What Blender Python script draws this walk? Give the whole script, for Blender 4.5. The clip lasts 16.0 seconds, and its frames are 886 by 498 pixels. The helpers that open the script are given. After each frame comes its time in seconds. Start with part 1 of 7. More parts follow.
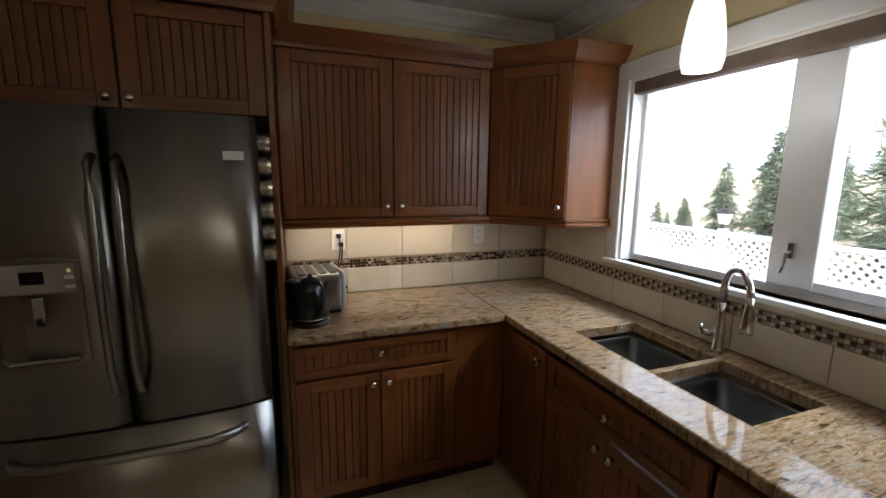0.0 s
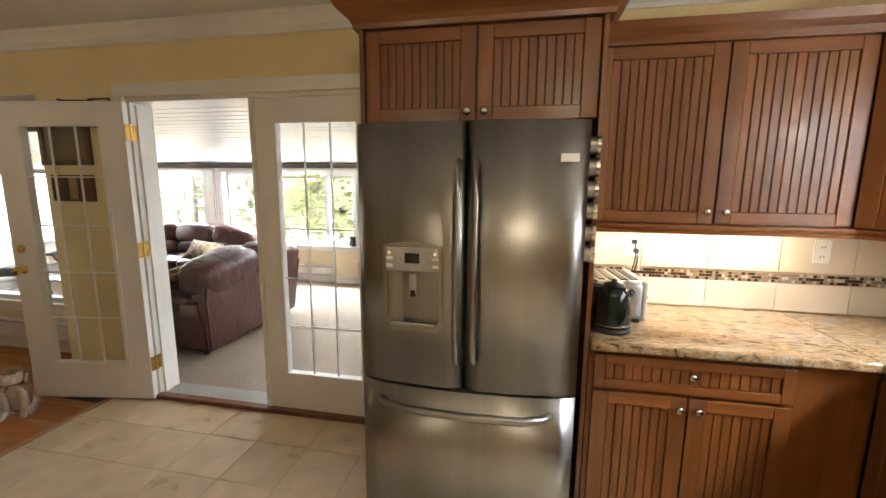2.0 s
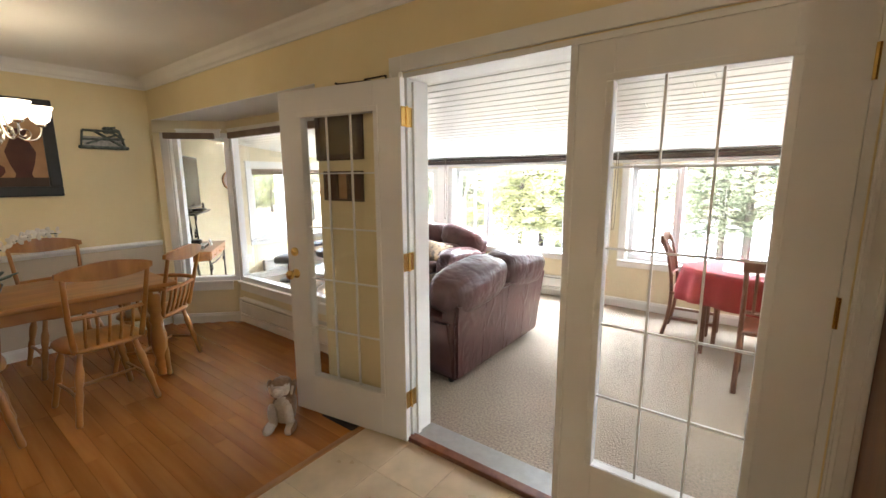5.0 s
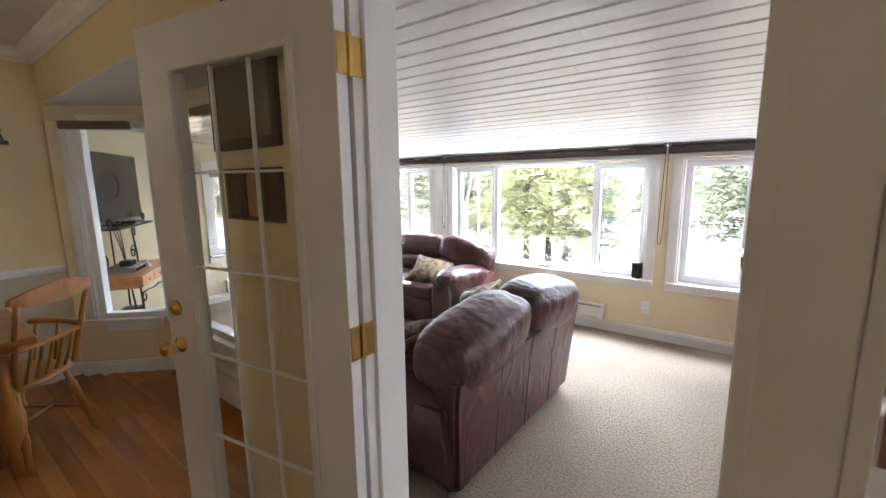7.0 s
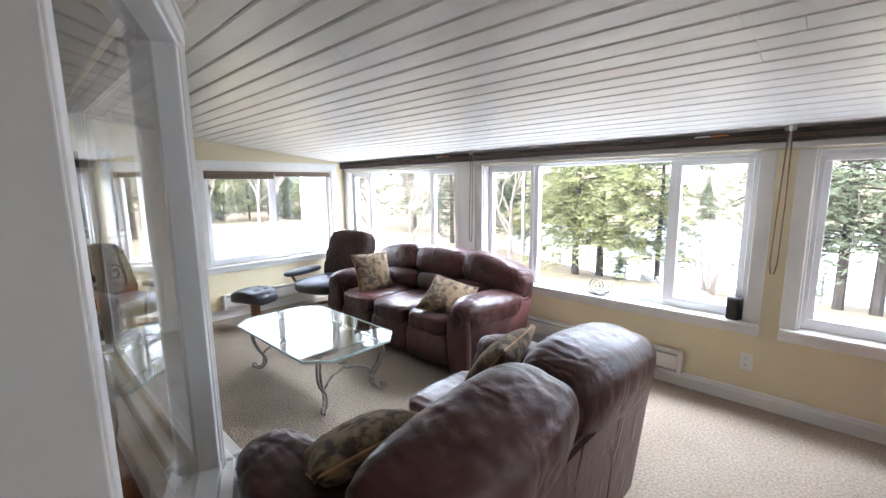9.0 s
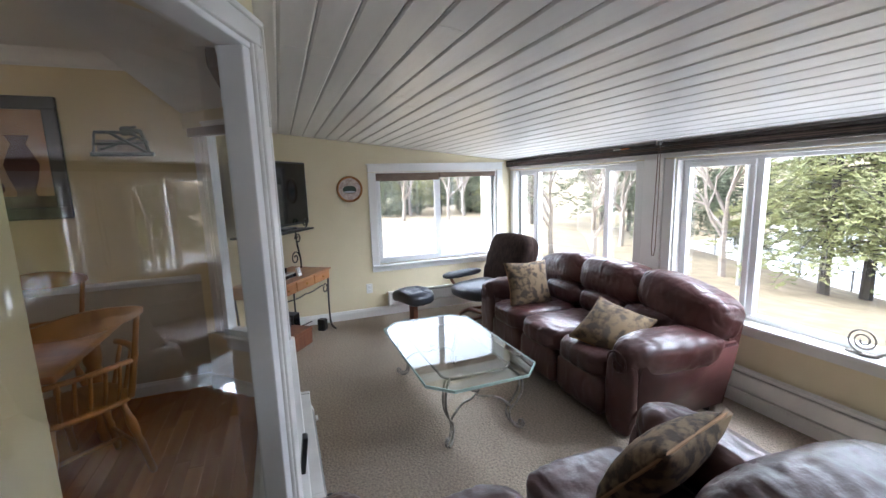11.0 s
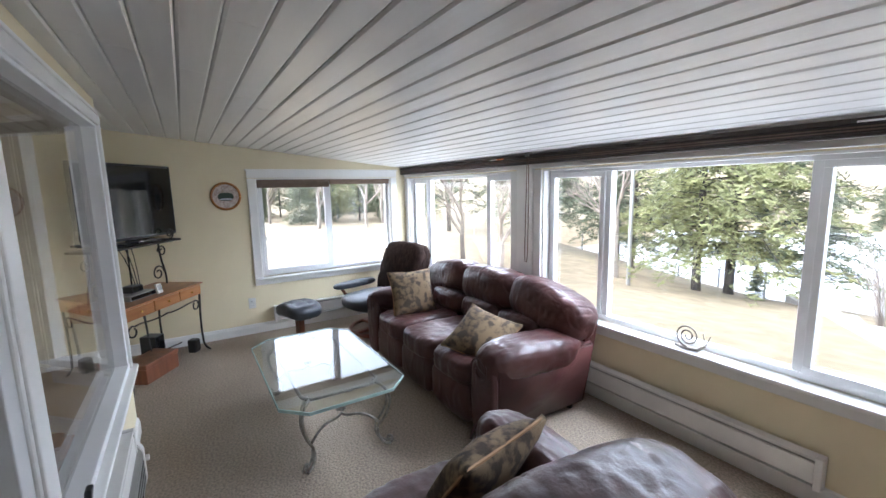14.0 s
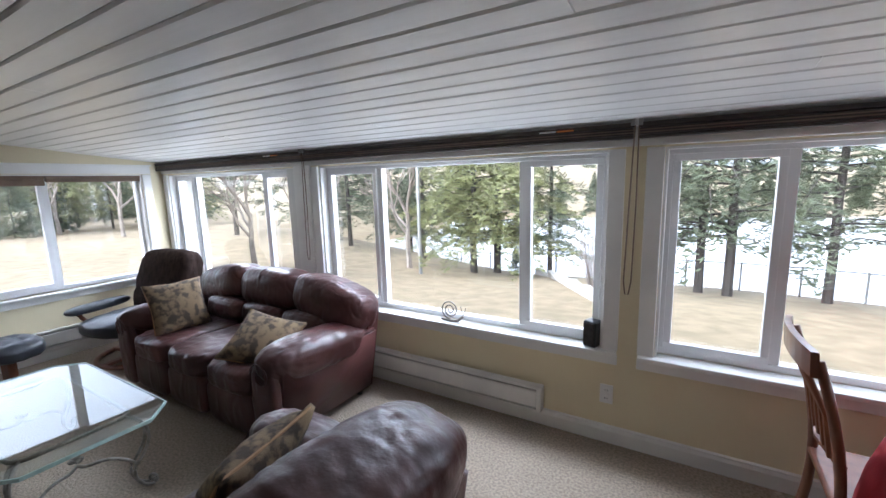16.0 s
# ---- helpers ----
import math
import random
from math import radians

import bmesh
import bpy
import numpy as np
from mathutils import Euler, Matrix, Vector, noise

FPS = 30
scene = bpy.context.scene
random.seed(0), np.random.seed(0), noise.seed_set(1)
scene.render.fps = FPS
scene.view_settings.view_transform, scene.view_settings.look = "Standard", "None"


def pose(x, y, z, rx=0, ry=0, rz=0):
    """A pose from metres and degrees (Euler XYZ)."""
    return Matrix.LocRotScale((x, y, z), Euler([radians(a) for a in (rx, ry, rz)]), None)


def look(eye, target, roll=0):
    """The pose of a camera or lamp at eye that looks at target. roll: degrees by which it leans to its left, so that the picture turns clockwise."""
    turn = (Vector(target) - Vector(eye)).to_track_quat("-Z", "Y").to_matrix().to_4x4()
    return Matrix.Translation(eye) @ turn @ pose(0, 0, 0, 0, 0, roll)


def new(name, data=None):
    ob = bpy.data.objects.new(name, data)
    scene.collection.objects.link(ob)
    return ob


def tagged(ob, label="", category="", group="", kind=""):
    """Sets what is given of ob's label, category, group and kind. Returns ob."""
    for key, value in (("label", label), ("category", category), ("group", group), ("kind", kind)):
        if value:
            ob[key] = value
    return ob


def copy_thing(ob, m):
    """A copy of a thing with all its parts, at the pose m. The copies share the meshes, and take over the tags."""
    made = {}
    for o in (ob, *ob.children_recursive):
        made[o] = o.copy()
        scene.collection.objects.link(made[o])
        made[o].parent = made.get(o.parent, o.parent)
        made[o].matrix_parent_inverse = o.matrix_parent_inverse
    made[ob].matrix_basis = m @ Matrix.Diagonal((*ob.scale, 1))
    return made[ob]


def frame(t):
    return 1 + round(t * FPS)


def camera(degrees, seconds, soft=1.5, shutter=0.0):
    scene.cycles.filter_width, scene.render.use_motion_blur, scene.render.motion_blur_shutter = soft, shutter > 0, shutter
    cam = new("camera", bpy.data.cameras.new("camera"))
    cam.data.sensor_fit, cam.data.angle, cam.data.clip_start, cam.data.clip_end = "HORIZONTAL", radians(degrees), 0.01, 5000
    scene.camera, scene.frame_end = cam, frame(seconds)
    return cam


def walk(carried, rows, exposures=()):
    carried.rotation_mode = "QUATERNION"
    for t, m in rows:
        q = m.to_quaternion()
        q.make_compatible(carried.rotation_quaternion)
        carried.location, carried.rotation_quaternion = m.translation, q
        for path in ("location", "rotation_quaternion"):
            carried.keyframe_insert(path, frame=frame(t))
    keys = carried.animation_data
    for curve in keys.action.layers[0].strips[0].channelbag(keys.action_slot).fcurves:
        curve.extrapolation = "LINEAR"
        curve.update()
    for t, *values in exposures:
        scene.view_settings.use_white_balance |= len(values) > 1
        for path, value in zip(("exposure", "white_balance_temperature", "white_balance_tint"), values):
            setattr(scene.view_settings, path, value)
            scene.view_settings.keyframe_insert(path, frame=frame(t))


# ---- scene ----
cam = camera(93.7, 16.0)
PATH = [
    (0, (0.913, 0.942, 1.568), (1.588, 2.795, 1.236), 0.6),
    (0.5, (0.849, 0.967, 1.565), (1.278, 2.892, 1.233), 0.5),
    (1, (0.784, 0.976, 1.55), (0.944, 2.944, 1.234), 0.4),
    (1.5, (0.693, 0.985, 1.558), (0.579, 2.956, 1.236), 0.4),
    (2, (0.584, 0.986, 1.553), (0.201, 2.922, 1.232), 0.4),
    (2.5, (0.467, 0.999, 1.551), (-0.173, 2.865, 1.222), 0.2),
    (3, (0.33, 1.046, 1.54), (-0.542, 2.814, 1.208), 0.0),
    (3.5, (0.164, 1.179, 1.532), (-0.914, 2.829, 1.196), 0.1),
    (4, (-0.005, 1.323, 1.519), (-1.18, 2.908, 1.192), -0.1),
    (4.2, (-0.109, 1.367, 1.532), (-1.278, 2.955, 1.199), -0.1),
    (6.3, (-0.88, 2.23, 1.533), (-2.075, 3.8, 1.203), -0.5),
    (6.5, (-0.945, 2.318, 1.531), (-2.137, 3.890, 1.203), -0.6),
    (7, (-1.086, 2.564, 1.532), (-2.274, 4.139, 1.204), -0.7),
    (7.5, (-1.206, 2.765, 1.524), (-2.398, 4.338, 1.202), -0.7),
    (8, (-1.345, 2.985, 1.516), (-2.525, 4.569, 1.195), -0.8),
    (8.5, (-1.415, 3.244, 1.518), (-2.641, 4.791, 1.192), -0.9),
    (9, (-1.508, 3.468, 1.506), (-2.868, 4.902, 1.200), -0.7),
    (9.5, (-1.664, 3.567, 1.508), (-3.149, 4.873, 1.209), -0.6),
    (10, (-1.676, 3.755, 1.542), (-3.303, 4.878, 1.239), -0.7),
    (10.2, (-1.690, 3.800, 1.548), (-3.382, 4.820, 1.239), -0.8),
    (12.3, (-1.777, 4.255, 1.577), (-3.687, 4.774, 1.284), -1.3),
    (12.5, (-1.765, 4.299, 1.573), (-3.677, 4.808, 1.284), -0.8),
    (13, (-1.721, 4.321, 1.554), (-3.61, 4.914, 1.273), -0.8),
    (13.5, (-1.689, 4.332, 1.558), (-3.491, 5.152, 1.272), -1.0),
    (14, (-1.647, 4.325, 1.564), (-3.33, 5.365, 1.271), -1.2),
    (14.5, (-1.609, 4.34, 1.554), (-3.166, 5.558, 1.257), -1.3),
    (15, (-1.571, 4.346, 1.557), (-2.982, 5.73, 1.251), -1.3),
    (15.5, (-1.536, 4.367, 1.55), (-2.77, 5.91, 1.237), -1.4),
    (16, (-1.481, 4.39, 1.549), (-2.506, 6.077, 1.226), -1.5),
]
EXPO = [(0.0, 2.2, 5600, 10), (0.5, 2.3, 5600, 10), (1.0, 2.8, 5900, 10), (1.5, 3.75, 6100, 10), (2.0, 4.2, 6200, 10), (3.0, 4.5, 6200, 10), (4.0, 4.5, 6150, 10), (6.5, 3.8, 5800, 12), (8.0, 3.35, 5650, 13), (9.0, 3.05, 5700, 13), (10.0, 2.75, 5650, 13), (12.5, 2.6, 5650, 13), (14.5, 2.5, 5550, 13), (16.0, 2.12, 5500, 13)]
walk(cam, [(t, look(eye, target, roll)) for t, eye, target, roll in PATH], EXPO)

# ---- world, sun, exposure ----
world = bpy.data.worlds.new("world")
scene.world = world
world.use_nodes = True
_wn = world.node_tree.nodes
_sky = _wn.new("ShaderNodeTexSky")
_sky.sky_type = "NISHITA"
_sky.sun_disc = False
_sky.sun_elevation = radians(38)
_sky.sun_rotation = radians(200)
_sky.air_density, _sky.dust_density, _sky.ozone_density = 1.0, 3.0, 0.6
# thin cloud: the sky is pale all over
_pale = _wn.new("ShaderNodeHueSaturation")
_pale.inputs["Saturation"].default_value, _pale.inputs["Value"].default_value = 0.2, 1.5
world.node_tree.links.new(_sky.outputs[0], _pale.inputs["Color"])
world.node_tree.links.new(_pale.outputs[0], _wn["Background"].inputs[0])
_wn["Background"].inputs[1].default_value = 0.15


def lamp(name, kind, m, watts, colour=(1, 1, 1), size=0.3, size_y=None):
    d = bpy.data.lights.new(name, kind)
    d.energy, d.color = watts, colour
    if kind == "AREA":
        d.size = size
        if size_y:
            d.shape, d.size_y = "RECTANGLE", size_y
    elif kind == "SUN":
        d.angle = size
    else:
        d.shadow_soft_size = size
    ob = new(name, d)
    ob.matrix_world = m
    return ob


# overcast: one wide soft sun from the south-west, high
lamp("sun", "SUN", look((-12, -11, 27), (0, 0, 0)), 0.35, (1.0, 0.96, 0.9), radians(15))

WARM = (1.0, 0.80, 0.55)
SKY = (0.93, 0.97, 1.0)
# added area lamps for sky light, outside and above the long window wall's heads
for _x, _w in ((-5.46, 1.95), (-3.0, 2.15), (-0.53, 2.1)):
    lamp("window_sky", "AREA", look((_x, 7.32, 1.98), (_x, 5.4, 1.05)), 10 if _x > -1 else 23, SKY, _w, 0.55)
    # lower lamp added under the sill to lift the ceiling, in for outdoor bounce
    lamp("bounce_fill", "AREA", look((_x, 7.30, 0.12), (_x, 5.2, 2.2)), 2.5 if _x > -1 else 4.5, SKY, _w, 0.3)
# two more added: before the unseen east window, and outside above the kitchen window
lamp("window_sky", "AREA", look((2.66, 5.25, 1.15), (0.0, 5.25, 1.15)), 2.0, SKY, 2.0, 1.05)
lamp("window_sky", "AREA", look((3.05, 1.88, 2.42), (1.7, 1.88, 0.6)), 12, SKY, 1.5, 0.4)


# ---- materials ----
def mat(name, c1, c2=None, scale=8.0, rough=0.6, metal=0.0, bump=0.0, bscale=60.0, stretch=(1, 1, 1), detail=4.0,
        rvar=0.1, spec=0.5, coat=0.0, big=None, rand=0.0, contrast=(0.35, 0.65)):
    """Noise between two colours at one scale, a slow drift at a second scale, fine relief."""
    m = bpy.data.materials.new(name)
    m.use_nodes = True
    n, l = m.node_tree.nodes, m.node_tree.links
    b = n["Principled BSDF"]
    b.inputs["Roughness"].default_value = rough
    b.inputs["Metallic"].default_value = metal
    b.inputs["Specular IOR Level"].default_value = spec
    b.inputs["Coat Weight"].default_value = coat
    b.inputs["Coat Roughness"].default_value = 0.12
    c2 = c2 or tuple(v * 0.88 for v in c1)
    tc = n.new("ShaderNodeTexCoord")
    mp = n.new("ShaderNodeMapping")
    mp.inputs["Scale"].default_value = stretch
    l.new(tc.outputs["Object"], mp.inputs[0])
    vec = mp.outputs[0]
    if rand:
        oi = n.new("ShaderNodeObjectInfo")
        ad = n.new("ShaderNodeVectorMath")
        ad.operation = "MULTIPLY_ADD"
        ad.inputs[1].default_value = (37.0, 53.0, 71.0)
        l.new(oi.outputs["Random"], ad.inputs[0])
        l.new(vec, ad.inputs[2])
        vec = ad.outputs[0]
    ns = n.new("ShaderNodeTexNoise")
    ns.inputs["Scale"].default_value, ns.inputs["Detail"].default_value = scale, detail
    l.new(vec, ns.inputs["Vector"])
    cr = n.new("ShaderNodeValToRGB")
    cr.color_ramp.elements[0].position, cr.color_ramp.elements[1].position = contrast
    cr.color_ramp.elements[0].color, cr.color_ramp.elements[1].color = (*c1, 1), (*c2, 1)
    l.new(ns.outputs["Fac"], cr.inputs[0])
    col = cr.outputs[0]
    n2 = n.new("ShaderNodeTexNoise")
    n2.inputs["Scale"].default_value, n2.inputs["Detail"].default_value = big or scale * 0.13, 2.0
    l.new(vec, n2.inputs["Vector"])
    mr = n.new("ShaderNodeMapRange")
    mr.inputs[1].default_value, mr.inputs[2].default_value, mr.inputs[3].default_value, mr.inputs[4].default_value = 0.3, 0.7, 0.88, 1.08
    l.new(n2.outputs["Fac"], mr.inputs[0])
    hv = n.new("ShaderNodeHueSaturation")
    l.new(col, hv.inputs["Color"])
    if rand:
        m3 = n.new("ShaderNodeMath")
        m3.operation = "MULTIPLY_ADD"
        m3.inputs[1].default_value, m3.inputs[2].default_value = rand, 1 - rand / 2
        l.new(oi.outputs["Random"], m3.inputs[0])
        m4 = n.new("ShaderNodeMath")
        m4.operation = "MULTIPLY"
        l.new(mr.outputs[0], m4.inputs[0]), l.new(m3.outputs[0], m4.inputs[1])
        l.new(m4.outputs[0], hv.inputs["Value"])
    else:
        l.new(mr.outputs[0], hv.inputs["Value"])
    l.new(hv.outputs[0], b.inputs["Base Color"])
    if rvar:
        rr = n.new("ShaderNodeMapRange")
        rr.inputs[3].default_value, rr.inputs[4].default_value = max(0.02, rough - rvar), min(1, rough + rvar)
        l.new(n2.outputs["Fac"], rr.inputs[0])
        l.new(rr.outputs[0], b.inputs["Roughness"])
    if bump:
        nb = n.new("ShaderNodeTexNoise")
        nb.inputs["Scale"].default_value, nb.inputs["Detail"].default_value = bscale, 3.0
        l.new(vec, nb.inputs["Vector"])
        bp = n.new("ShaderNodeBump")
        bp.inputs["Strength"].default_value = bump
        bp.inputs["Distance"].default_value = 0.01
        l.new(nb.outputs["Fac"], bp.inputs["Height"])
        l.new(bp.outputs[0], b.inputs["Normal"])
    return m


def plain(name, c, rough=0.5, metal=0.0, emit=None, power=0.0, trans=0.0, ior=1.45):
    m = bpy.data.materials.new(name)
    m.use_nodes = True
    b = m.node_tree.nodes["Principled BSDF"]
    b.inputs["Base Color"].default_value = (*c, 1)
    b.inputs["Roughness"].default_value, b.inputs["Metallic"].default_value = rough, metal
    b.inputs["Transmission Weight"].default_value, b.inputs["IOR"].default_value = trans, ior
    if emit:
        b.inputs["Emission Color"].default_value = (*emit, 1)
        b.inputs["Emission Strength"].default_value = power
    return m


M = {}
M["cream"] = mat("cream_wall_paint", (0.74, 0.655, 0.45), (0.71, 0.625, 0.425), 3, 0.75, bump=0.05, bscale=180)
M["yellow"] = mat("yellow_wall_paint", (0.76, 0.64, 0.38), (0.73, 0.61, 0.35), 3, 0.75, bump=0.05, bscale=180)
M["wains"] = mat("beige_wall_paint", (0.52, 0.45, 0.34), (0.50, 0.43, 0.32), 3, 0.75, bump=0.05, bscale=180)
M["trim"] = mat("white_trim_paint", (0.80, 0.79, 0.76), (0.76, 0.75, 0.72), 5, 0.4, bump=0.03, bscale=40)
M["vinyl"] = mat("white_vinyl", (0.82, 0.82, 0.82), (0.79, 0.79, 0.79), 5, 0.35)
M["door"] = mat("white_door_paint", (0.78, 0.76, 0.73), (0.75, 0.73, 0.70), 4, 0.42, bump=0.03, bscale=60)
M["plaster"] = mat("white_ceiling_paint", (0.78, 0.76, 0.71), (0.75, 0.73, 0.68), 2, 0.85, bump=0.08, bscale=150)
M["plank"] = mat("white_painted_plank", (0.79, 0.775, 0.74), (0.74, 0.725, 0.69), 6, 0.33, bump=0.12, bscale=20, stretch=(0.15, 1, 1), rvar=0.08)
M["carpet"] = mat("beige_berber_carpet", (0.39, 0.32, 0.25), (0.25, 0.205, 0.157), 75, 0.95, bump=0.9, bscale=75, rvar=0, spec=0.1, big=1.2)
M["tile"] = mat("beige_stone_tile", (0.62, 0.49, 0.33), (0.595, 0.468, 0.31), 10, 0.28, bump=0.03, bscale=25, rand=0.05, big=7.0, rvar=0.015, detail=8.0, contrast=(0.25, 0.75))
M["grout"] = mat("grey_grout", (0.50, 0.40, 0.28), None, 40, 0.9)
M["oakfloor"] = mat("oak_floor_board", (0.46, 0.19, 0.045), (0.35, 0.132, 0.029), 14, 0.2, bump=0.05, bscale=60, stretch=(0.08, 1, 1), rand=0.35, rvar=0.06)
M["cherry"] = mat("stained_cherry_wood", (0.190, 0.064, 0.013), (0.118, 0.036, 0.0065), 16, 0.38, bump=0.05, bscale=60, stretch=(1, 1, 0.07), rvar=0.06, coat=0.08)
M["cherryh"] = mat("stained_cherry_moulding", (0.190, 0.064, 0.013), (0.118, 0.036, 0.0065), 16, 0.34, bump=0.04, bscale=60, stretch=(0.07, 0.5, 1), rvar=0.06, coat=0.1)
# near-black brown for the bead gaps, toe kicks and island plinth
M["groove"] = plain("near_black_brown", (0.03, 0.010, 0.004), 0.6)
M["oak"] = mat("golden_oak", (0.42, 0.185, 0.040), (0.30, 0.118, 0.021), 18, 0.33, bump=0.05, bscale=50, stretch=(1, 0.15, 0.25), rvar=0.06, coat=0.3)
M["pine"] = mat("honey_drawer_wood", (0.45, 0.19, 0.06), (0.33, 0.12, 0.032), 18, 0.35, stretch=(0.1, 1, 1), coat=0.2)
M["dkwood"] = mat("dark_reddish_wood", (0.20, 0.07, 0.03), (0.13, 0.04, 0.018), 18, 0.35, stretch=(1, 1, 0.1), coat=0.3)
M["steel"] = mat("brushed_steel", (0.32, 0.312, 0.295), (0.305, 0.297, 0.28), 60, 0.30, 1.0, bump=0.015, bscale=300, stretch=(1, 1, 0.01), rvar=0.04)
M["chrome"] = plain("satin_nickel", (0.62, 0.60, 0.56), 0.2, 1.0)
M["brass"] = mat("polished_brass", (0.72, 0.50, 0.17), (0.66, 0.44, 0.14), 20, 0.24, 1.0)
M["handle"] = mat("satin_steel_handle", (0.36, 0.35, 0.33), (0.33, 0.32, 0.30), 30, 0.36, 1.0)
M["indicator"] = plain("amber_indicator", (0.5, 0.45, 0.2), 0.4, emit=(1.0, 0.85, 0.35), power=0.05)
M["umber"] = mat("umber_print", (0.17, 0.115, 0.055), (0.11, 0.07, 0.035), 14, 0.45)
M["black"] = mat("black_plastic", (0.012, 0.013, 0.014), (0.02, 0.02, 0.021), 20, 0.3)
M["screen"] = plain("black_screen", (0.006, 0.006, 0.007), 0.08)
M["dgrey"] = mat("dark_grey_plastic", (0.20, 0.19, 0.175), None, 20, 0.35)
M["dispgrey"] = mat("silver_grey_plastic", (0.42, 0.41, 0.39), None, 20, 0.35, 0.3)
M["grey"] = mat("grey_plastic", (0.36, 0.35, 0.33), None, 20, 0.4)
M["iron"] = mat("dark_wrought_iron", (0.045, 0.038, 0.032), (0.025, 0.02, 0.017), 30, 0.5, 0.6, bump=0.1)
M["pewter"] = mat("pewter_iron", (0.36, 0.33, 0.29), (0.22, 0.20, 0.17), 30, 0.4, 0.8, bump=0.1)
M["leather"] = mat("burgundy_leather", (0.080, 0.028, 0.025), (0.050, 0.018, 0.016), 5, 0.35, bump=0.12, bscale=90, rvar=0.1, spec=0.5)
M["navy"] = mat("dark_grey_blue_leather", (0.035, 0.040, 0.050), (0.025, 0.028, 0.035), 6, 0.33, bump=0.2, bscale=40)
M["throw"] = mat("brown_woven_throw", (0.030, 0.018, 0.014), (0.016, 0.009, 0.007), 40, 0.95, bump=0.6, bscale=150, stretch=(1, 1, 0.2), spec=0.08)
M["verdigris"] = mat("weathered_green_metal", (0.13, 0.15, 0.12), (0.04, 0.05, 0.042), 45, 0.6, 0.3, bump=0.4, bscale=80)
M["redcloth"] = mat("red_tablecloth", (0.36, 0.012, 0.02), (0.30, 0.01, 0.016), 10, 0.8, bump=0.15, bscale=200)
M["lace"] = mat("cream_print_runner", (0.60, 0.52, 0.46), (0.38, 0.28, 0.24), 60, 0.85)
M["cloth"] = mat("tapestry_fabric", (0.24, 0.165, 0.09), (0.07, 0.05, 0.034), 19, 0.92, bump=0.4, bscale=220, contrast=(0.44, 0.58), detail=4.0)
M["blind"] = mat("brown_pleated_blind", (0.20, 0.145, 0.105), (0.16, 0.11, 0.08), 12, 0.8)
M["darkblind"] = mat("dark_brown_blind_rail", (0.045, 0.032, 0.026), (0.03, 0.022, 0.018), 12, 0.6)
M["ceramic"] = mat("cream_wall_tile", (0.66, 0.585, 0.47), (0.62, 0.55, 0.435), 4, 0.25, rand=0.06)
M["heater"] = mat("white_heater_enamel", (0.74, 0.72, 0.68), None, 5, 0.4)
M["green"] = mat("dark_green_enamel", (0.006, 0.013, 0.013), None, 8, 0.15)
M["white"] = plain("white_plastic", (0.78, 0.77, 0.74), 0.35)
M["plush"] = mat("brown_plush", (0.28, 0.17, 0.09), (0.20, 0.11, 0.055), 60, 0.95, bump=0.8, bscale=150)
M["plushw"] = mat("cream_plush", (0.58, 0.47, 0.34), None, 60, 0.95, bump=0.8, bscale=150)
M["gedge"] = mat("pale_green_glass_edge", (0.42, 0.55, 0.50), (0.34, 0.46, 0.42), 20, 0.15)
M["glass"] = plain("clear_glass", (0.98, 0.99, 0.985), 0.0, 0.0, trans=1.0, ior=1.45)
M["tglass"] = plain("greenish_table_glass", (0.90, 0.96, 0.94), 0.0, 0.0, trans=1.0, ior=1.5)
M["canvas"] = mat("tan_canvas", (0.46, 0.27, 0.13), (0.36, 0.19, 0.085), 6, 0.7)
M["vase"] = mat("red_brown_paint", (0.10, 0.028, 0.015), (0.07, 0.018, 0.01), 8, 0.6)
M["bed"] = mat("dark_brown_paint", (0.06, 0.03, 0.018), None, 8, 0.6)
M["blackframe"] = mat("black_wood_frame", (0.018, 0.016, 0.014), None, 20, 0.35)
M["lampglass"] = plain("lit_frosted_glass", (0.9, 0.85, 0.75), 0.5, emit=(1.0, 0.80, 0.52), power=0.3)
M["pendglass"] = plain("lit_white_glass", (0.9, 0.88, 0.84), 0.4, emit=(1.0, 0.93, 0.80), power=0.22)
M["orchid"] = mat("white_petals", (0.75, 0.70, 0.62), None, 20, 0.6)
M["leafg"] = mat("dark_green_leaf", (0.02, 0.045, 0.025), None, 20, 0.4)
M["bark"] = mat("conifer_bark", (0.065, 0.055, 0.047), (0.036, 0.031, 0.027), 12, 0.95, bump=0.9, bscale=14, stretch=(1, 1, 0.3), rand=0.2)
M["needle"] = mat("conifer_needles", (0.19, 0.215, 0.135), (0.13, 0.155, 0.10), 1.2, 0.8, rand=0.5, rvar=0)
M["needle2"] = mat("yellow_green_needles", (0.30, 0.31, 0.14), (0.22, 0.235, 0.115), 1.0, 0.8, rand=0.4, rvar=0)
M["twig"] = mat("bare_twigs", (0.30, 0.26, 0.22), (0.21, 0.18, 0.15), 3, 0.9, rand=0.3)
M["lawn"] = mat("dry_spring_lawn", (0.29, 0.228, 0.142), (0.205, 0.165, 0.10), 2.2, 0.95, bump=0.6, bscale=12, big=0.12, rvar=0)
M["lake"] = mat("pale_lake", (0.55, 0.58, 0.60), (0.50, 0.53, 0.56), 0.3, 0.12, bump=0.06, bscale=1.2)
M["concrete"] = mat("pale_concrete", (0.46, 0.44, 0.40), (0.38, 0.36, 0.33), 6, 0.9, bump=0.2)
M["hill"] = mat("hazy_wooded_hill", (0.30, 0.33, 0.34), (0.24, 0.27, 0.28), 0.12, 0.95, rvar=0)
M["siding"] = mat("white_siding", (0.62, 0.62, 0.60), None, 3, 0.7)
M["fencew"] = mat("white_fence_paint", (0.80, 0.80, 0.78), None, 4, 0.6)
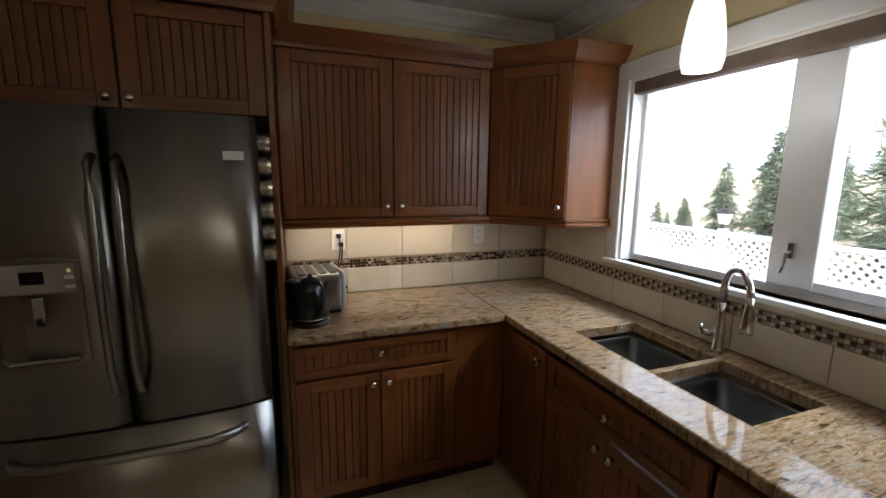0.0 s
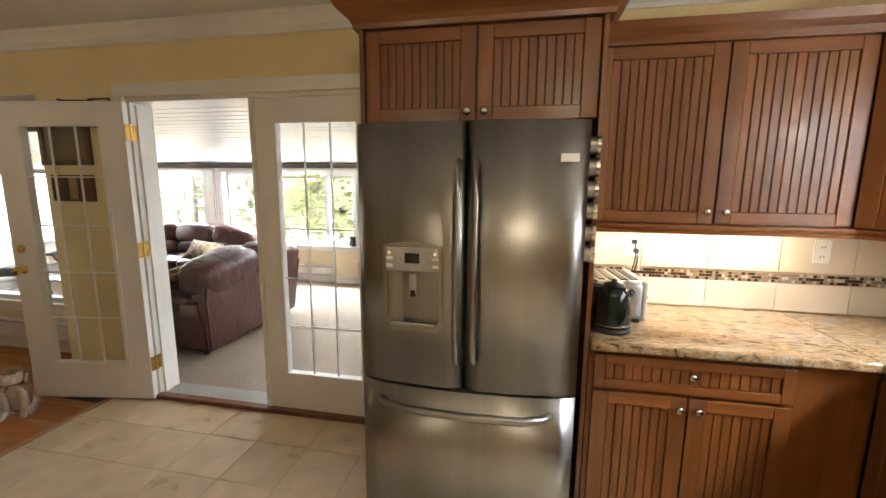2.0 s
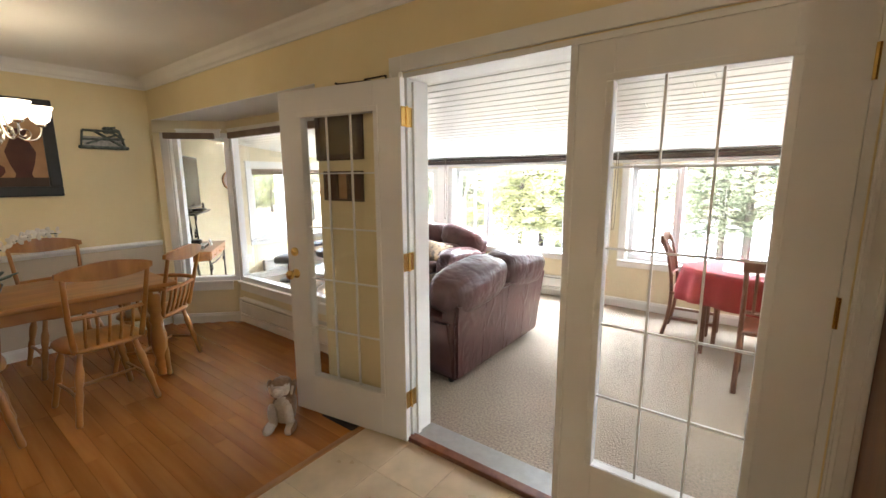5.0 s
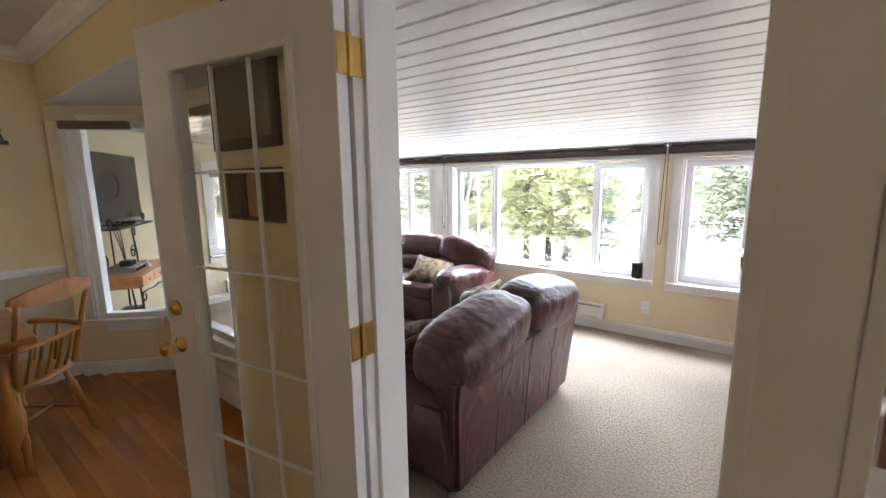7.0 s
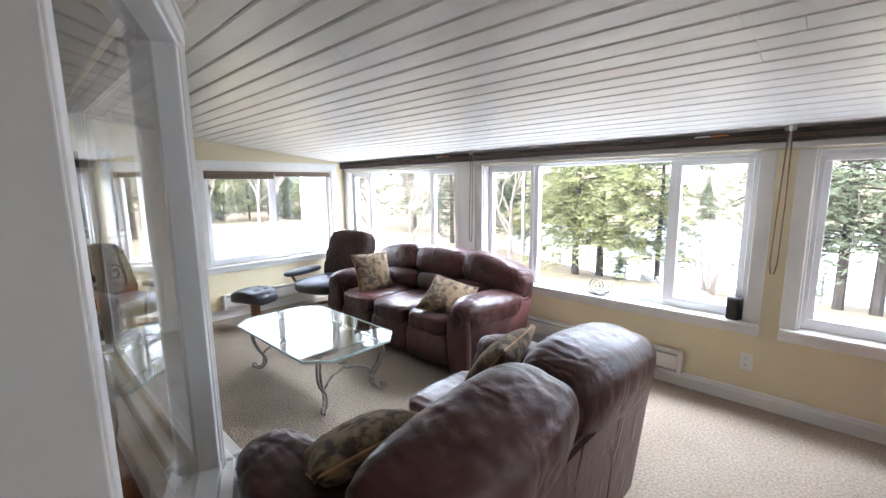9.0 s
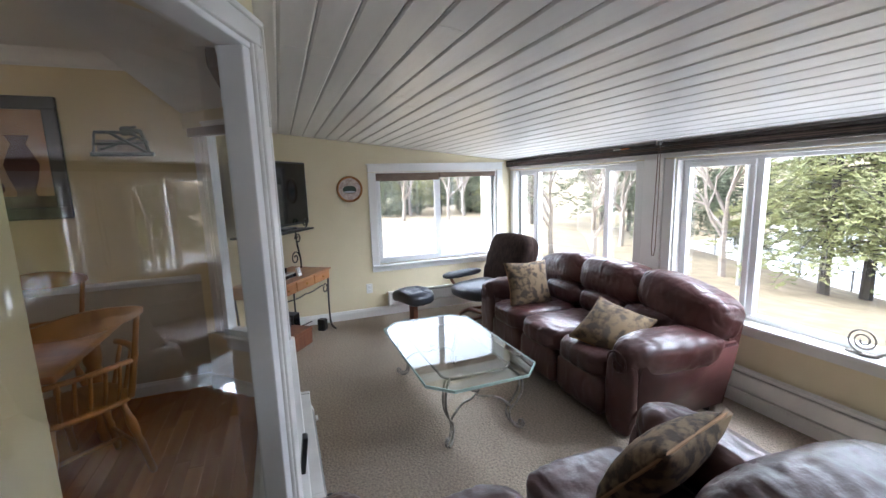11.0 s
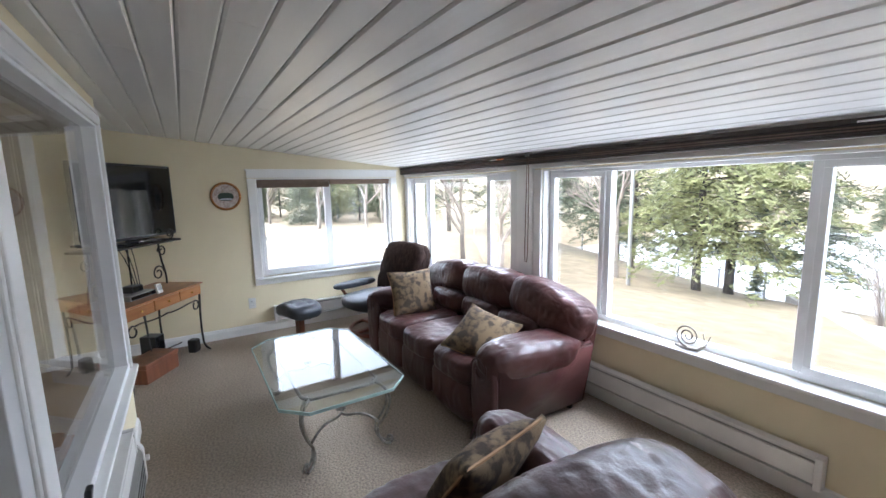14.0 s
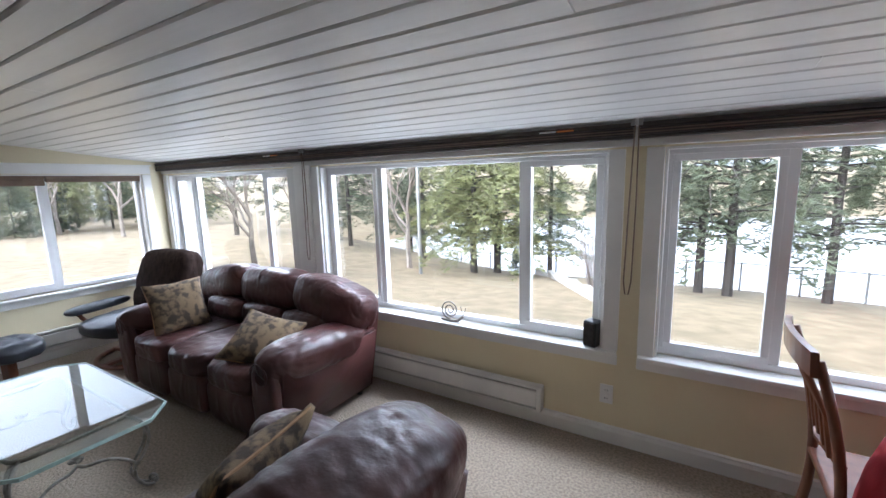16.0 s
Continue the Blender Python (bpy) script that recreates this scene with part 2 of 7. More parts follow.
M["orange"] = plain("orange_label", (0.75, 0.20, 0.04), 0.6)
M["wire"] = mat("grey_fence_metal", (0.30, 0.30, 0.29), None, 9, 0.5, 0.5)


def granite():
    m = bpy.data.materials.new("polished_granite")
    m.use_nodes = True
    n, l = m.node_tree.nodes, m.node_tree.links
    b = n["Principled BSDF"]
    b.inputs["Roughness"].default_value = 0.045
    tc = n.new("ShaderNodeTexCoord")
    mp = n.new("ShaderNodeMapping")
    mp.inputs["Scale"].default_value = (1, 4.6, 1)
    mp.inputs["Rotation"].default_value = (0, 0, 0.5)
    l.new(tc.outputs["Object"], mp.inputs[0])
    ns = n.new("ShaderNodeTexNoise")
    ns.inputs["Scale"].default_value, ns.inputs["Detail"].default_value, ns.inputs["Distortion"].default_value = 19, 10, 0.8
    ns.inputs["Roughness"].default_value = 0.68
    l.new(mp.outputs[0], ns.inputs["Vector"])
    cr = n.new("ShaderNodeValToRGB")
    e = cr.color_ramp.elements
    e[0].position, e[0].color = 0.34, (0.03, 0.022, 0.014, 1)
    e[1].position, e[1].color = 0.68, (0.58, 0.55, 0.50, 1)
    for p, c in ((0.41, (0.13, 0.088, 0.042)), (0.47, (0.24, 0.19, 0.13)), (0.515, (0.30, 0.17, 0.07)), (0.56, (0.38, 0.335, 0.27)), (0.62, (0.15, 0.12, 0.095))):
        k = e.new(p)
        k.color = (*c, 1)
    l.new(ns.outputs["Fac"], cr.inputs[0])
    n2 = n.new("ShaderNodeTexNoise")
    n2.inputs["Scale"].default_value, n2.inputs["Detail"].default_value = 1.3, 3
    l.new(mp.outputs[0], n2.inputs["Vector"])
    mx = n.new("ShaderNodeMix")
    mx.data_type = "RGBA"
    mx.blend_type = "MULTIPLY"
    mx.inputs["Factor"].default_value = 0.55
    c2 = n.new("ShaderNodeValToRGB")
    c2.color_ramp.elements[0].position, c2.color_ramp.elements[1].position = 0.44, 0.70
    c2.color_ramp.elements[0].color, c2.color_ramp.elements[1].color = (1, 0.84, 0.56, 1), (0.97, 0.93, 0.90, 1)
    l.new(n2.outputs["Fac"], c2.inputs[0])
    l.new(cr.outputs[0], mx.inputs["A"]), l.new(c2.outputs[0], mx.inputs["B"])
    l.new(mx.outputs["Result"], b.inputs["Base Color"])
    return m


M["granite"] = granite()
M["mos"] = [mat("mosaic_dark", (0.07, 0.035, 0.02), None, 30, 0.2), mat("mosaic_tan", (0.34, 0.24, 0.15), None, 30, 0.2),
            mat("mosaic_grey", (0.30, 0.28, 0.25), None, 30, 0.2), mat("mosaic_cream", (0.58, 0.52, 0.43), None, 30, 0.2)]


# ---- mesh helpers ----
def obj(name, bm, material, parent=None, smooth=False, local=None):
    me = bpy.data.meshes.new(name)
    bmesh.ops.recalc_face_normals(bm, faces=bm.faces)
    if smooth:
        for f in bm.faces:
            f.smooth = True
    bm.to_mesh(me)
    bm.free()
    me.materials.append(material)
    ob = new(name, me)
    if parent is not None:
        ob.parent = parent
    if local is not None:
        ob.matrix_basis = local
    return ob


def part(name, bm, material, parent, label="", smooth=False, local=None):
    ob = obj(name, bm, material, parent, smooth, local)
    if label:
        ob["label"] = label
    return ob


def thing(name, m, label, category, group=""):
    ob = new(name)
    ob.empty_display_size = 0.1
    ob.matrix_basis = m
    return tagged(ob, label, category, group)


def setting(name, bm, material, smooth=False):
    return tagged(obj(name, bm, material, None, smooth), kind="structure")


def B():
    return bmesh.new()


def box(bm, x0, x1, y0, y1, z0, z1, bev=0.0, seg=2, m=None):
    r = bmesh.ops.create_cube(bm, size=1.0, matrix=Matrix.Translation(((x0 + x1) / 2, (y0 + y1) / 2, (z0 + z1) / 2)) @ Matrix.Diagonal((abs(x1 - x0), abs(y1 - y0), abs(z1 - z0), 1)))
    vs = r["verts"]
    if bev:
        es = list({e for v in vs for e in v.link_edges})
        q = bmesh.ops.bevel(bm, geom=es, offset=min(bev, 0.45 * min(abs(x1 - x0), abs(y1 - y0), abs(z1 - z0))), segments=seg, profile=0.5, affect="EDGES")
        vs = list({v for f in q["faces"] for v in f.verts})
    if m is not None:
        bmesh.ops.transform(bm, matrix=m, verts=vs)
    return bm


def bx(*a, **k):
    return box(B(), *a, **k)


def cyl(bm, p0, p1, r0, r1=None, n=12):
    p0, p1 = Vector(p0), Vector(p1)
    d = p1 - p0
    m = Matrix.Translation((p0 + p1) / 2) @ d.to_track_quat("Z", "Y").to_matrix().to_4x4()
    bmesh.ops.create_cone(bm, cap_ends=True, segments=n, radius1=r0, radius2=r0 if r1 is None else r1, depth=d.length, matrix=m)
    return bm


def lathe(bm, prof, n=20, m=None):
    """prof: (radius, z) from the bottom up."""
    rings = []
    for r, z in prof:
        rings.append([bm.verts.new((r * math.cos(2 * math.pi * i / n), r * math.sin(2 * math.pi * i / n), z)) for i in range(n)])
    for a, b in zip(rings, rings[1:]):
        for i in range(n):
            bm.faces.new((a[i], a[(i + 1) % n], b[(i + 1) % n], b[i]))
    bm.faces.new(list(reversed(rings[0])))
    bm.faces.new(rings[-1])
    if m is not None:
        bmesh.ops.transform(bm, matrix=m, verts=[v for r in rings for v in r])
    return bm


def tube(bm, pts, r, n=6, taper=None):
    pts = [Vector(p) for p in pts]
    rings = []
    up = Vector((0.13, 0.27, 0.95))
    for i, p in enumerate(pts):
        d = (pts[min(i + 1, len(pts) - 1)] - pts[max(i - 1, 0)]).normalized()
        a = d.cross(up)
        if a.length < 1e-3:
            a = d.cross(Vector((1, 0, 0)))
        a.normalize()
        b = d.cross(a)
        rr = r if taper is None else r + (taper - r) * i / (len(pts) - 1)
        rings.append([bm.verts.new(p + rr * (a * math.cos(2 * math.pi * k / n) + b * math.sin(2 * math.pi * k / n))) for k in range(n)])
    for a, b in zip(rings, rings[1:]):
        for i in range(n):
            bm.faces.new((a[i], a[(i + 1) % n], b[(i + 1) % n], b[i]))
    bm.faces.new(list(reversed(rings[0])))
    bm.faces.new(rings[-1])
    return bm


def bez(p0, p1, p2, p3, n=10):
    p0, p1, p2, p3 = map(Vector, (p0, p1, p2, p3))
    return [(1 - t) ** 3 * p0 + 3 * t * (1 - t) ** 2 * p1 + 3 * t * t * (1 - t) * p2 + t ** 3 * p3 for t in (i / n for i in range(n + 1))]


def spiral(c, r0, r1, a0, turns, ux, uy, n=20):
    c, ux, uy = Vector(c), Vector(ux), Vector(uy)
    out = []
    for i in range(n + 1):
        t = i / n
        a = a0 + turns * 2 * math.pi * t
        r = r0 + (r1 - r0) * t
        out.append(c + r * (math.cos(a) * ux + math.sin(a) * uy))
    return out


def cushion(bm, c, s, n=4.0, cuts=9, wrinkle=0.0, wscale=5.0, m=None, sag=0.0, crease=0.0):
    """A stuffed block: a rounded box with soft folds."""
    t = B()
    bmesh.ops.create_cube(t, size=2.0)
    bmesh.ops.subdivide_edges(t, edges=t.edges[:], cuts=cuts, use_grid_fill=True)
    off = Vector((c[0] * 3.1 + s[0], c[1] * 2.3 + s[1], c[2] * 1.7 + s[2]))
    for v in t.verts:
        p = v.co
        k = (abs(p.x) ** n + abs(p.y) ** n + abs(p.z) ** n) ** (1 / n)
        q = p / k
        w = 0.0
        if wrinkle:
            w = wrinkle * (noise.noise(Vector((q.x * s[0] * wscale, q.y * s[1] * wscale * 2.5, q.z * s[2] * wscale)) + off) + 0.5 * noise.noise(q * wscale * 0.9 + off))
        d = q.normalized()
        if crease:
            k1 = noise.noise(Vector((q.x * s[0] * 9.0, q.y * s[1] * 2.5, q.z * s[2] * 2.5)) + off * 3)
            k2 = noise.noise(Vector((q.x * s[0] * 16.0 + q.z, q.y * s[1] * 4.0, q.z * s[2] * 4.0)) + off * 5)
            w -= crease * (max(0.0, 1 - abs(k1) * 7) + 0.6 * max(0.0, 1 - abs(k2) * 6)) - crease * 0.4
        v.co = Vector((q.x * s[0] / 2, q.y * s[1] / 2, q.z * s[2] / 2)) + d * w
        if sag and q.z > 0:
            v.co.z -= sag * max(0, 1 - q.x ** 2) * max(0, 1 - q.y ** 2)
    mm = Matrix.Translation(c) if m is None else m
    t.transform(mm)
    me = bpy.data.meshes.new("tmp")
    t.to_mesh(me)
    t.free()
    bm.from_mesh(me)
    bpy.data.meshes.remove(me)
    return bm


def extrude_profile(bm, prof, p0, p1, up=(0, 0, 1), miter0=0.0, miter1=0.0):
    """A moulding: prof in (out, up) metres, swept from p0 to p1; out is to the right of the way."""
    p0, p1 = Vector(p0), Vector(p1)
    d = (p1 - p0).normalized()
    out = d.cross(Vector(up))
    a = [bm.verts.new(p0 + out * o + Vector(up) * u - d * (o * miter0)) for o, u in prof]
    b = [bm.verts.new(p1 + out * o + Vector(up) * u + d * (o * miter1)) for o, u in prof]
    k = len(prof)
    for i in range(k):
        bm.faces.new((a[i], a[(i + 1) % k], b[(i + 1) % k], b[i]))
    bm.faces.new(a)
    bm.faces.new(list(reversed(b)))
    return bm


def wall(name, axis, c0, c1, a0, a1, z0, z1, holes, material):
    """A wall from c0 to c1 across, a0 to a1 along, with holes (a0, a1, z0, z1) that go through it. axis: the way it runs."""
    us = sorted({a0, a1, *[h[0] for h in holes], *[h[1] for h in holes]})
    zs = sorted({z0, z1, *[h[2] for h in holes], *[h[3] for h in holes]})
    us, zs = [u for u in us if a0 <= u <= a1], [z for z in zs if z0 <= z <= z1]
    bm = B()
    solid = lambda i, j: 0 <= i < len(us) - 1 and 0 <= j < len(zs) - 1 and not any(h[0] < (us[i] + us[i + 1]) / 2 < h[1] and h[2] < (zs[j] + zs[j + 1]) / 2 < h[3] for h in holes)
    P = (lambda u, c, z: (u, c, z)) if axis == "x" else (lambda u, c, z: (c, u, z))
    q = lambda *ps: bm.faces.new([bm.verts.new(p) for p in ps])
    for i in range(len(us) - 1):
        for j in range(len(zs) - 1):
            if not solid(i, j):
                continue
            u, v, z, w = us[i], us[i + 1], zs[j], zs[j + 1]
            for c in (c0, c1):
                q(P(u, c, z), P(v, c, z), P(v, c, w), P(u, c, w))
            if not solid(i - 1, j):
                q(P(u, c0, z), P(u, c1, z), P(u, c1, w), P(u, c0, w))
            if not solid(i + 1, j):
                q(P(v, c0, z), P(v, c1, z), P(v, c1, w), P(v, c0, w))
            if not solid(i, j - 1):
                q(P(u, c0, z), P(v, c0, z), P(v, c1, z), P(u, c1, z))
            if not solid(i, j + 1):
                q(P(u, c0, w), P(v, c0, w), P(v, c1, w), P(u, c1, w))
    bmesh.ops.remove_doubles(bm, verts=bm.verts, dist=0.0005)
    return setting(name, bm, material)


def unshadow(ob):
    ob.visible_shadow = False
    return ob


def brushed(m):
    """Brush marks that draw reflections out upright."""
    n, l = m.node_tree.nodes, m.node_tree.links
    tg = n.new("ShaderNodeTangent")
    tg.direction_type, tg.axis = "RADIAL", "Z"
    b = n["Principled BSDF"]
    b.inputs["Anisotropic"].default_value = 0.8
    b.inputs["Anisotropic Rotation"].default_value = 0.25
    l.new(tg.outputs[0], b.inputs["Tangent"])


brushed(M["steel"])


def creased(m, scale, strength):
    """Soft creases over the grain."""
    n, l = m.node_tree.nodes, m.node_tree.links
    b = n["Principled BSDF"]
    tc = n.new("ShaderNodeTexCoord")
    mp = n.new("ShaderNodeMapping")
    mp.inputs["Scale"].default_value = (1.0, 0.35, 0.55)
    l.new(tc.outputs["Object"], mp.inputs[0])
    ns = n.new("ShaderNodeTexNoise")
    ns.noise_type = "RIDGED_MULTIFRACTAL"
    ns.inputs["Scale"].default_value, ns.inputs["Detail"].default_value, ns.inputs["Distortion"].default_value = scale, 2.0, 0.9
    l.new(mp.outputs[0], ns.inputs["Vector"])
    bp = n.new("ShaderNodeBump")
    bp.inputs["Strength"].default_value, bp.inputs["Distance"].default_value = strength, 0.012
    l.new(ns.outputs["Fac"], bp.inputs["Height"])
    old = b.inputs["Normal"].links[0].from_socket
    l.new(old, bp.inputs["Normal"])
    l.new(bp.outputs[0], b.inputs["Normal"])


creased(M["leather"], 9.0, 0.75)


def leafy(m, share):
    """Lets part of the light through the needles."""
    n, l = m.node_tree.nodes, m.node_tree.links
    b = n["Principled BSDF"]
    tr = n.new("ShaderNodeBsdfTranslucent")
    mx = n.new("ShaderNodeMixShader")
    mx.inputs[0].default_value = share
    if b.inputs["Base Color"].links:
        l.new(b.inputs["Base Color"].links[0].from_socket, tr.inputs["Color"])
    l.new(b.outputs[0], mx.inputs[1]), l.new(tr.outputs[0], mx.inputs[2])
    l.new(mx.outputs[0], n["Material Output"].inputs["Surface"])


leafy(M["needle"], 0.5)
leafy(M["needle2"], 0.5)


# ---- structure: walls, ceilings, floors ----
KC = 2.50  # kitchen ceiling
slope = lambda y: 2.146 - 0.108 * (y - 3.75)  # sunroom ceiling
wall("wall_north", "x", 3.34, 3.50, -6.73, 2.85, -0.1, 2.62, [(-1.98, -0.20, 0.0, 2.07), (-5.34, -2.72, 0.0, 2.12)], M["yellow"])
wall("wall_west", "y", -5.52, -5.40, -2.7, 3.34, -0.1, 2.62, [], M["yellow"])
wall("wall_south", "x", -2.7, -2.6, -5.40, 2.53, -0.1, 2.62, [], M["yellow"])
wall("wall_east", "y", 2.53, 2.68, -2.7, 3.34, -0.1, 2.62, [(1.10, 2.66, 1.16, 2.06)], M["yellow"])
NH = [(-6.45, -4.47), (-4.10, -1.89), (-1.62, 0.55)]
wall("sunroom_wall_north", "x", 6.80, 6.98, -6.73, 2.85, -0.1, 1.80, [(a, b, 0.575, 1.69) for a, b in NH], M["cream"])
wall("sunroom_wall_west", "y", -6.73, -6.55, 3.50, 6.80, -0.1, 2.3, [(5.0, 6.58, 0.62, 1.70)], M["cream"])
wall("sunroom_wall_east", "y", 2.70, 2.85, 3.50, 6.80, -0.1, 2.3, [(4.2, 6.3, 0.6, 1.70)], M["cream"])
setting("ceiling", bx(-5.40, 2.53, -2.6, 3.34, KC, KC + 0.1), M["plaster"])

# sunroom ceiling: painted tongue-and-groove planks on a slope, one mesh
bm = B()
y = 3.50
rnd = random.Random(4)
while y < 6.80:
    y1 = min(y + (0.118 if y > 3.50 else 0.028), 6.80)
    x = -6.55
    while x < 2.70:
        x1 = min(x + rnd.uniform(2.2, 3.6), 2.70)
        d = rnd.uniform(-0.0012, 0.0012)
        top = 0.02
        vs = []
        for X in (x + 0.001, x1 - 0.001):
            for Y, dz in ((y + 0.002, 0.006), (y + 0.010, 0.0), (y1 - 0.010, 0.0), (y1 - 0.002, 0.006), (y1 - 0.002, top), (y + 0.002, top)):
                vs.append(bm.verts.new((X, Y, slope(Y) + dz + d)))
        for i in range(6):
            bm.faces.new((vs[i], vs[(i + 1) % 6], vs[6 + (i + 1) % 6], vs[6 + i]))
        bm.faces.new(vs[:6]), bm.faces.new(vs[6:])
        x = x1
    y = y1
setting("sunroom_ceiling", bm, M["plank"])
bm = B()
vs = [bm.verts.new(p) for p in ((-7.1, 3.50, slope(3.5) + 0.024), (3.2, 3.50, slope(3.5) + 0.024), (3.2, 7.02, slope(7.02) + 0.024), (-7.1, 7.02, slope(7.02) + 0.024))]
f = bm.faces.new(vs)
r = bmesh.ops.extrude_face_region(bm, geom=[f])
bmesh.ops.translate(bm, vec=(0, 0, 0.14), verts=[v for v in r["geom"] if isinstance(v, bmesh.types.BMVert)])
setting("sunroom_roof", bm, M["siding"])

# bay that the dining room pushes into the sunroom
BO = [(-5.32, 3.50), (-4.89, 3.93), (-3.13, 3.93), (-2.09, 3.50)]  # outer face
BI = [(-5.34, 3.34), (-4.85, 3.83), (-3.15, 3.83), (-2.72, 3.34)]  # inner face
BS, BH = 0.45, 2.0


def bay_block(bm, i, z0, z1, s0=0.0, s1=1.0):
    """A block of the bay's wall on its side i, from s0 to s1 along it."""
    a, b, c, d = (Vector((*p, 0)) for p in (BO[i], BO[i + 1], BI[i + 1], BI[i]))
    p = [a.lerp(b, s0), a.lerp(b, s1), d.lerp(c, s1), d.lerp(c, s0)]
    v = [bm.verts.new((q.x, q.y, z)) for z in (z0, z1) for q in p]
    for k in range(4):
        bm.faces.new((v[k], v[(k + 1) % 4], v[4 + (k + 1) % 4], v[4 + k]))
    bm.faces.new(v[:4]), bm.faces.new(v[4:])


bm = B()
for i in range(3):
    bay_block(bm, i, -0.1, BS)
    bay_block(bm, i, BH, 2.12)
setting("bay_wall", bm, M["cream"])
bm = B()
v = [bm.verts.new((*p, 2.115)) for p in ((-5.34, 3.34), (-4.85, 3.83), (-3.15, 3.83), (-2.72, 3.34))]
f = bm.faces.new(v)
r = bmesh.ops.extrude_face_region(bm, geom=[f])
bmesh.ops.translate(bm, vec=(0, 0, 0.005), verts=[q for q in r["geom"] if isinstance(q, bmesh.types.BMVert)])
setting("bay_ceiling", bm, M["plaster"])


def oriented(p0, p1):
    """Pose with x from p0 to p1 and y to its left."""
    d = Vector((p1[0] - p0[0], p1[1] - p0[1], 0))
    return pose(p0[0], p0[1], 0, 0, 0, math.degrees(math.atan2(d.y, d.x))), d.length


for i in range(3):
    # outer side faces -y of the local frame when the way is reversed
    m, L = oriented(BO[i + 1], BO[i])
    w = tagged(new("window_%d" % (i + 1)), "white framed fixed bay window between the rooms", "window", kind="structure")
    w.matrix_basis = m
    E = 0.035
    part("window_frame", box(box(box(box(B(), E, L - E, -0.005, 0.078, BS, BS + 0.05, 0.004), E, L - E, -0.005, 0.078, BH - 0.05, BH, 0.004), E, E + 0.05, -0.002, 0.076, BS + 0.05, BH - 0.05, 0.004), L - E - 0.05, L - E, -0.002, 0.076, BS + 0.05, BH - 0.05, 0.004), M["vinyl"], w)
    unshadow(part("pane", bx(E + 0.045, L - E - 0.045, 0.062, 0.068, BS + 0.045, BH - 0.045), M["glass"], w))
    for s, yy, e in ((1, -0.018, 0), (-1, 0.10, 0.1)):
        t = B()
        box(t, 0.0 + e, L - e, yy, yy + 0.018, BH - 0.035, BH + 0.02, 0.004)
        box(t, -0.01 + e, L + 0.01 - e, yy - 0.008, yy + 0.026, BH + 0.02, BH + 0.036, 0.004)
        box(t, e, L - e, yy, yy + 0.018, BS - 0.09, BS - 0.012, 0.004)
        part("casing", t, M["trim"], w)
    part("window_sill", bx(-0.02, L + 0.02, -0.045, 0.0, BS - 0.012, BS + 0.014, 0.005), M["trim"], w)
    part("window_sill", bx(0.09, L - 0.09, 0.10, 0.14, BS - 0.012, BS + 0.014, 0.005), M["trim"], w)
# corner posts of the bay
for name_i, (o, q) in enumerate(zip(BO, BI)):
    bm = B()
    c = Vector((*o, 0)).lerp(Vector((*q, 0)), 0.3)
    if name_i == 3:
        c = Vector((-2.125, 3.432, 0))
    ang = {0: 45, 1: 22.5, 2: -12.5, 3: -25}[name_i]
    box(bm, -0.045, 0.045, -0.035, 0.035, BS + 0.0, BH, 0.006, m=pose(c.x, c.y, 0, 0, 0, ang))
    box(bm, -0.032, 0.032, -0.043, 0.043, BS + 0.014, BH, 0.006, m=pose(c.x, c.y, 0, 0, 0, ang))
    setting("trim", bm, M["trim"])

# floors
setting("floor", bx(-5.40, 2.53, -2.6, 3.34, -0.1, -0.003), M["grout"])
bm = B()
v = [bm.verts.new((*p, -0.004)) for p in ((-5.34, 3.34), (-4.85, 3.83), (-3.15, 3.83), (-2.72, 3.34))]
bm.faces.new(v)
r = bmesh.ops.extrude_face_region(bm, geom=bm.faces[:])
bmesh.ops.translate(bm, vec=(0, 0, -0.1), verts=[q for q in r["geom"] if isinstance(q, bmesh.types.BMVert)])
bay_floor = setting("bay_floor", bm, M["oakfloor"])
setting("sunroom_floor", bx(-6.55, 2.70, 3.50, 6.80, -0.1, 0.0), M["carpet"])
setting("threshold", box(B(), -1.955, -0.225, 3.36, 3.515, 0.0, 0.022, 0.005), M["grey"])
setting("threshold", box(B(), -1.975, -0.205, 3.30, 3.36, 0.0, 0.03, 0.006), M["dkwood"])
setting("threshold", box(B(), -2.31, -2.27, 0.0, 3.34, -0.004, 0.006, 0.002), M["oak"])

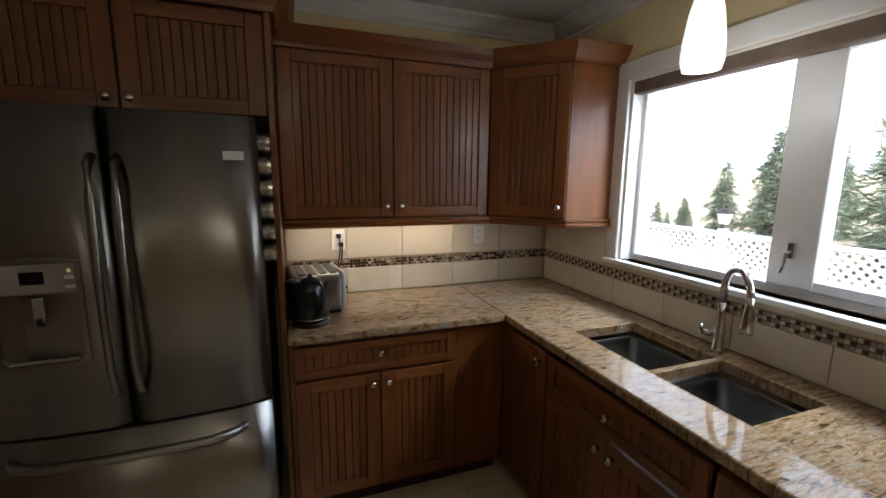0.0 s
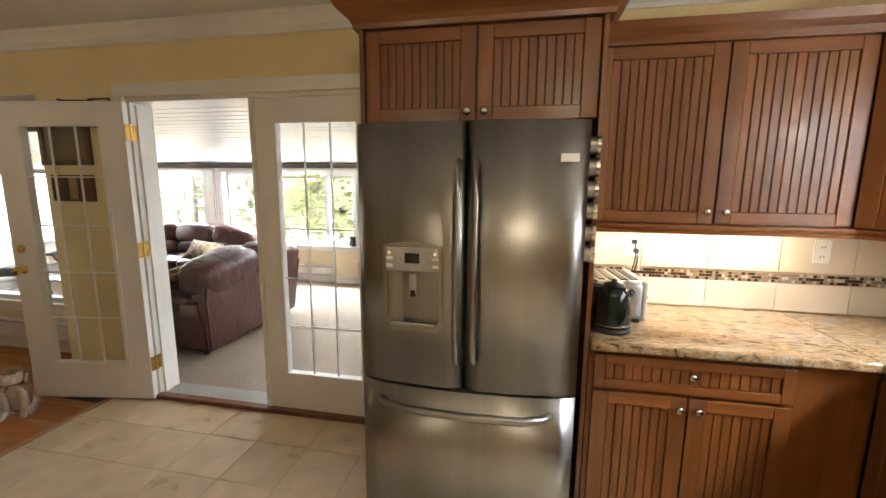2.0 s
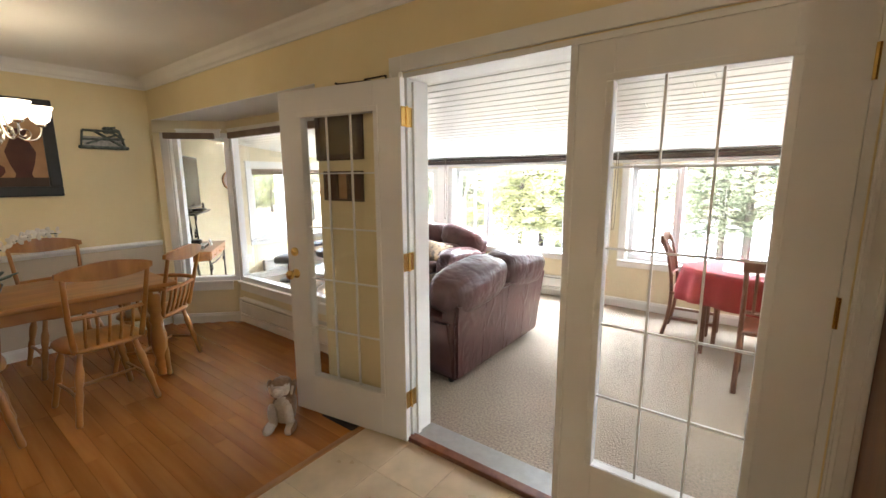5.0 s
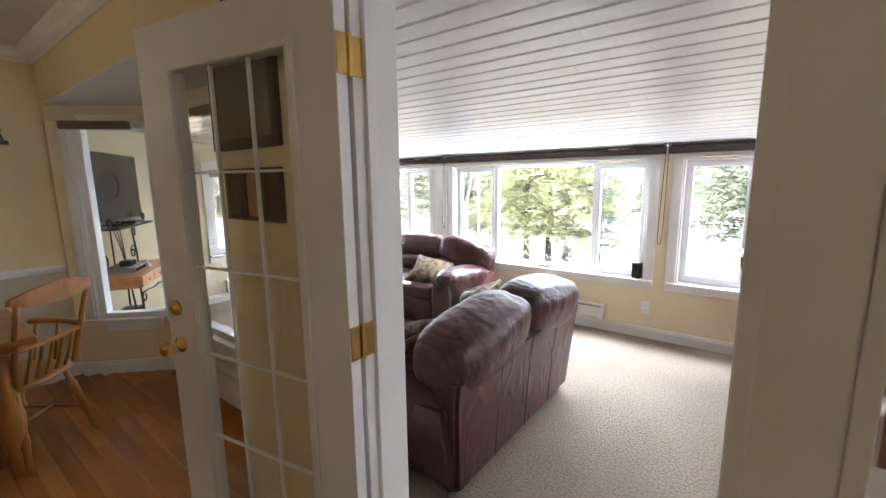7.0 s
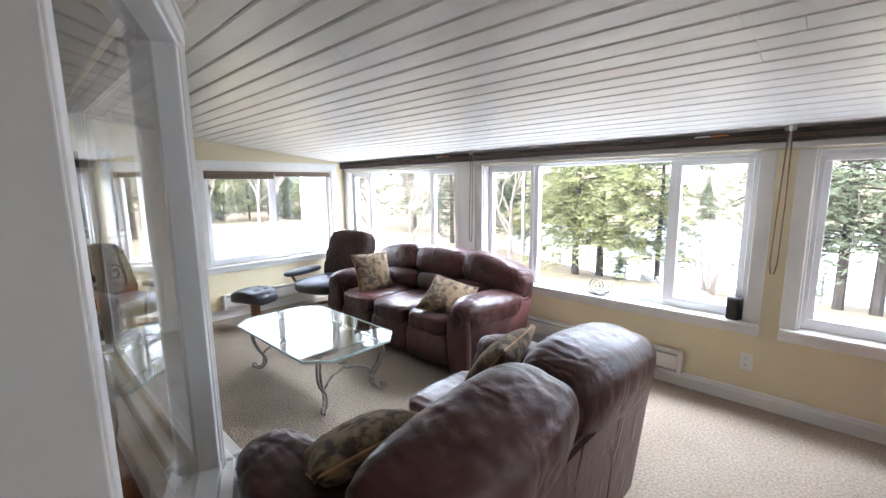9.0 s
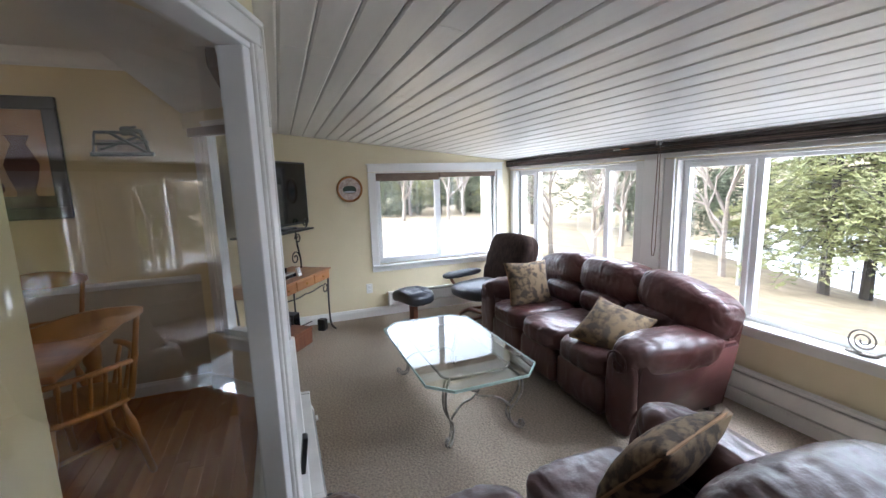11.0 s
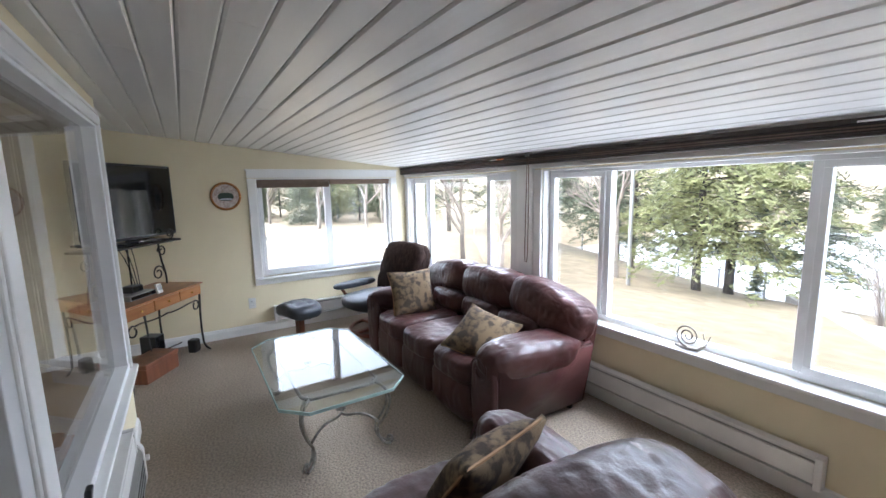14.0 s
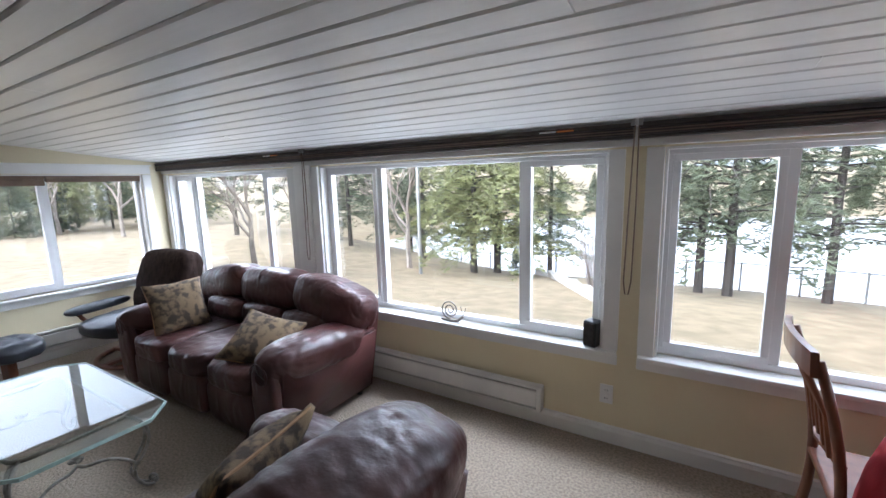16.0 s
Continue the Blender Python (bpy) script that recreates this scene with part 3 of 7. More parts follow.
# baseboards, chair rail, crown
BASE = [(0, 0), (0.016, 0), (0.016, 0.075), (0.010, 0.092), (0.010, 0.10), (0, 0.108)]
CROWN = [(0, 0), (0.012, 0), (0.014, 0.018), (0.03, 0.03), (0.05, 0.065), (0.075, 0.085), (0.085, 0.10), (0, 0.10)]
RAIL = [(0, 0), (0.012, 0.004), (0.02, 0.02), (0.026, 0.035), (0.014, 0.05), (0, 0.055)]
for a, b in (((2.70, 6.80), (-6.55, 6.80)), ((-6.55, 6.80), (-6.55, 3.50)), ((-6.55, 3.50), (-5.32, 3.50)), ((-5.32, 3.50), (-4.89, 3.93)), ((-4.89, 3.93), (-3.13, 3.93)),
             ((-3.13, 3.93), (-2.09, 3.50)), ((-0.10, 3.50), (2.70, 3.50))):
    rev = a[1] == 6.80 and b[1] == 6.80 or a[0] == -6.55 and b[0] == -6.55
    p, q = (b, a) if rev else (a, b)
    bm = B()
    pr = BASE
    # out points into the sunroom
    d = (Vector((*q, 0)) - Vector((*p, 0))).normalized()
    o = d.cross(Vector((0, 0, 1)))
    mid = (Vector((*p, 0)) + Vector((*q, 0))) / 2
    if o.dot(Vector((-2.0, 5.2, 0)) - mid) < 0:
        p, q = q, p
    extrude_profile(bm, pr, (*p, 0.0), (*q, 0.0))
    setting("baseboard", bm, M["trim"])
for p, q, o in (((-5.40, -2.6), (-5.40, 3.34), 1), ((-5.34, 3.34), (-4.85, 3.83), 1), ((-4.85, 3.83), (-3.15, 3.83), 1), ((-3.15, 3.83), (-2.72, 3.34), 1), ((-2.72, 3.34), (-2.07, 3.34), 1)):
    bm = B()
    extrude_profile(bm, BASE, (*p, 0.0), (*q, 0.0))
    setting("baseboard", bm, M["trim"])
for p, q in (((-5.40, -2.6), (-5.40, 3.34)), ((-5.40, 3.34), (-0.12, 3.34)), ((0.86, 3.34), (2.53, 3.34)), ((2.53, 3.34), (2.53, -2.6))):
    bm = B()
    extrude_profile(bm, CROWN, (*p, KC - 0.101), (*q, KC - 0.101))
    setting("crown_moulding", bm, M["trim"])
bm = B()
extrude_profile(bm, RAIL, (-5.396, -2.6, 0.86), (-5.396, 3.335, 0.86))
setting("chair_rail", bm, M["trim"])
setting("wainscot_paint", bx(-5.40, -5.395, -2.6, 3.335, 0.10, 0.88), M["wains"])

# door opening: jamb lining and casing on both sides
bm = B()
box(bm, -1.98, -1.955, 3.335, 3.505, 0.0, 2.045, 0.002)
box(bm, -0.225, -0.20, 3.335, 3.505, 0.0, 2.045, 0.002)
box(bm, -1.98, -0.20, 3.335, 3.505, 2.045, 2.07, 0.002)
box(bm, -1.955, -1.94, 3.37, 3.40, 0.022, 2.03, 0.002)
setting("door_jamb", bm, M["trim"])
for yy, s in ((3.34, -1), (3.50, 1)):
    bm = B()
    k = 1.0 if s < 0 else 0.45
    ya, yb = sorted((yy, yy + s * 0.018 * k))
    yc, yd = sorted((yy, yy + s * 0.026 * k))
    for xa, xb in ((-2.07, -1.985), (-0.195, -0.125)):
        box(bm, xa, xb, ya, yb, 0.0, 2.155 if s < 0 else 2.14, 0.004)
        box(bm, xa + 0.006, xa + 0.02, yc, yd, 0.0, 2.075, 0.003)
        box(bm, xb - 0.02, xb - 0.006, yc, yd, 0.0, 2.075, 0.003)
    box(bm, -1.985, -0.195, ya, yb, 2.075, 2.155 if s < 0 else 2.14, 0.004)
    setting("door_casing", bm, M["trim"])


# ---- windows of the outer walls ----
def window(name, m, L, z0, z1, mull, sash, label, deep=0.18, sill=0.05, casing=True, apron=True):
    """Local x along the wall, y into the room from the wall's face; the opening is L wide. mull: mullions; sash: panes with a sash of their own."""
    w = tagged(new(name), label, "window", kind="structure")
    w.matrix_basis = m
    t = 0.035
    yf0, yf1 = -0.14, -0.07
    bm = B()
    box(bm, 0, L, yf0, yf1, z0, z0 + t, 0.003), box(bm, 0, L, yf0, yf1, z1 - t, z1, 0.003)
    box(bm, 0, t, yf0, yf1, z0 + t, z1 - t, 0.003), box(bm, L - t, L, yf0, yf1, z0 + t, z1 - t, 0.003)
    part("window_frame", bm, M["vinyl"], w)
    xs = [t] + mull + [L - t]
    for u in mull:
        part("mullion", bx(u - 0.022, u + 0.022, yf0 + 0.005, yf1 - 0.006, z0 + t, z1 - t, 0.003), M["vinyl"], w)
    for i in range(len(xs) - 1):
        a = xs[i] + (0.022 if i else 0)
        b = xs[i + 1] - (0.022 if i + 1 < len(xs) - 1 else 0)
        s = 0.0
        if i in sash:
            s = 0.035
            bm = B()
            box(bm, a, b, yf1 - 0.035, yf1 + 0.008, z0 + t, z0 + t + s, 0.003), box(bm, a, b, yf1 - 0.035, yf1 + 0.008, z1 - t - s, z1 - t, 0.003)
            box(bm, a, a + s, yf1 - 0.035, yf1 + 0.008, z0 + t + s, z1 - t - s, 0.003), box(bm, b - s, b, yf1 - 0.035, yf1 + 0.008, z0 + t + s, z1 - t - s, 0.003)
            part("sash", bm, M["vinyl"], w)
        unshadow(part("pane", bx(a + s - 0.004, b - s + 0.004, yf0 + 0.03, yf0 + 0.036, z0 + t + s - 0.004, z1 - t - s + 0.004), M["glass"], w))
    # lining and sill
    bm = B()
    box(bm, -0.001, 0.012, yf1, -0.002, z0, z1), box(bm, L - 0.012, L + 0.001, yf1, -0.002, z0, z1), box(bm, 0.012, L - 0.012, yf1, -0.002, z1 - 0.012, z1 + 0.001)
    part("reveal", bm, M["trim"], w)
    part("window_sill", bx(-0.08 if casing else 0.0, L + (0.08 if casing else 0), yf1, sill, z0 - 0.024, z0, 0.005), M["trim"], w)
    if casing:
        bm = B()
        box(bm, -0.085, -0.002, 0, 0.02, z0, z1, 0.004), box(bm, L + 0.002, L + 0.085, 0, 0.02, z0, z1, 0.004)
        part("casing", bm, M["trim"], w)
        if apron:
            part("apron", bx(-0.085, L + 0.085, 0, 0.016, z0 - 0.085, z0 - 0.024, 0.004), M["trim"], w)
    return w


for k, ((a, b), mull, sash) in enumerate(zip(NH, ([0.39, 1.54], [0.56, 1.70], [0.52, 1.62]), ((0, 2), (0, 2), (0, 2)))):
    window("window_%d" % (k + 4), pose(b, 6.80, 0, 0, 0, 180), b - a, 0.575, 1.69, [b - a - u for u in reversed(mull)], sash, "white vinyl sliding window with a deep painted sill")
w = window("window_7", pose(-6.55, 6.58, 0, 0, 0, -90), 1.58, 0.62, 1.70, [0.77], (1,), "white vinyl slider window in the end wall")
part("casing", box(box(B(), -0.085, 1.665, 0, 0.02, 1.705, 1.785, 0.004), -0.10, 1.68, 0, 0.03, 1.785, 1.80, 0.004), M["trim"], w)
setting("trim", box(B(), -6.55, 2.70, 6.775, 6.80, 1.70, 1.80, 0.004), M["trim"])
bm = B()
box(bm, -4.38, -4.19, 6.772, 6.80, 0.575, 1.70, 0.004)
setting("trim", bm, M["trim"])
w = window("window_8", pose(2.53, 1.10, 0, 0, 0, 90), 1.56, 1.16, 2.06, [0.79], (0,), "white kitchen window with a fixed and a casement pane", sill=0.04, apron=False)
part("casement_stile", bx(0.715, 0.865, -0.135, -0.055, 1.195, 2.025, 0.005), M["vinyl"], w)
t = B()
box(t, 0.775, 0.80, -0.055, -0.04, 1.30, 1.36, 0.004)
tube(t, [(0.787, -0.045, 1.33), (0.787, -0.02, 1.32), (0.79, -0.012, 1.27), (0.795, -0.01, 1.25)], 0.006)
part("crank_handle", t, M["chrome"], w)
part("casing", box(B(), -0.085, 1.645, 0, 0.02, 2.062, 2.15, 0.004), M["trim"], w)
# unseen window, added in the east wall; an area lamp hangs before it
w = window("window_9", pose(2.70, 4.2, 0, 0, 0, 90), 2.1, 0.6, 1.70, [0.7, 1.4], (0, 2), "unseen white vinyl sliding window added to the east end wall")


# ---- french doors ----
def french_door(name, m, width, height, lock, label):
    d = tagged(new(name), label, "door", kind="structure")
    d.matrix_basis = m
    T = 0.044
    g0, g1, h0, h1 = 0.17, width - 0.18, 0.265, 1.875
    part("stile", bx(0, g0, 0, T, 0, height, 0.003), M["door"], d)
    part("stile", bx(g1, width, 0, T, 0, height, 0.003), M["door"], d)
    part("rail", bx(g0, g1, 0.0005, T - 0.0005, 0, h0), M["door"], d)
    part("rail", bx(g0, g1, 0.0005, T - 0.0005, h1, height), M["door"], d)
    for ya, yb in ((-0.008, 0.0), (T, T + 0.008)):
        bm = B()
        e = 0.028
        box(bm, g0 - e, g1 + e, ya, yb, h0 - e, h0, 0.003), box(bm, g0 - e, g1 + e, ya, yb, h1, h1 + e, 0.003)
        box(bm, g0 - e, g0, ya, yb, h0, h1, 0.003), box(bm, g1, g1 + e, ya, yb, h0, h1, 0.003)
        part("glazing_bead", bm, M["door"], d)
    unshadow(part("pane", bx(g0 - 0.003, g1 + 0.003, T / 2 - 0.003, T / 2 + 0.003, h0 - 0.003, h1 + 0.003), M["glass"], d))
    for i in (1, 2):
        u = g0 + (g1 - g0) * i / 3
        part("muntin", bx(u - 0.004, u + 0.004, T / 2 - 0.007, T / 2 + 0.007, h0, h1), M["door"], d)
    for i in range(1, 5):
        z = h0 + (h1 - h0) * i / 5
        part("muntin", bx(g0, g1, T / 2 - 0.0065, T / 2 + 0.0065, z - 0.004, z + 0.004), M["door"], d)
    if lock:
        u = width - 0.065
        for yy, s in ((0, -1), (T, 1)):
            t = lathe(B(), [(0.03, 0), (0.03, 0.006), (0.012, 0.012), (0.012, 0.032), (0.026, 0.042), (0.030, 0.056), (0.022, 0.068), (0.004, 0.072)], 16, pose(u, yy, 0.93, 90 * (1 if s < 0 else -1), 0, 0))
            part("door_knob", t, M["brass"], d, "round brass knob", smooth=True)
            t = lathe(B(), [(0.028, 0), (0.028, 0.01), (0.018, 0.02), (0.005, 0.022)], 16, pose(u, yy, 1.07, 90 * (1 if s < 0 else -1), 0, 0))
            part("deadbolt", t, M["brass"], d, "brass deadbolt", smooth=True)
    return d


ld = french_door("door_1", pose(-1.962, 3.325, 0.012, 0, 0, 189.5), 0.87, 2.03, True, "open white french door with a fifteen-light glass panel")
# the leaf's back turns to the wall; hinges stand at the jamb
for z in (0.22, 1.03, 1.80):
    t = B()
    box(t, -1.956, -1.951, 3.327, 3.368, z, z + 0.10, 0.001)
    box(t, -1.9565, -1.951, 3.284, 3.322, z, z + 0.10, 0.001)
    cyl(t, (-1.948, 3.3245, z - 0.004), (-1.948, 3.3245, z + 0.104), 0.006)
    o = part("hinge", t, M["brass"], ld, "brass butt hinge")
    o.matrix_parent_inverse = ld.matrix_basis.inverted()
t = tube(B(), [(0.20, 0.02, 2.035), (0.42, 0.02, 2.038), (0.44, 0.02, 2.045)], 0.006)
tube(t, [(0.10, 0.02, 2.05), (0.24, 0.02, 2.045)], 0.005)
tube(t, [(0.10, 0.02, 2.05), (0.10, 0.02, 2.03)], 0.005)
part("top_bolt", t, M["iron"], ld, "thin dark metal top bolt")
rd = french_door("door_2", pose(-1.095, 3.345, 0.02, 0, 0, 0), 0.87, 2.025, False, "closed white french door with a fifteen-light glass panel")
bm = B()
for z in (0.28, 1.05, 1.78):
    cyl(bm, (0.873, -0.006, z), (0.873, -0.006, z + 0.10), 0.007)
part("hinge", bm, M["brass"], rd, "brass butt hinges")
part("astragal", bx(0.0, 0.03, -0.010, -0.001, 0.0, 2.025, 0.003), M["door"], rd)


# ---- kitchen ----
def knob(parent, x, y, z, ax=(0, -1, 0)):
    q = Vector(ax).to_track_quat("Z", "Y").to_matrix().to_4x4()
    t = lathe(B(), [(0.007, 0), (0.006, 0.010), (0.010, 0.014), (0.0155, 0.020), (0.0155, 0.025), (0.010, 0.030), (0.002, 0.031)], 14, Matrix.Translation((x, y, z)) @ q)
    return part("knob", t, M["chrome"], parent, "round satin nickel knob", smooth=True)


def bead_door(parent, name, x0, x1, z0, z1, y, knob_at=None, fr=0.062):
    """A framed front with beadboard, in the plane y, facing -y."""
    T = 0.02
    a, b, c, e = x0 + fr, x1 - fr, z0 + fr * 0.85, z1 - fr * 0.85
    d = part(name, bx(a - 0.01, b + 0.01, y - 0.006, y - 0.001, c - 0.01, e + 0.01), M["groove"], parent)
    part("stile", bx(x0, a, y - T, y, z0, z1, 0.003), M["cherry"], d)
    part("stile", bx(b, x1, y - T, y, z0, z1, 0.003), M["cherry"], d)
    part("rail", bx(a, b, y - T, y, z0, c, 0.003), M["cherryh"], d)
    part("rail", bx(a, b, y - T, y, e, z1, 0.003), M["cherryh"], d)
    k = max(2, round((b - a) / 0.036))
    w = (b - a) / k
    for i in range(k):
        part("bead", bx(a + i * w + 0.0016, a + (i + 1) * w - 0.0016, y - 0.0125, y - 0.005, c, e, 0.002, 1), M["cherry"], d)
    if knob_at:
        knob(d, knob_at[0], y - T, knob_at[1])
    return d


CC = [(0, 0), (0.012, 0), (0.014, 0.015), (0.022, 0.03), (0.045, 0.055), (0.052, 0.07), (0.06, 0.085), (0, 0.085)]
LR = [(0, 0), (0.018, 0), (0.022, 0.012), (0.012, 0.02), (0.018, 0.03), (0.018, 0.04), (0, 0.042)]

# cabinet over the fridge, with its side panels
c = thing("cabinet", pose(0, 0, 0), "stained cherry cabinet with beadboard doors above the fridge", "cabinet")
part("body", bx(-0.105, 0.845, 2.76, 3.336, 1.80, 2.20, 0.002), M["cherry"], c)
part("side_panel", bx(-0.125, -0.106, 2.73, 3.336, 0.0, 2.20, 0.002), M["cherry"], c)
part("side_panel", bx(0.846, 0.866, 2.73, 3.336, 0.0, 2.20, 0.002), M["cherry"], c)
bead_door(c, "door", -0.10, 0.366, 1.80, 2.165, 2.758, (0.335, 1.835))
bead_door(c, "door", 0.374, 0.84, 1.80, 2.165, 2.758, (0.405, 1.835))
bm = B()
CF = [(o * 1.6, u * 1.25) for o, u in CC]
extrude_profile(bm, CF, (-0.125, 2.735, 2.17), (0.866, 2.735, 2.17), miter0=1, miter1=1)
extrude_profile(bm, CF, (-0.125, 3.336, 2.17), (-0.125, 2.735, 2.17), miter1=1)
extrude_profile(bm, CF, (0.866, 2.735, 2.17), (0.866, 3.336, 2.17), miter0=1)
part("crown", bm, M["cherryh"], c)
part("top", bx(-0.12, 0.86, 2.74, 3.336, 2.202, 2.27), M["cherryh"], c)

# wall cabinet
c = thing("cabinet", pose(0, 0, 0), "stained cherry wall cabinet with two beadboard doors", "cabinet")
part("body", bx(0.87, 1.935, 3.045, 3.336, 1.345, 2.15, 0.002), M["cherry"], c)
bead_door(c, "door", 0.875, 1.398, 1.375, 2.135, 3.043, (1.365, 1.43))
bead_door(c, "door", 1.406, 1.93, 1.375, 2.135, 3.043, (1.44, 1.43))
bm = B()
extrude_profile(bm, CC, (0.868, 3.03, 2.14), (1.94, 3.03, 2.14))
part("crown", bm, M["cherryh"], c)
bm = B()
extrude_profile(bm, LR, (0.868, 3.026, 1.328), (1.94, 3.026, 1.328))
part("light_rail", bm, M["cherryh"], c)

# diagonal corner cabinet
c = thing("corner_cabinet", pose(0, 0, 0), "stained cherry diagonal corner wall cabinet", "cabinet")
bm = B()
pv = [(1.94, 3.336), (1.94, 3.03), (2.235, 2.735), (2.526, 2.735), (2.526, 3.336)]
v = [bm.verts.new((*p, z)) for z in (1.345, 2.15) for p in pv]
for i in range(5):
    bm.faces.new((v[i], v[(i + 1) % 5], v[5 + (i + 1) % 5], v[5 + i]))
bm.faces.new(v[:5]), bm.faces.new(v[5:])
part("body", bm, M["cherry"], c)
mm, L = oriented((1.94, 3.03), (2.235, 2.735))
dd = bead_door(c, "door", 0.004, L - 0.004, 1.375, 2.135, -0.002, (L - 0.04, 1.43), 0.065)
dd.matrix_basis = mm
bm = B()
for p, q in zip(pv[1:3], pv[2:4]):
    extrude_profile(bm, CC, (*p, 2.14), (*q, 2.14), miter0=0.41, miter1=0.41)
part("crown", bm, M["cherryh"], c)
bm = B()
for p, q in zip(pv[1:3], pv[2:4]):
    extrude_profile(bm, LR, (*p, 1.328), (*q, 1.328), miter0=0.41, miter1=0.41)
part("light_rail", bm, M["cherryh"], c)

# base cabinets
c = thing("base_cabinet", pose(0, 0, 0), "stained cherry base cabinet with a drawer and two doors", "cabinet")
part("body", bx(0.87, 1.64, 2.735, 3.336, 0.10, 0.868, 0.002), M["cherry"], c)
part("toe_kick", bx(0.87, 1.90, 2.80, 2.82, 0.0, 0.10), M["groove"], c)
bead_door(c, "drawer", 0.89, 1.63, 0.705, 0.85, 2.733, (1.26, 0.79), 0.045)
bead_door(c, "door", 0.89, 1.256, 0.12, 0.69, 2.733, (1.225, 0.645))
bead_door(c, "door", 1.264, 1.63, 0.12, 0.69, 2.733, (1.295, 0.645))
part("filler", bx(1.641, 1.905, 2.735, 3.336, 0.10, 0.868, 0.002), M["cherry"], c)
for k, (ya, yb, kn) in enumerate(((2.33, 2.715, -1), (1.60, 2.32, 2), (0.70, 1.59, 2), (-0.6, 0.69, 2))):
    c = thing("base_cabinet", pose(1.905, yb, 0, 0, 0, -90), "stained cherry base cabinet under the sink counter", "cabinet")
    L = yb - ya
    part("body", bx(0, L, 0.002, 0.60, 0.10, 0.66 if k < 2 else 0.868, 0.002), M["cherry"], c)
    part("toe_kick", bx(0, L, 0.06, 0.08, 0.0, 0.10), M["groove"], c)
    if kn == -1:
        bead_door(c, "door", 0.02, L - 0.005, 0.12, 0.85, 0.0, (L - 0.045, 0.80))
    else:
        bead_door(c, "drawer", 0.005, L - 0.005, 0.705, 0.85, 0.0, (L / 2, 0.78), 0.045)
        bead_door(c, "door", 0.005, L / 2 - 0.003, 0.12, 0.69, 0.0, (L / 2 - 0.035, 0.645))
        bead_door(c, "door", L / 2 + 0.003, L - 0.005, 0.12, 0.69, 0.0, (L / 2 + 0.035, 0.645))


# granite worktop, an L with two basins cut out of it
wt = thing("worktop", pose(0, 0, 0), "polished brown and cream granite worktop", "worktop")
bm = B()
box(bm, 0.868, 1.885, 2.69, 3.336, 0.87, 0.91, 0.01, 3)
part("slab", bm, M["granite"], wt)
SX0, SX1 = 2.075, 2.40
bm = B()
box(bm, 1.885, SX0, -0.6, 3.336, 0.8705, 0.9095, 0.009, 3)
box(bm, SX1, 2.526, -0.6, 3.336, 0.8705, 0.9095)
for ya, yb in ((2.39, 3.336), (1.958, 1.985), (-0.6, 1.63)):
    box(bm, SX0 - 0.006, SX1 + 0.001, ya, yb, 0.8705, 0.9093)
part("slab", bm, M["granite"], wt)
sk = thing("sink", pose(0, 0, 0), "double-bowl stainless steel undermount sink", "sink")
for ya, yb in ((1.985, 2.39), (1.63, 1.958)):
    t = B()
    box(t, SX0 - 0.008, SX1 + 0.008, ya - 0.008, yb + 0.008, 0.69, 0.868, 0.05, 4)
    top = [f for f in t.faces if f.calc_center_median().z > 0.8675 and abs(f.normal.z) > 0.9]
    up = [v for v in t.verts if v.co.z > 0.80]
    bmesh.ops.delete(t, geom=[f for f in t.faces if f.calc_center_median().z > 0.85], context="FACES")
    bmesh.ops.solidify(t, geom=t.faces[:], thickness=0.004)
    part("bowl", t, M["steel"], sk, smooth=True)
    part("drain", lathe(B(), [(0.04, 0.694), (0.04, 0.699), (0.025, 0.700), (0.02, 0.697)], 16, pose(SX0 + 0.2, (ya + yb) / 2, 0.0)), M["chrome"], sk)
fa = thing("faucet", pose(2.465, 2.03, 0.91, 0, 0, 55), "brushed nickel pull-down kitchen faucet", "faucet")
part("base", lathe(B(), [(0.027, 0), (0.027, 0.01), (0.021, 0.02), (0.021, 0.10), (0.018, 0.12), (0.0135, 0.16), (0.0135, 0.2)], 18), M["chrome"], fa, smooth=True)
part("spout", tube(B(), [(0, 0, 0.19)] + [(-0.085 + 0.085 * math.cos(a), -0.02 * (1 - math.cos(a)) / 2, 0.26 + 0.085 * math.sin(a)) for a in (i * math.pi / 12 for i in range(13))], 0.013, 12), M["chrome"], fa, smooth=True)
part("spray_head", lathe(B(), [(0.021, 0), (0.022, 0.01), (0.018, 0.07), (0.014, 0.10), (0.0135, 0.13)], 16, pose(-0.17, -0.02, 0.135)), M["chrome"], fa, smooth=True)
t = cyl(B(), (0, 0.015, 0.07), (-0.005, 0.06, 0.075), 0.013)
tube(t, [(-0.005, 0.058, 0.075), (-0.03, 0.075, 0.10), (-0.05, 0.08, 0.115)], 0.006, 8, 0.009)
part("lever", t, M["chrome"], fa, smooth=True)

# backsplash: field tiles and a mosaic band, each piece its own
bs = tagged(setting("backsplash", box(box(B(), 0.868, 2.53, 3.332, 3.34, 0.91, 1.335), 2.522, 2.53, -0.6, 3.332, 0.91, 1.135), M["grout"]))
for zz, hh in ((0.915, 0.14), (1.115, 0.22)):
    me = None
    u = 0.872
    while u < 2.50:
        wd = min(0.325, 2.515 - u)
        part("tile", bx(u, u + wd - 0.003, 3.325, 3.333, zz, zz + hh, 0.0015, 1), M["ceramic"], bs)
        u += 0.325
for zz, hh in ((0.915, 0.14),):
    u = 3.318
    while u > -0.5:
        part("tile", bx(2.515, 2.523, u - 0.322, u, zz, zz + hh, 0.0015, 1), M["ceramic"], bs)
        u -= 0.325
part("tile", bx(2.515, 2.523, 2.75, 3.318, 1.115, 1.335, 0.0015, 1), M["ceramic"], bs)
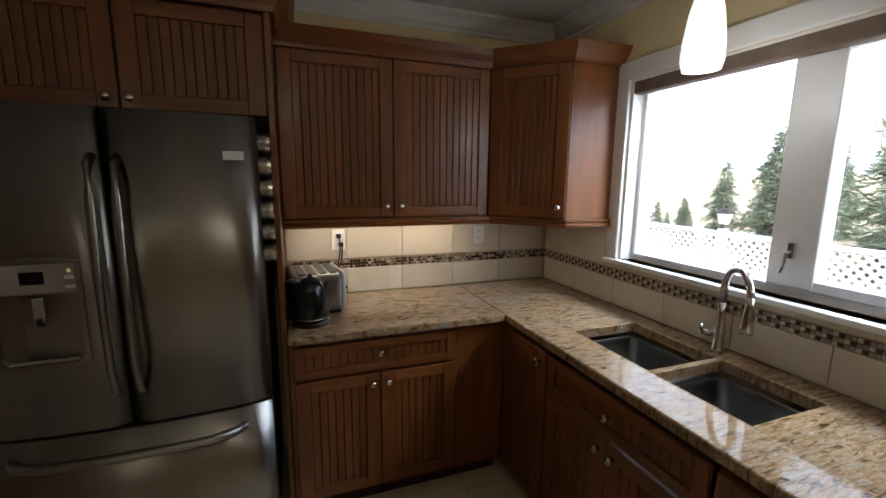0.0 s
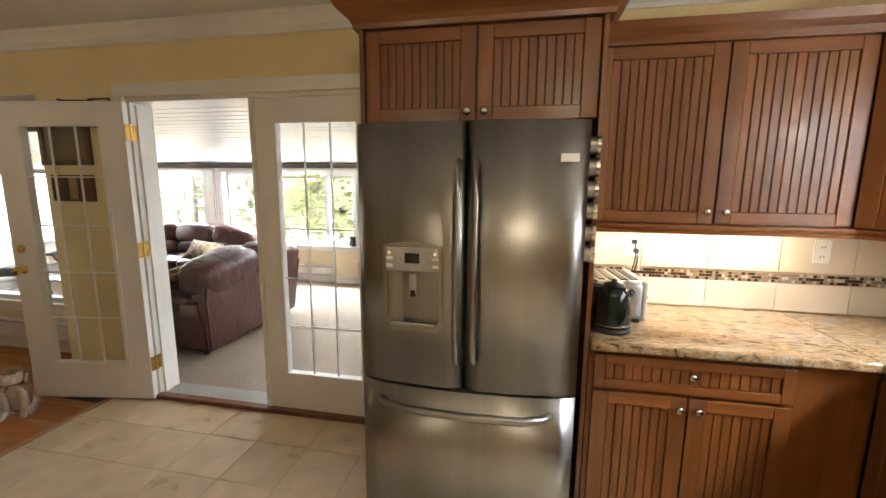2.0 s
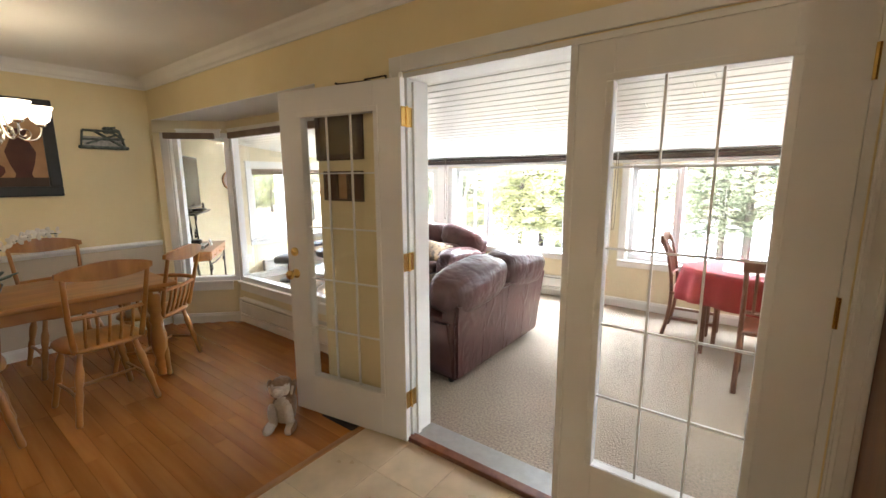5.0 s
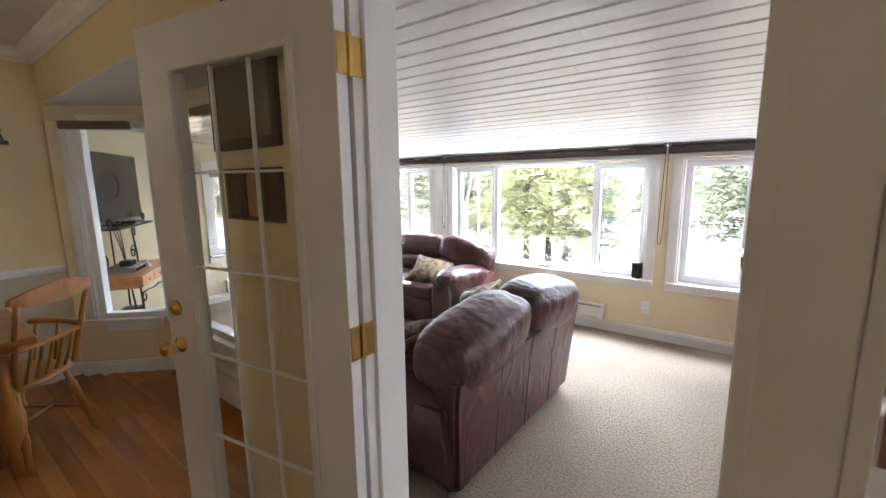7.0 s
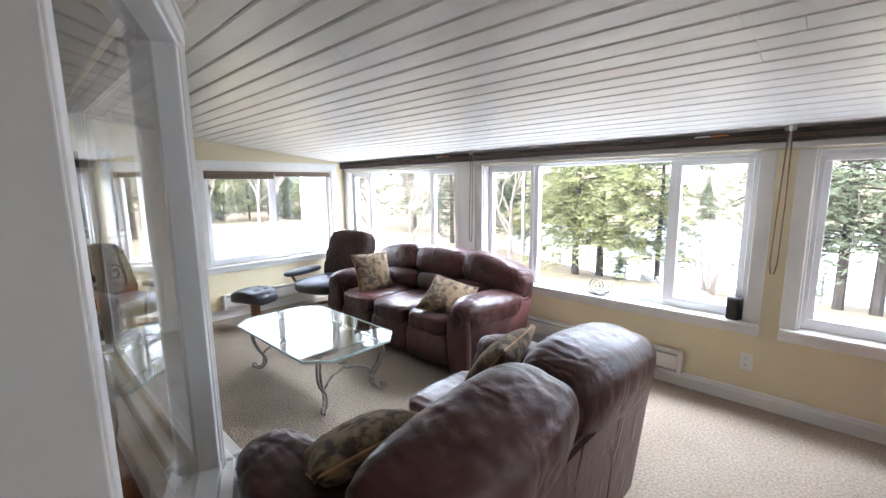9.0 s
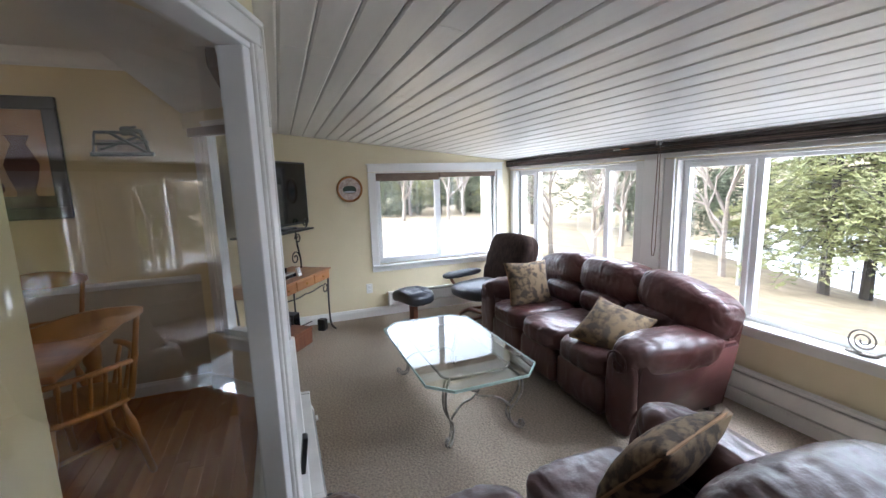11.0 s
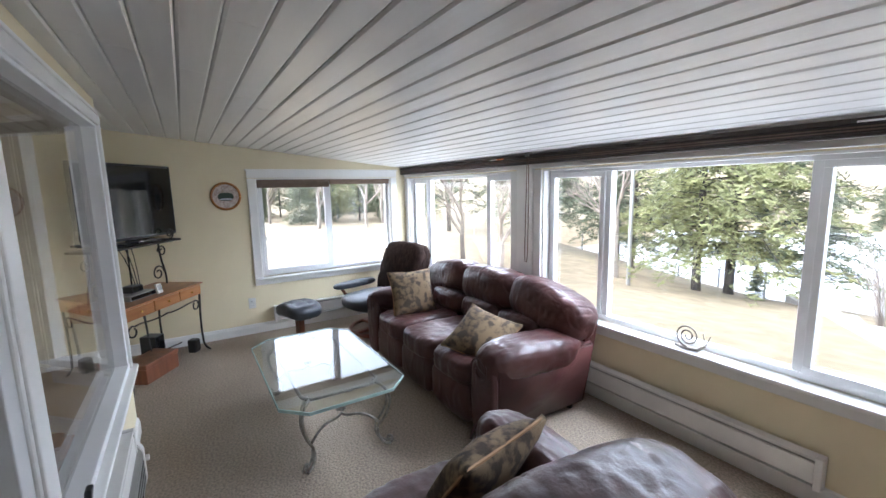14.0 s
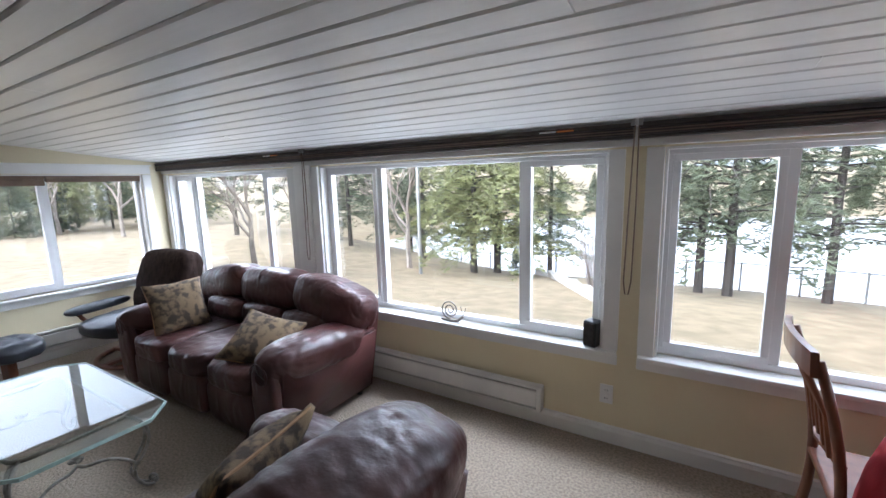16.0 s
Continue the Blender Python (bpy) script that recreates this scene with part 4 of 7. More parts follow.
setting("baseboard", bx(2.515, 2.523, -0.5, 2.745, 1.112, 1.134, 0.001, 1), M["ceramic"])
MB = []
for mtl in M["mos"]:
    o = bx(-0.0068, 0.0068, -0.0035, 0.0035, -0.0068, 0.0068, 0.0012, 1)
    me = bpy.data.meshes.new("mosaic_tile")
    o.to_mesh(me)
    o.free()
    me.materials.append(mtl)
    MB.append(me)
rnd = random.Random(7)
near, far = [], []
for r in range(3):
    for i in range(107):
        near.append((0.90 + i * 0.0152, 3.3335 - 0.006, 1.066 + r * 0.0158, 0))
for r in range(3):
    for i in range(170):
        far.append((2.5175, 3.32 - i * 0.0152, 1.066 + r * 0.0158, 90))
for x, y, z, rz in near:
    o = new("mosaic_tile", MB[rnd.choices(range(4), (5, 3, 3, 2))[0]])
    o.matrix_basis = pose(x, y, z, 0, 0, rz)
    o.parent = bs
for q in range(4):
    bm = B()
    for x, y, z, rz in far[q::4]:
        box(bm, x - 0.0035, x + 0.0035, y - 0.0068, y + 0.0068, z - 0.0068, z + 0.0068)
    tagged(part("mosaic_band", bm, M["mos"][q], bs), kind="stuff")


# outlets
def outlet(m, sockets=True, label="white double socket outlet on the wall"):
    o = thing("outlet", m, label, "outlet")
    part("plate", bx(-0.036, 0.036, -0.006, 0, -0.058, 0.058, 0.003), M["white"], o)
    for z in (-0.024, 0.024):
        part("socket", lathe(B(), [(0.016, 0), (0.016, 0.002), (0.014, 0.003)], 14, pose(0, -0.006, z, 90)), M["white"], o)
        part("slots", box(box(B(), -0.008, -0.005, -0.0098, -0.009, z - 0.005, z + 0.005), 0.005, 0.008, -0.0098, -0.009, z - 0.005, z + 0.005), M["black"], o)
    return o


outlet(pose(1.15, 3.325, 1.225), label="white double outlet on the tiled backsplash with two plugs")
outlet(pose(2.02, 3.325, 1.225))
outlet(pose(-6.55, 4.865, 0.345, 0, 0, 90))
outlet(pose(-1.855, 6.80, 0.30, 0, 0, 0))

# toaster and kettle
to = thing("toaster", pose(1.005, 3.10, 0.91, 0, 0, 6) @ Matrix.Diagonal((0.86, 1, 1, 1)), "black and steel four-slice toaster on the worktop", "toaster")
part("body", bx(-0.14, 0.14, -0.15, 0.15, 0.015, 0.20, 0.03, 4), M["steel"], to, smooth=True)
part("end_cap", bx(-0.146, -0.11, -0.152, 0.152, 0.012, 0.203, 0.03, 4), M["black"], to)
part("end_cap", bx(0.11, 0.146, -0.152, 0.152, 0.012, 0.203, 0.03, 4), M["grey"], to)
for i, u in enumerate((-0.085, -0.03, 0.03, 0.085)):
    part("slot", bx(u - 0.018, u + 0.018, -0.12, 0.12, 0.196, 0.2045, 0.002), M["black"], to)
part("lever", bx(0.146, 0.165, -0.11, -0.05, 0.11, 0.125, 0.004), M["black"], to)
part("foot", bx(-0.12, 0.12, -0.13, 0.13, 0, 0.016), M["black"], to)
kt = thing("kettle", pose(0.975, 2.86, 0.91, 0, 0, 0), "dark green enamel electric kettle on the worktop", "kettle")
part("base", lathe(B(), [(0.08, 0), (0.082, 0.012), (0.075, 0.022)], 24), M["black"], kt, smooth=True)
part("body", lathe(B(), [(0.076, 0.022), (0.08, 0.035), (0.076, 0.10), (0.066, 0.16), (0.058, 0.19), (0.045, 0.20)], 24), M["green"], kt, smooth=True)
part("lid", lathe(B(), [(0.046, 0.20), (0.04, 0.212), (0.012, 0.218), (0.012, 0.228), (0.004, 0.232)], 20), M["black"], kt, smooth=True)
part("handle", tube(B(), [(-0.05, 0, 0.195), (-0.09, 0, 0.205), (-0.118, 0, 0.18), (-0.118, 0, 0.09), (-0.10, 0, 0.06), (-0.075, 0, 0.055)], 0.011, 8), M["black"], kt, smooth=True)
part("spout", tube(B(), [(0.05, 0, 0.15), (0.08, 0, 0.185)], 0.02, 8, 0.012), M["green"], kt, smooth=True)
part("band", lathe(B(), [(0.081, 0.034), (0.0815, 0.036), (0.081, 0.038)], 24), M["chrome"], kt)
cb = thing("power_cord", pose(0, 0, 0), "black power cords plugged into the backsplash outlet", "cord")
for dz, dx in ((0.024, -0.0), (-0.024, 0.012)):
    part("plug", bx(1.137 + dx, 1.163 + dx, 3.285, 3.3155, 1.225 + dz - 0.012, 1.225 + dz + 0.012, 0.004), M["black"], cb)
    part("cable", tube(B(), bez((1.15 + dx, 3.287, 1.22 + dz), (1.155 + dx, 3.24, 1.20), (1.16 + dx, 3.29, 1.13), (1.12 + dx, 3.262, 1.03)), 0.0035, 6), M["black"], cb)

# fridge
f = thing("fridge", pose(0, 0, 0), "stainless steel french-door fridge with a bottom freezer", "fridge")
part("body", bx(-0.085, 0.805, 2.63, 3.32, 0.03, 1.745, 0.006), M["black"], f)


def fridge_front(x0, x1, z0, z1, bulge):
    """A door with a gently bowed front."""
    bm = B()
    n = 14
    fr, bk = [], []
    for i in range(n + 1):
        u = x0 + (x1 - x0) * i / n
        w = (u - 0.36) / 0.445
        e = min(i, n - i)
        r = 0.020 if e == 0 else (0.006 if e == 1 else 0.0)
        yy = 2.575 - bulge * (1 - w * w) + r
        fr.append((bm.verts.new((u, yy, z0)), bm.verts.new((u, yy, z1))))
        bk.append((bm.verts.new((u, 2.62, z0)), bm.verts.new((u, 2.62, z1))))
    for i in range(n):
        for s in (fr, bk):
            bm.faces.new((s[i][0], s[i + 1][0], s[i + 1][1], s[i][1]))
        bm.faces.new((fr[i][0], fr[i + 1][0], bk[i + 1][0], bk[i][0]))
        bm.faces.new((fr[i][1], fr[i + 1][1], bk[i + 1][1], bk[i][1]))
    for i in (0, n):
        bm.faces.new((fr[i][0], fr[i][1], bk[i][1], bk[i][0]))
    return bm


def smooth_front(ob):
    for p in ob.data.polygons:
        p.use_smooth = abs(p.normal.z) < 0.5 and p.normal.y < -0.5


dl = part("door", fridge_front(-0.085, 0.357, 0.72, 1.775, 0.035), M["steel"], f)
dr_ = part("door", fridge_front(0.363, 0.805, 0.72, 1.775, 0.035), M["steel"], f)
fz = part("freezer_drawer", fridge_front(-0.085, 0.805, 0.08, 0.708, 0.035), M["steel"], f)
for o in (dl, dr_, fz):
    smooth_front(o)
part("grille", bx(-0.08, 0.80, 2.62, 2.66, 0.0, 0.07), M["black"], f)
for o, u in ((dl, 0.334), (dr_, 0.402)):
    t = tube(B(), [(u, 2.555, 0.83), (u, 2.518, 0.86), (u, 2.50, 0.95), (u, 2.494, 1.22), (u, 2.50, 1.50), (u, 2.518, 1.60), (u, 2.555, 1.63)], 0.0128, 10)
    part("handle", t, M["handle"], o, "curved satin steel handle", smooth=True)
t = tube(B(), [(0.01, 2.57, 0.635), (0.04, 2.525, 0.637), (0.12, 2.495, 0.637), (0.36, 2.482, 0.637), (0.60, 2.495, 0.637), (0.68, 2.525, 0.637), (0.71, 2.57, 0.635)], 0.0155, 10)
part("handle", t, M["handle"], fz, "curved satin steel handle", smooth=True)
DX0, DX1, DZ0, DZ1 = 0.035, 0.275, 0.955, 1.315
bm = B()
rim = [(DX0, DZ0 + 0.02), (DX0 + 0.02, DZ0), (DX1 - 0.02, DZ0), (DX1, DZ0 + 0.02), (DX1, DZ1 - 0.012)]
rim += [(DX1 - (DX1 - DX0) * i / 8, DZ1 - 0.012 + 0.014 * math.sin(math.pi * i / 8)) for i in range(1, 8)] + [(DX0, DZ1 - 0.012)]
hole = [(DX0 + 0.014, 1.0), (DX0 + 0.03, 0.975), (DX1 - 0.03, 0.975), (DX1 - 0.014, 1.0), (DX1 - 0.014, 1.20)]
hole += [(DX1 - 0.014 - (DX1 - DX0 - 0.028) * i / 8, 1.20) for i in range(1, 8)] + [(DX0 + 0.014, 1.20)]
lay = [[bm.verts.new((x, y, z)) for x, z in ring] for ring, y in ((rim, 2.552), (rim, 2.533), (hole, 2.533), (hole, 2.551))]
for ra, rb in zip(lay, lay[1:]):
    for i in range(len(ra)):
        j = (i + 1) % len(ra)
        bm.faces.new((ra[i], ra[j], rb[j], rb[i]))
bm.faces.new(lay[-1])
dp = part("dispenser", bm, M["steel"], dl, "pale steel ice and water dispenser with an arched top")
part("control_panel", bx(DX0 + 0.014, DX1 - 0.014, 2.5305, 2.534, 1.205, DZ1 - 0.018, 0.003), M["dispgrey"], dl)
part("display", bx(0.125, 0.185, 2.5285, 2.5308, 1.235, 1.275, 0.001), M["screen"], dl)
for i in range(2):
    for u in (0.062, 0.248):
        part("button", bx(u - 0.013, u + 0.013, 2.5285, 2.5308, 1.218 + i * 0.03, 1.230 + i * 0.03, 0.001), M["white"], dl)
for u in (0.062, 0.248):
    part("indicator", bx(u - 0.005, u + 0.005, 2.5285, 2.5308, 1.270, 1.280, 0.001), M["indicator"], dl, "small lit indicator")
part("paddle", bx(0.14, 0.17, 2.537, 2.548, 1.11, 1.19, 0.006), M["dispgrey"], dl)
part("nozzle", cyl(B(), (0.155, 2.542, 1.10), (0.155, 2.542, 1.125), 0.010), M["black"], dl)
part("drip_tray", bx(DX0 + 0.03, DX1 - 0.03, 2.536, 2.549, 0.976, 0.986, 0.002), M["dispgrey"], dl)
part("badge", bx(0.70, 0.765, 2.553, 2.562, 1.625, 1.655, 0.002), M["white"], dr_, "small pale badge")
# spice tins held on the fridge's side
for i in range(6):
    z = 1.28 + i * 0.082
    s = thing("spice_tin", pose(0.806, 2.66, z), "round steel spice tin stuck to the fridge's side", "tin", "spice tins on the fridge")
    part("tin", lathe(B(), [(0.034, 0), (0.034, 0.03)], 20, pose(0, 0, 0, 0, 90, 0)), M["steel"], s, smooth=False)
    part("lid", lathe(B(), [(0.036, 0.029), (0.036, 0.042), (0.033, 0.044)], 20, pose(0, 0, 0, 0, 90, 0)), M["chrome"], s)

# pendant over the sink
p = thing("pendant_lamp", pose(2.22, 2.03, 0.035), "lit white glass pendant lamp over the sink", "lamp")
part("shade", lathe(B(), [(0.058, 1.90), (0.066, 1.93), (0.064, 1.99), (0.052, 2.08), (0.036, 2.14), (0.022, 2.165)], 24), M["pendglass"], p, smooth=True)
part("cap", lathe(B(), [(0.024, 2.165), (0.022, 2.19), (0.008, 2.20)], 16), M["chrome"], p)
part("rod", cyl(B(), (0, 0, 2.20), (0, 0, KC - 0.055), 0.005), M["chrome"], p)
part("canopy", lathe(B(), [(0.06, KC - 0.055), (0.06, KC - 0.035)], 20), M["chrome"], p)
# flush ceiling lamp of the kitchen
cl = thing("ceiling_lamp", pose(0.2, 0.5, 0), "lit round frosted ceiling lamp", "lamp")
part("shade", lathe(B(), [(0.02, KC - 0.11), (0.10, KC - 0.10), (0.16, KC - 0.06), (0.175, KC - 0.02)], 24), M["lampglass"], cl, smooth=True)
part("rim", lathe(B(), [(0.185, KC - 0.02), (0.185, KC)], 24), M["chrome"], cl)
# two unseen lamps added without fixtures, away from the ceiling lamp
lamp("unseen_kitchen_lamp", "POINT", pose(0.95, 0.1, KC - 0.18), 1.3, WARM, 0.12)
lamp("unseen_kitchen_lamp", "POINT", pose(-0.7, -0.9, KC - 0.25), 0.95, WARM, 0.10)
lamp("pendant_bulb", "POINT", pose(2.22, 2.03, 1.86), 0.5, (1, 0.9, 0.75), 0.04)
lamp("under_cabinet_strip", "AREA", pose(1.40, 3.20, 1.343, 0, 0, 0), 0.5, WARM, 0.9, 0.03)

# island
i_ = thing("island", pose(0, 0, 0), "kitchen island with a cherry base and granite top", "island")
part("base", bx(-1.80, -0.95, -0.55, 1.585, 0.10, 0.868, 0.003), M["cherry"], i_)
for x in (-0.985,):
    part("corner_post", bx(-0.985, -0.93, 1.55, 1.60, 0.0, 0.868, 0.004), M["cherry"], i_)
    part("corner_post", bx(-1.82, -1.765, 1.55, 1.60, 0.0, 0.868, 0.004), M["cherry"], i_)
for k in range(20):
    part("bead", bx(-1.76 + k * 0.0388, -1.76 + (k + 1) * 0.0388 - 0.004, 1.585, 1.592, 0.14, 0.86, 0.002, 1), M["cherry"], i_)
for k in range(53):
    part("bead", bx(-0.95, -0.943, -0.53 + k * 0.039, -0.53 + (k + 1) * 0.039 - 0.004, 0.14, 0.86, 0.002, 1), M["cherry"], i_)
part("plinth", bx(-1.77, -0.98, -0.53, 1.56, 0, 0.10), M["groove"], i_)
part("top", bx(-1.87, -0.89, -0.62, 1.655, 0.87, 0.91, 0.012, 3), M["granite"], i_)

# blind over the kitchen window
kb = thing("roller_blind", pose(2.53, 1.10, 0, 0, 0, 90), "taupe blind rolled up at the top of the kitchen window", "blind")
part("roll", bx(0.01, 1.55, -0.06, 0.0, 1.99, 2.055, 0.01), M["blind"], kb)


# ---- dining room ----
def leg_profile(h):
    return [(0.014, 0), (0.018, 0.02), (0.016, 0.10), (0.022, 0.18), (0.016, 0.22), (0.022, 0.26), (0.024, 0.32), (0.016, h * 0.8), (0.015, h)]


def dining_chair(m, label="golden oak spindle-back dining chair with a saddle seat", arms=False):
    c = thing("dining_chair", m, label, "chair", "chairs round the dining table")
    t = cushion(B(), (0, 0, 0.44), (0.43, 0.42, 0.05), 3.2, 6, sag=0.008)
    part("seat", t, M["oak"], c, smooth=True)
    for sx in (-1, 1):
        for sy in (-1, 1):
            t = lathe(B(), leg_profile(0.45), 10)
            p0, p1 = Vector((sx * 0.21, sy * 0.21, 0)), Vector((sx * 0.14, sy * 0.14, 0.43))
            q = (p1 - p0).to_track_quat("Z", "Y").to_matrix().to_4x4()
            part("leg", t, M["oak"], c, smooth=True, local=Matrix.Translation(p0) @ q)
        part("stretcher", tube(B(), [(sx * 0.185, -0.185, 0.16), (sx * 0.18, 0, 0.165), (sx * 0.185, 0.185, 0.16)], 0.010, 8), M["oak"], c)
    part("stretcher", tube(B(), [(-0.18, 0, 0.165), (0, 0, 0.168), (0.18, 0, 0.165)], 0.011, 8), M["oak"], c)
    # back posts, crest, splat rail, spindles; the back leans to +y
    for sx in (-1, 1):
        part("back_post", tube(B(), bez((sx * 0.17, 0.18, 0.45), (sx * 0.19, 0.21, 0.60), (sx * 0.195, 0.25, 0.75), (sx * 0.205, 0.29, 0.90), 8), 0.017, 8, 0.013), M["oak"], c, smooth=True)
    t = B()
    n = 12
    ring = []
    for i in range(n + 1):
        u = -0.235 + 0.47 * i / n
        w = u / 0.235
        top = 0.965 + 0.012 * math.cos(w * math.pi) - 0.02 * abs(w) ** 6
        bot = 0.875 - 0.008 * math.cos(w * math.pi * 1.0) + 0.02 * abs(w) ** 6
        yy = 0.315 - 0.035 * w * w
        ring.append([t.verts.new((u, yy + dy, z)) for dy, z in ((-0.011, bot), (0.011, bot), (0.016, top), (-0.006, top))])
    for a, b in zip(ring, ring[1:]):
        for k in range(4):
            t.faces.new((a[k], a[(k + 1) % 4], b[(k + 1) % 4], b[k]))
    t.faces.new(ring[0]), t.faces.new(ring[-1])
    part("crest_rail", t, M["oak"], c, "wide curved oak crest rail")
    part("mid_rail", tube(B(), [(-0.18, 0.225, 0.655), (0, 0.25, 0.655), (0.18, 0.225, 0.655)], 0.014, 8), M["oak"], c)
    for i in range(5):
        u = -0.12 + 0.06 * i
        t = tube(B(), [(u * 0.95, 0.175, 0.455), (u, 0.205, 0.53), (u, 0.222, 0.58), (u, 0.242, 0.655)], 0.009, 8)
        part("spindle", t, M["oak"], c, smooth=True)
    if arms:
        for sx in (-1, 1):
            t = B()
            tube(t, bez((sx * 0.19, 0.235, 0.67), (sx * 0.25, 0.12, 0.68), (sx * 0.27, -0.02, 0.675), (sx * 0.25, -0.12, 0.67), 8), 0.017, 8)
            part("armrest", t, M["oak"], c, smooth=True)
            for yy, zz in ((-0.08, 0.67), (0.05, 0.675)):
                part("arm_spindle", tube(B(), [(sx * 0.195, yy, 0.45), (sx * 0.225, yy, 0.56), (sx * 0.255, yy, zz)], 0.011, 8), M["oak"], c, smooth=True)
    return c


ch = dining_chair(pose(-3.95, 2.39, 0, 0, 0, -86) @ Matrix.Scale(1.07, 4))
for x, y, a in ((-3.97, 1.72, -93), (-4.98, 2.42, 92), (-5.0, 1.5, 88)):
    copy_thing(ch, pose(x, y, 0, 0, 0, a))
dining_chair(pose(-4.37, 2.86, 0, 0, 0, -52) @ Matrix.Scale(1.04, 4), "golden oak spindle-back armchair beside the bay window", True)
dt = thing("dining_table", pose(-4.47, 1.89, 0), "golden oak dining table with turned legs and rounded corners", "table")
t = bx(-0.44, 0.44, -1.05, 1.05, 0.715, 0.75, 0.012, 3)
part("tabletop", t, M["oak"], dt)
part("apron", bx(-0.36, 0.36, -0.90, 0.90, 0.63, 0.715, 0.004), M["oak"], dt)
TL = [(0.028, 0), (0.034, 0.02), (0.030, 0.05), (0.045, 0.09), (0.032, 0.14), (0.05, 0.22), (0.052, 0.30), (0.036, 0.42), (0.05, 0.46), (0.036, 0.50), (0.048, 0.53), (0.048, 0.66)]
for sx in (-1, 1):
    for sy in (-1, 1):
        part("leg", lathe(B(), TL, 14), M["oak"], dt, smooth=True, local=pose(sx * 0.35, sy * 0.90, 0))
pl = thing("orchid", pose(-4.55, 1.95, 0.75), "white orchid in a dark bowl on the dining table", "plant")
part("bowl", lathe(B(), [(0.05, 0), (0.09, 0.03), (0.11, 0.08), (0.10, 0.09)], 18), M["black"], pl, smooth=True)
rnd = random.Random(5)
for i in range(8):
    a = i * 0.8
    t = cushion(B(), (0, 0, 0), (0.20, 0.065, 0.014), 2.2, 4, m=pose(0.10 * math.cos(a), 0.10 * math.sin(a), 0.115, 0, -18, math.degrees(a)))
    part("leaf", t, M["leafg"], pl, smooth=True)
for s in (-1, 1):
    pts = bez((0, 0, 0.08), (0.02, s * 0.05, 0.30), (0.05, s * 0.18, 0.42), (0.04, s * 0.42, 0.36 + 0.04 * s), 12)
    part("stem", tube(B(), pts, 0.004, 6), M["leafg"], pl)
    for p in pts[6:]:
        t = B()
        for k in range(5):
            a = k * 1.257
            cushion(t, (0, 0, 0), (0.045, 0.03, 0.008), 2.2, 2, m=Matrix.Translation(p + Vector((rnd.uniform(-0.02, 0.02), 0, 0.01))) @ pose(0, 0, 0, rnd.uniform(50, 110), 0, rnd.uniform(0, 90)) @ pose(0.022 * math.cos(a), 0.022 * math.sin(a), 0, 0, 0, math.degrees(a)))
        part("blossom", t, M["orchid"], pl)

# chandelier
cd = thing("chandelier", pose(-4.10, 2.10, 0), "lit brushed nickel chandelier with frosted glass shades", "lamp")
part("canopy", lathe(B(), [(0.03, KC - 0.035), (0.07, KC - 0.012), (0.07, KC)], 20), M["chrome"], cd, smooth=True)
part("rod", cyl(B(), (0, 0, 2.10), (0, 0, KC - 0.03), 0.006), M["chrome"], cd)
part("hub", lathe(B(), [(0.006, 1.74), (0.018, 1.755), (0.018, 1.775), (0.008, 1.79), (0.008, 2.04), (0.028, 2.06), (0.03, 2.075), (0.012, 2.09), (0.016, 2.12), (0.006, 2.14)], 16), M["chrome"], cd, smooth=True)
for i in range(5):
    a = radians(20 + 72 * i)
    ux, uy = math.cos(a), math.sin(a)
    P = lambda r, z: (ux * r, uy * r, z)
    part("arm", tube(B(), bez(P(0.015, 2.05), P(0.04, 1.95), P(0.03, 1.80), P(0.12, 1.775), 8) + bez(P(0.13, 1.775), P(0.19, 1.775), P(0.20, 1.82), P(0.20, 1.87), 6), 0.0055, 6), M["chrome"], cd, smooth=True)
    part("scroll", tube(B(), spiral(P(0.115, 1.815), 0.038, 0.012, -1.6, 1.2, (ux, uy, 0), (0, 0, 1), 16), 0.004, 6), M["chrome"], cd)
    part("cup", lathe(B(), [(0.02, 1.865), (0.028, 1.875), (0.02, 1.885)], 14, pose(ux * 0.2, uy * 0.2, 0)), M["chrome"], cd, smooth=True)
    part("shade", lathe(B(), [(0.025, 1.885), (0.045, 1.90), (0.055, 1.93), (0.058, 1.96), (0.072, 1.985), (0.069, 1.985), (0.05, 1.95), (0.03, 1.90)], 20, pose(ux * 0.2, uy * 0.2, 0)), M["lampglass"], cd, smooth=True)
lamp("chandelier_bulb", "POINT", pose(-4.10, 2.10, 2.03), 0.46, WARM, 0.05)

# painting of vases
pa = thing("painting", pose(-5.40, 1.98, 1.80, 0, 0, 90), "black framed painting of dark red vases on tan", "painting")
part("canvas", bx(-0.56, 0.56, -0.014, -0.004, -0.34, 0.34), M["canvas"], pa)
bm = B()
W2, H2 = 0.635, 0.405
for a in ((-W2, W2, -H2, -H2 + 0.085), (-W2, W2, H2 - 0.085, H2)):
    box(bm, a[0], a[1], -0.035, 0, a[2], a[3], 0.01)
for a in ((-W2, -W2 + 0.085), (W2 - 0.085, W2)):
    box(bm, a[0], a[1], -0.033, -0.001, -H2 + 0.08, H2 - 0.08, 0.01)
part("frame", bm, M["blackframe"], pa)
part("painted_shelf", bx(-0.55, 0.55, -0.0155, -0.014, -0.32, -0.245), M["bed"], pa)


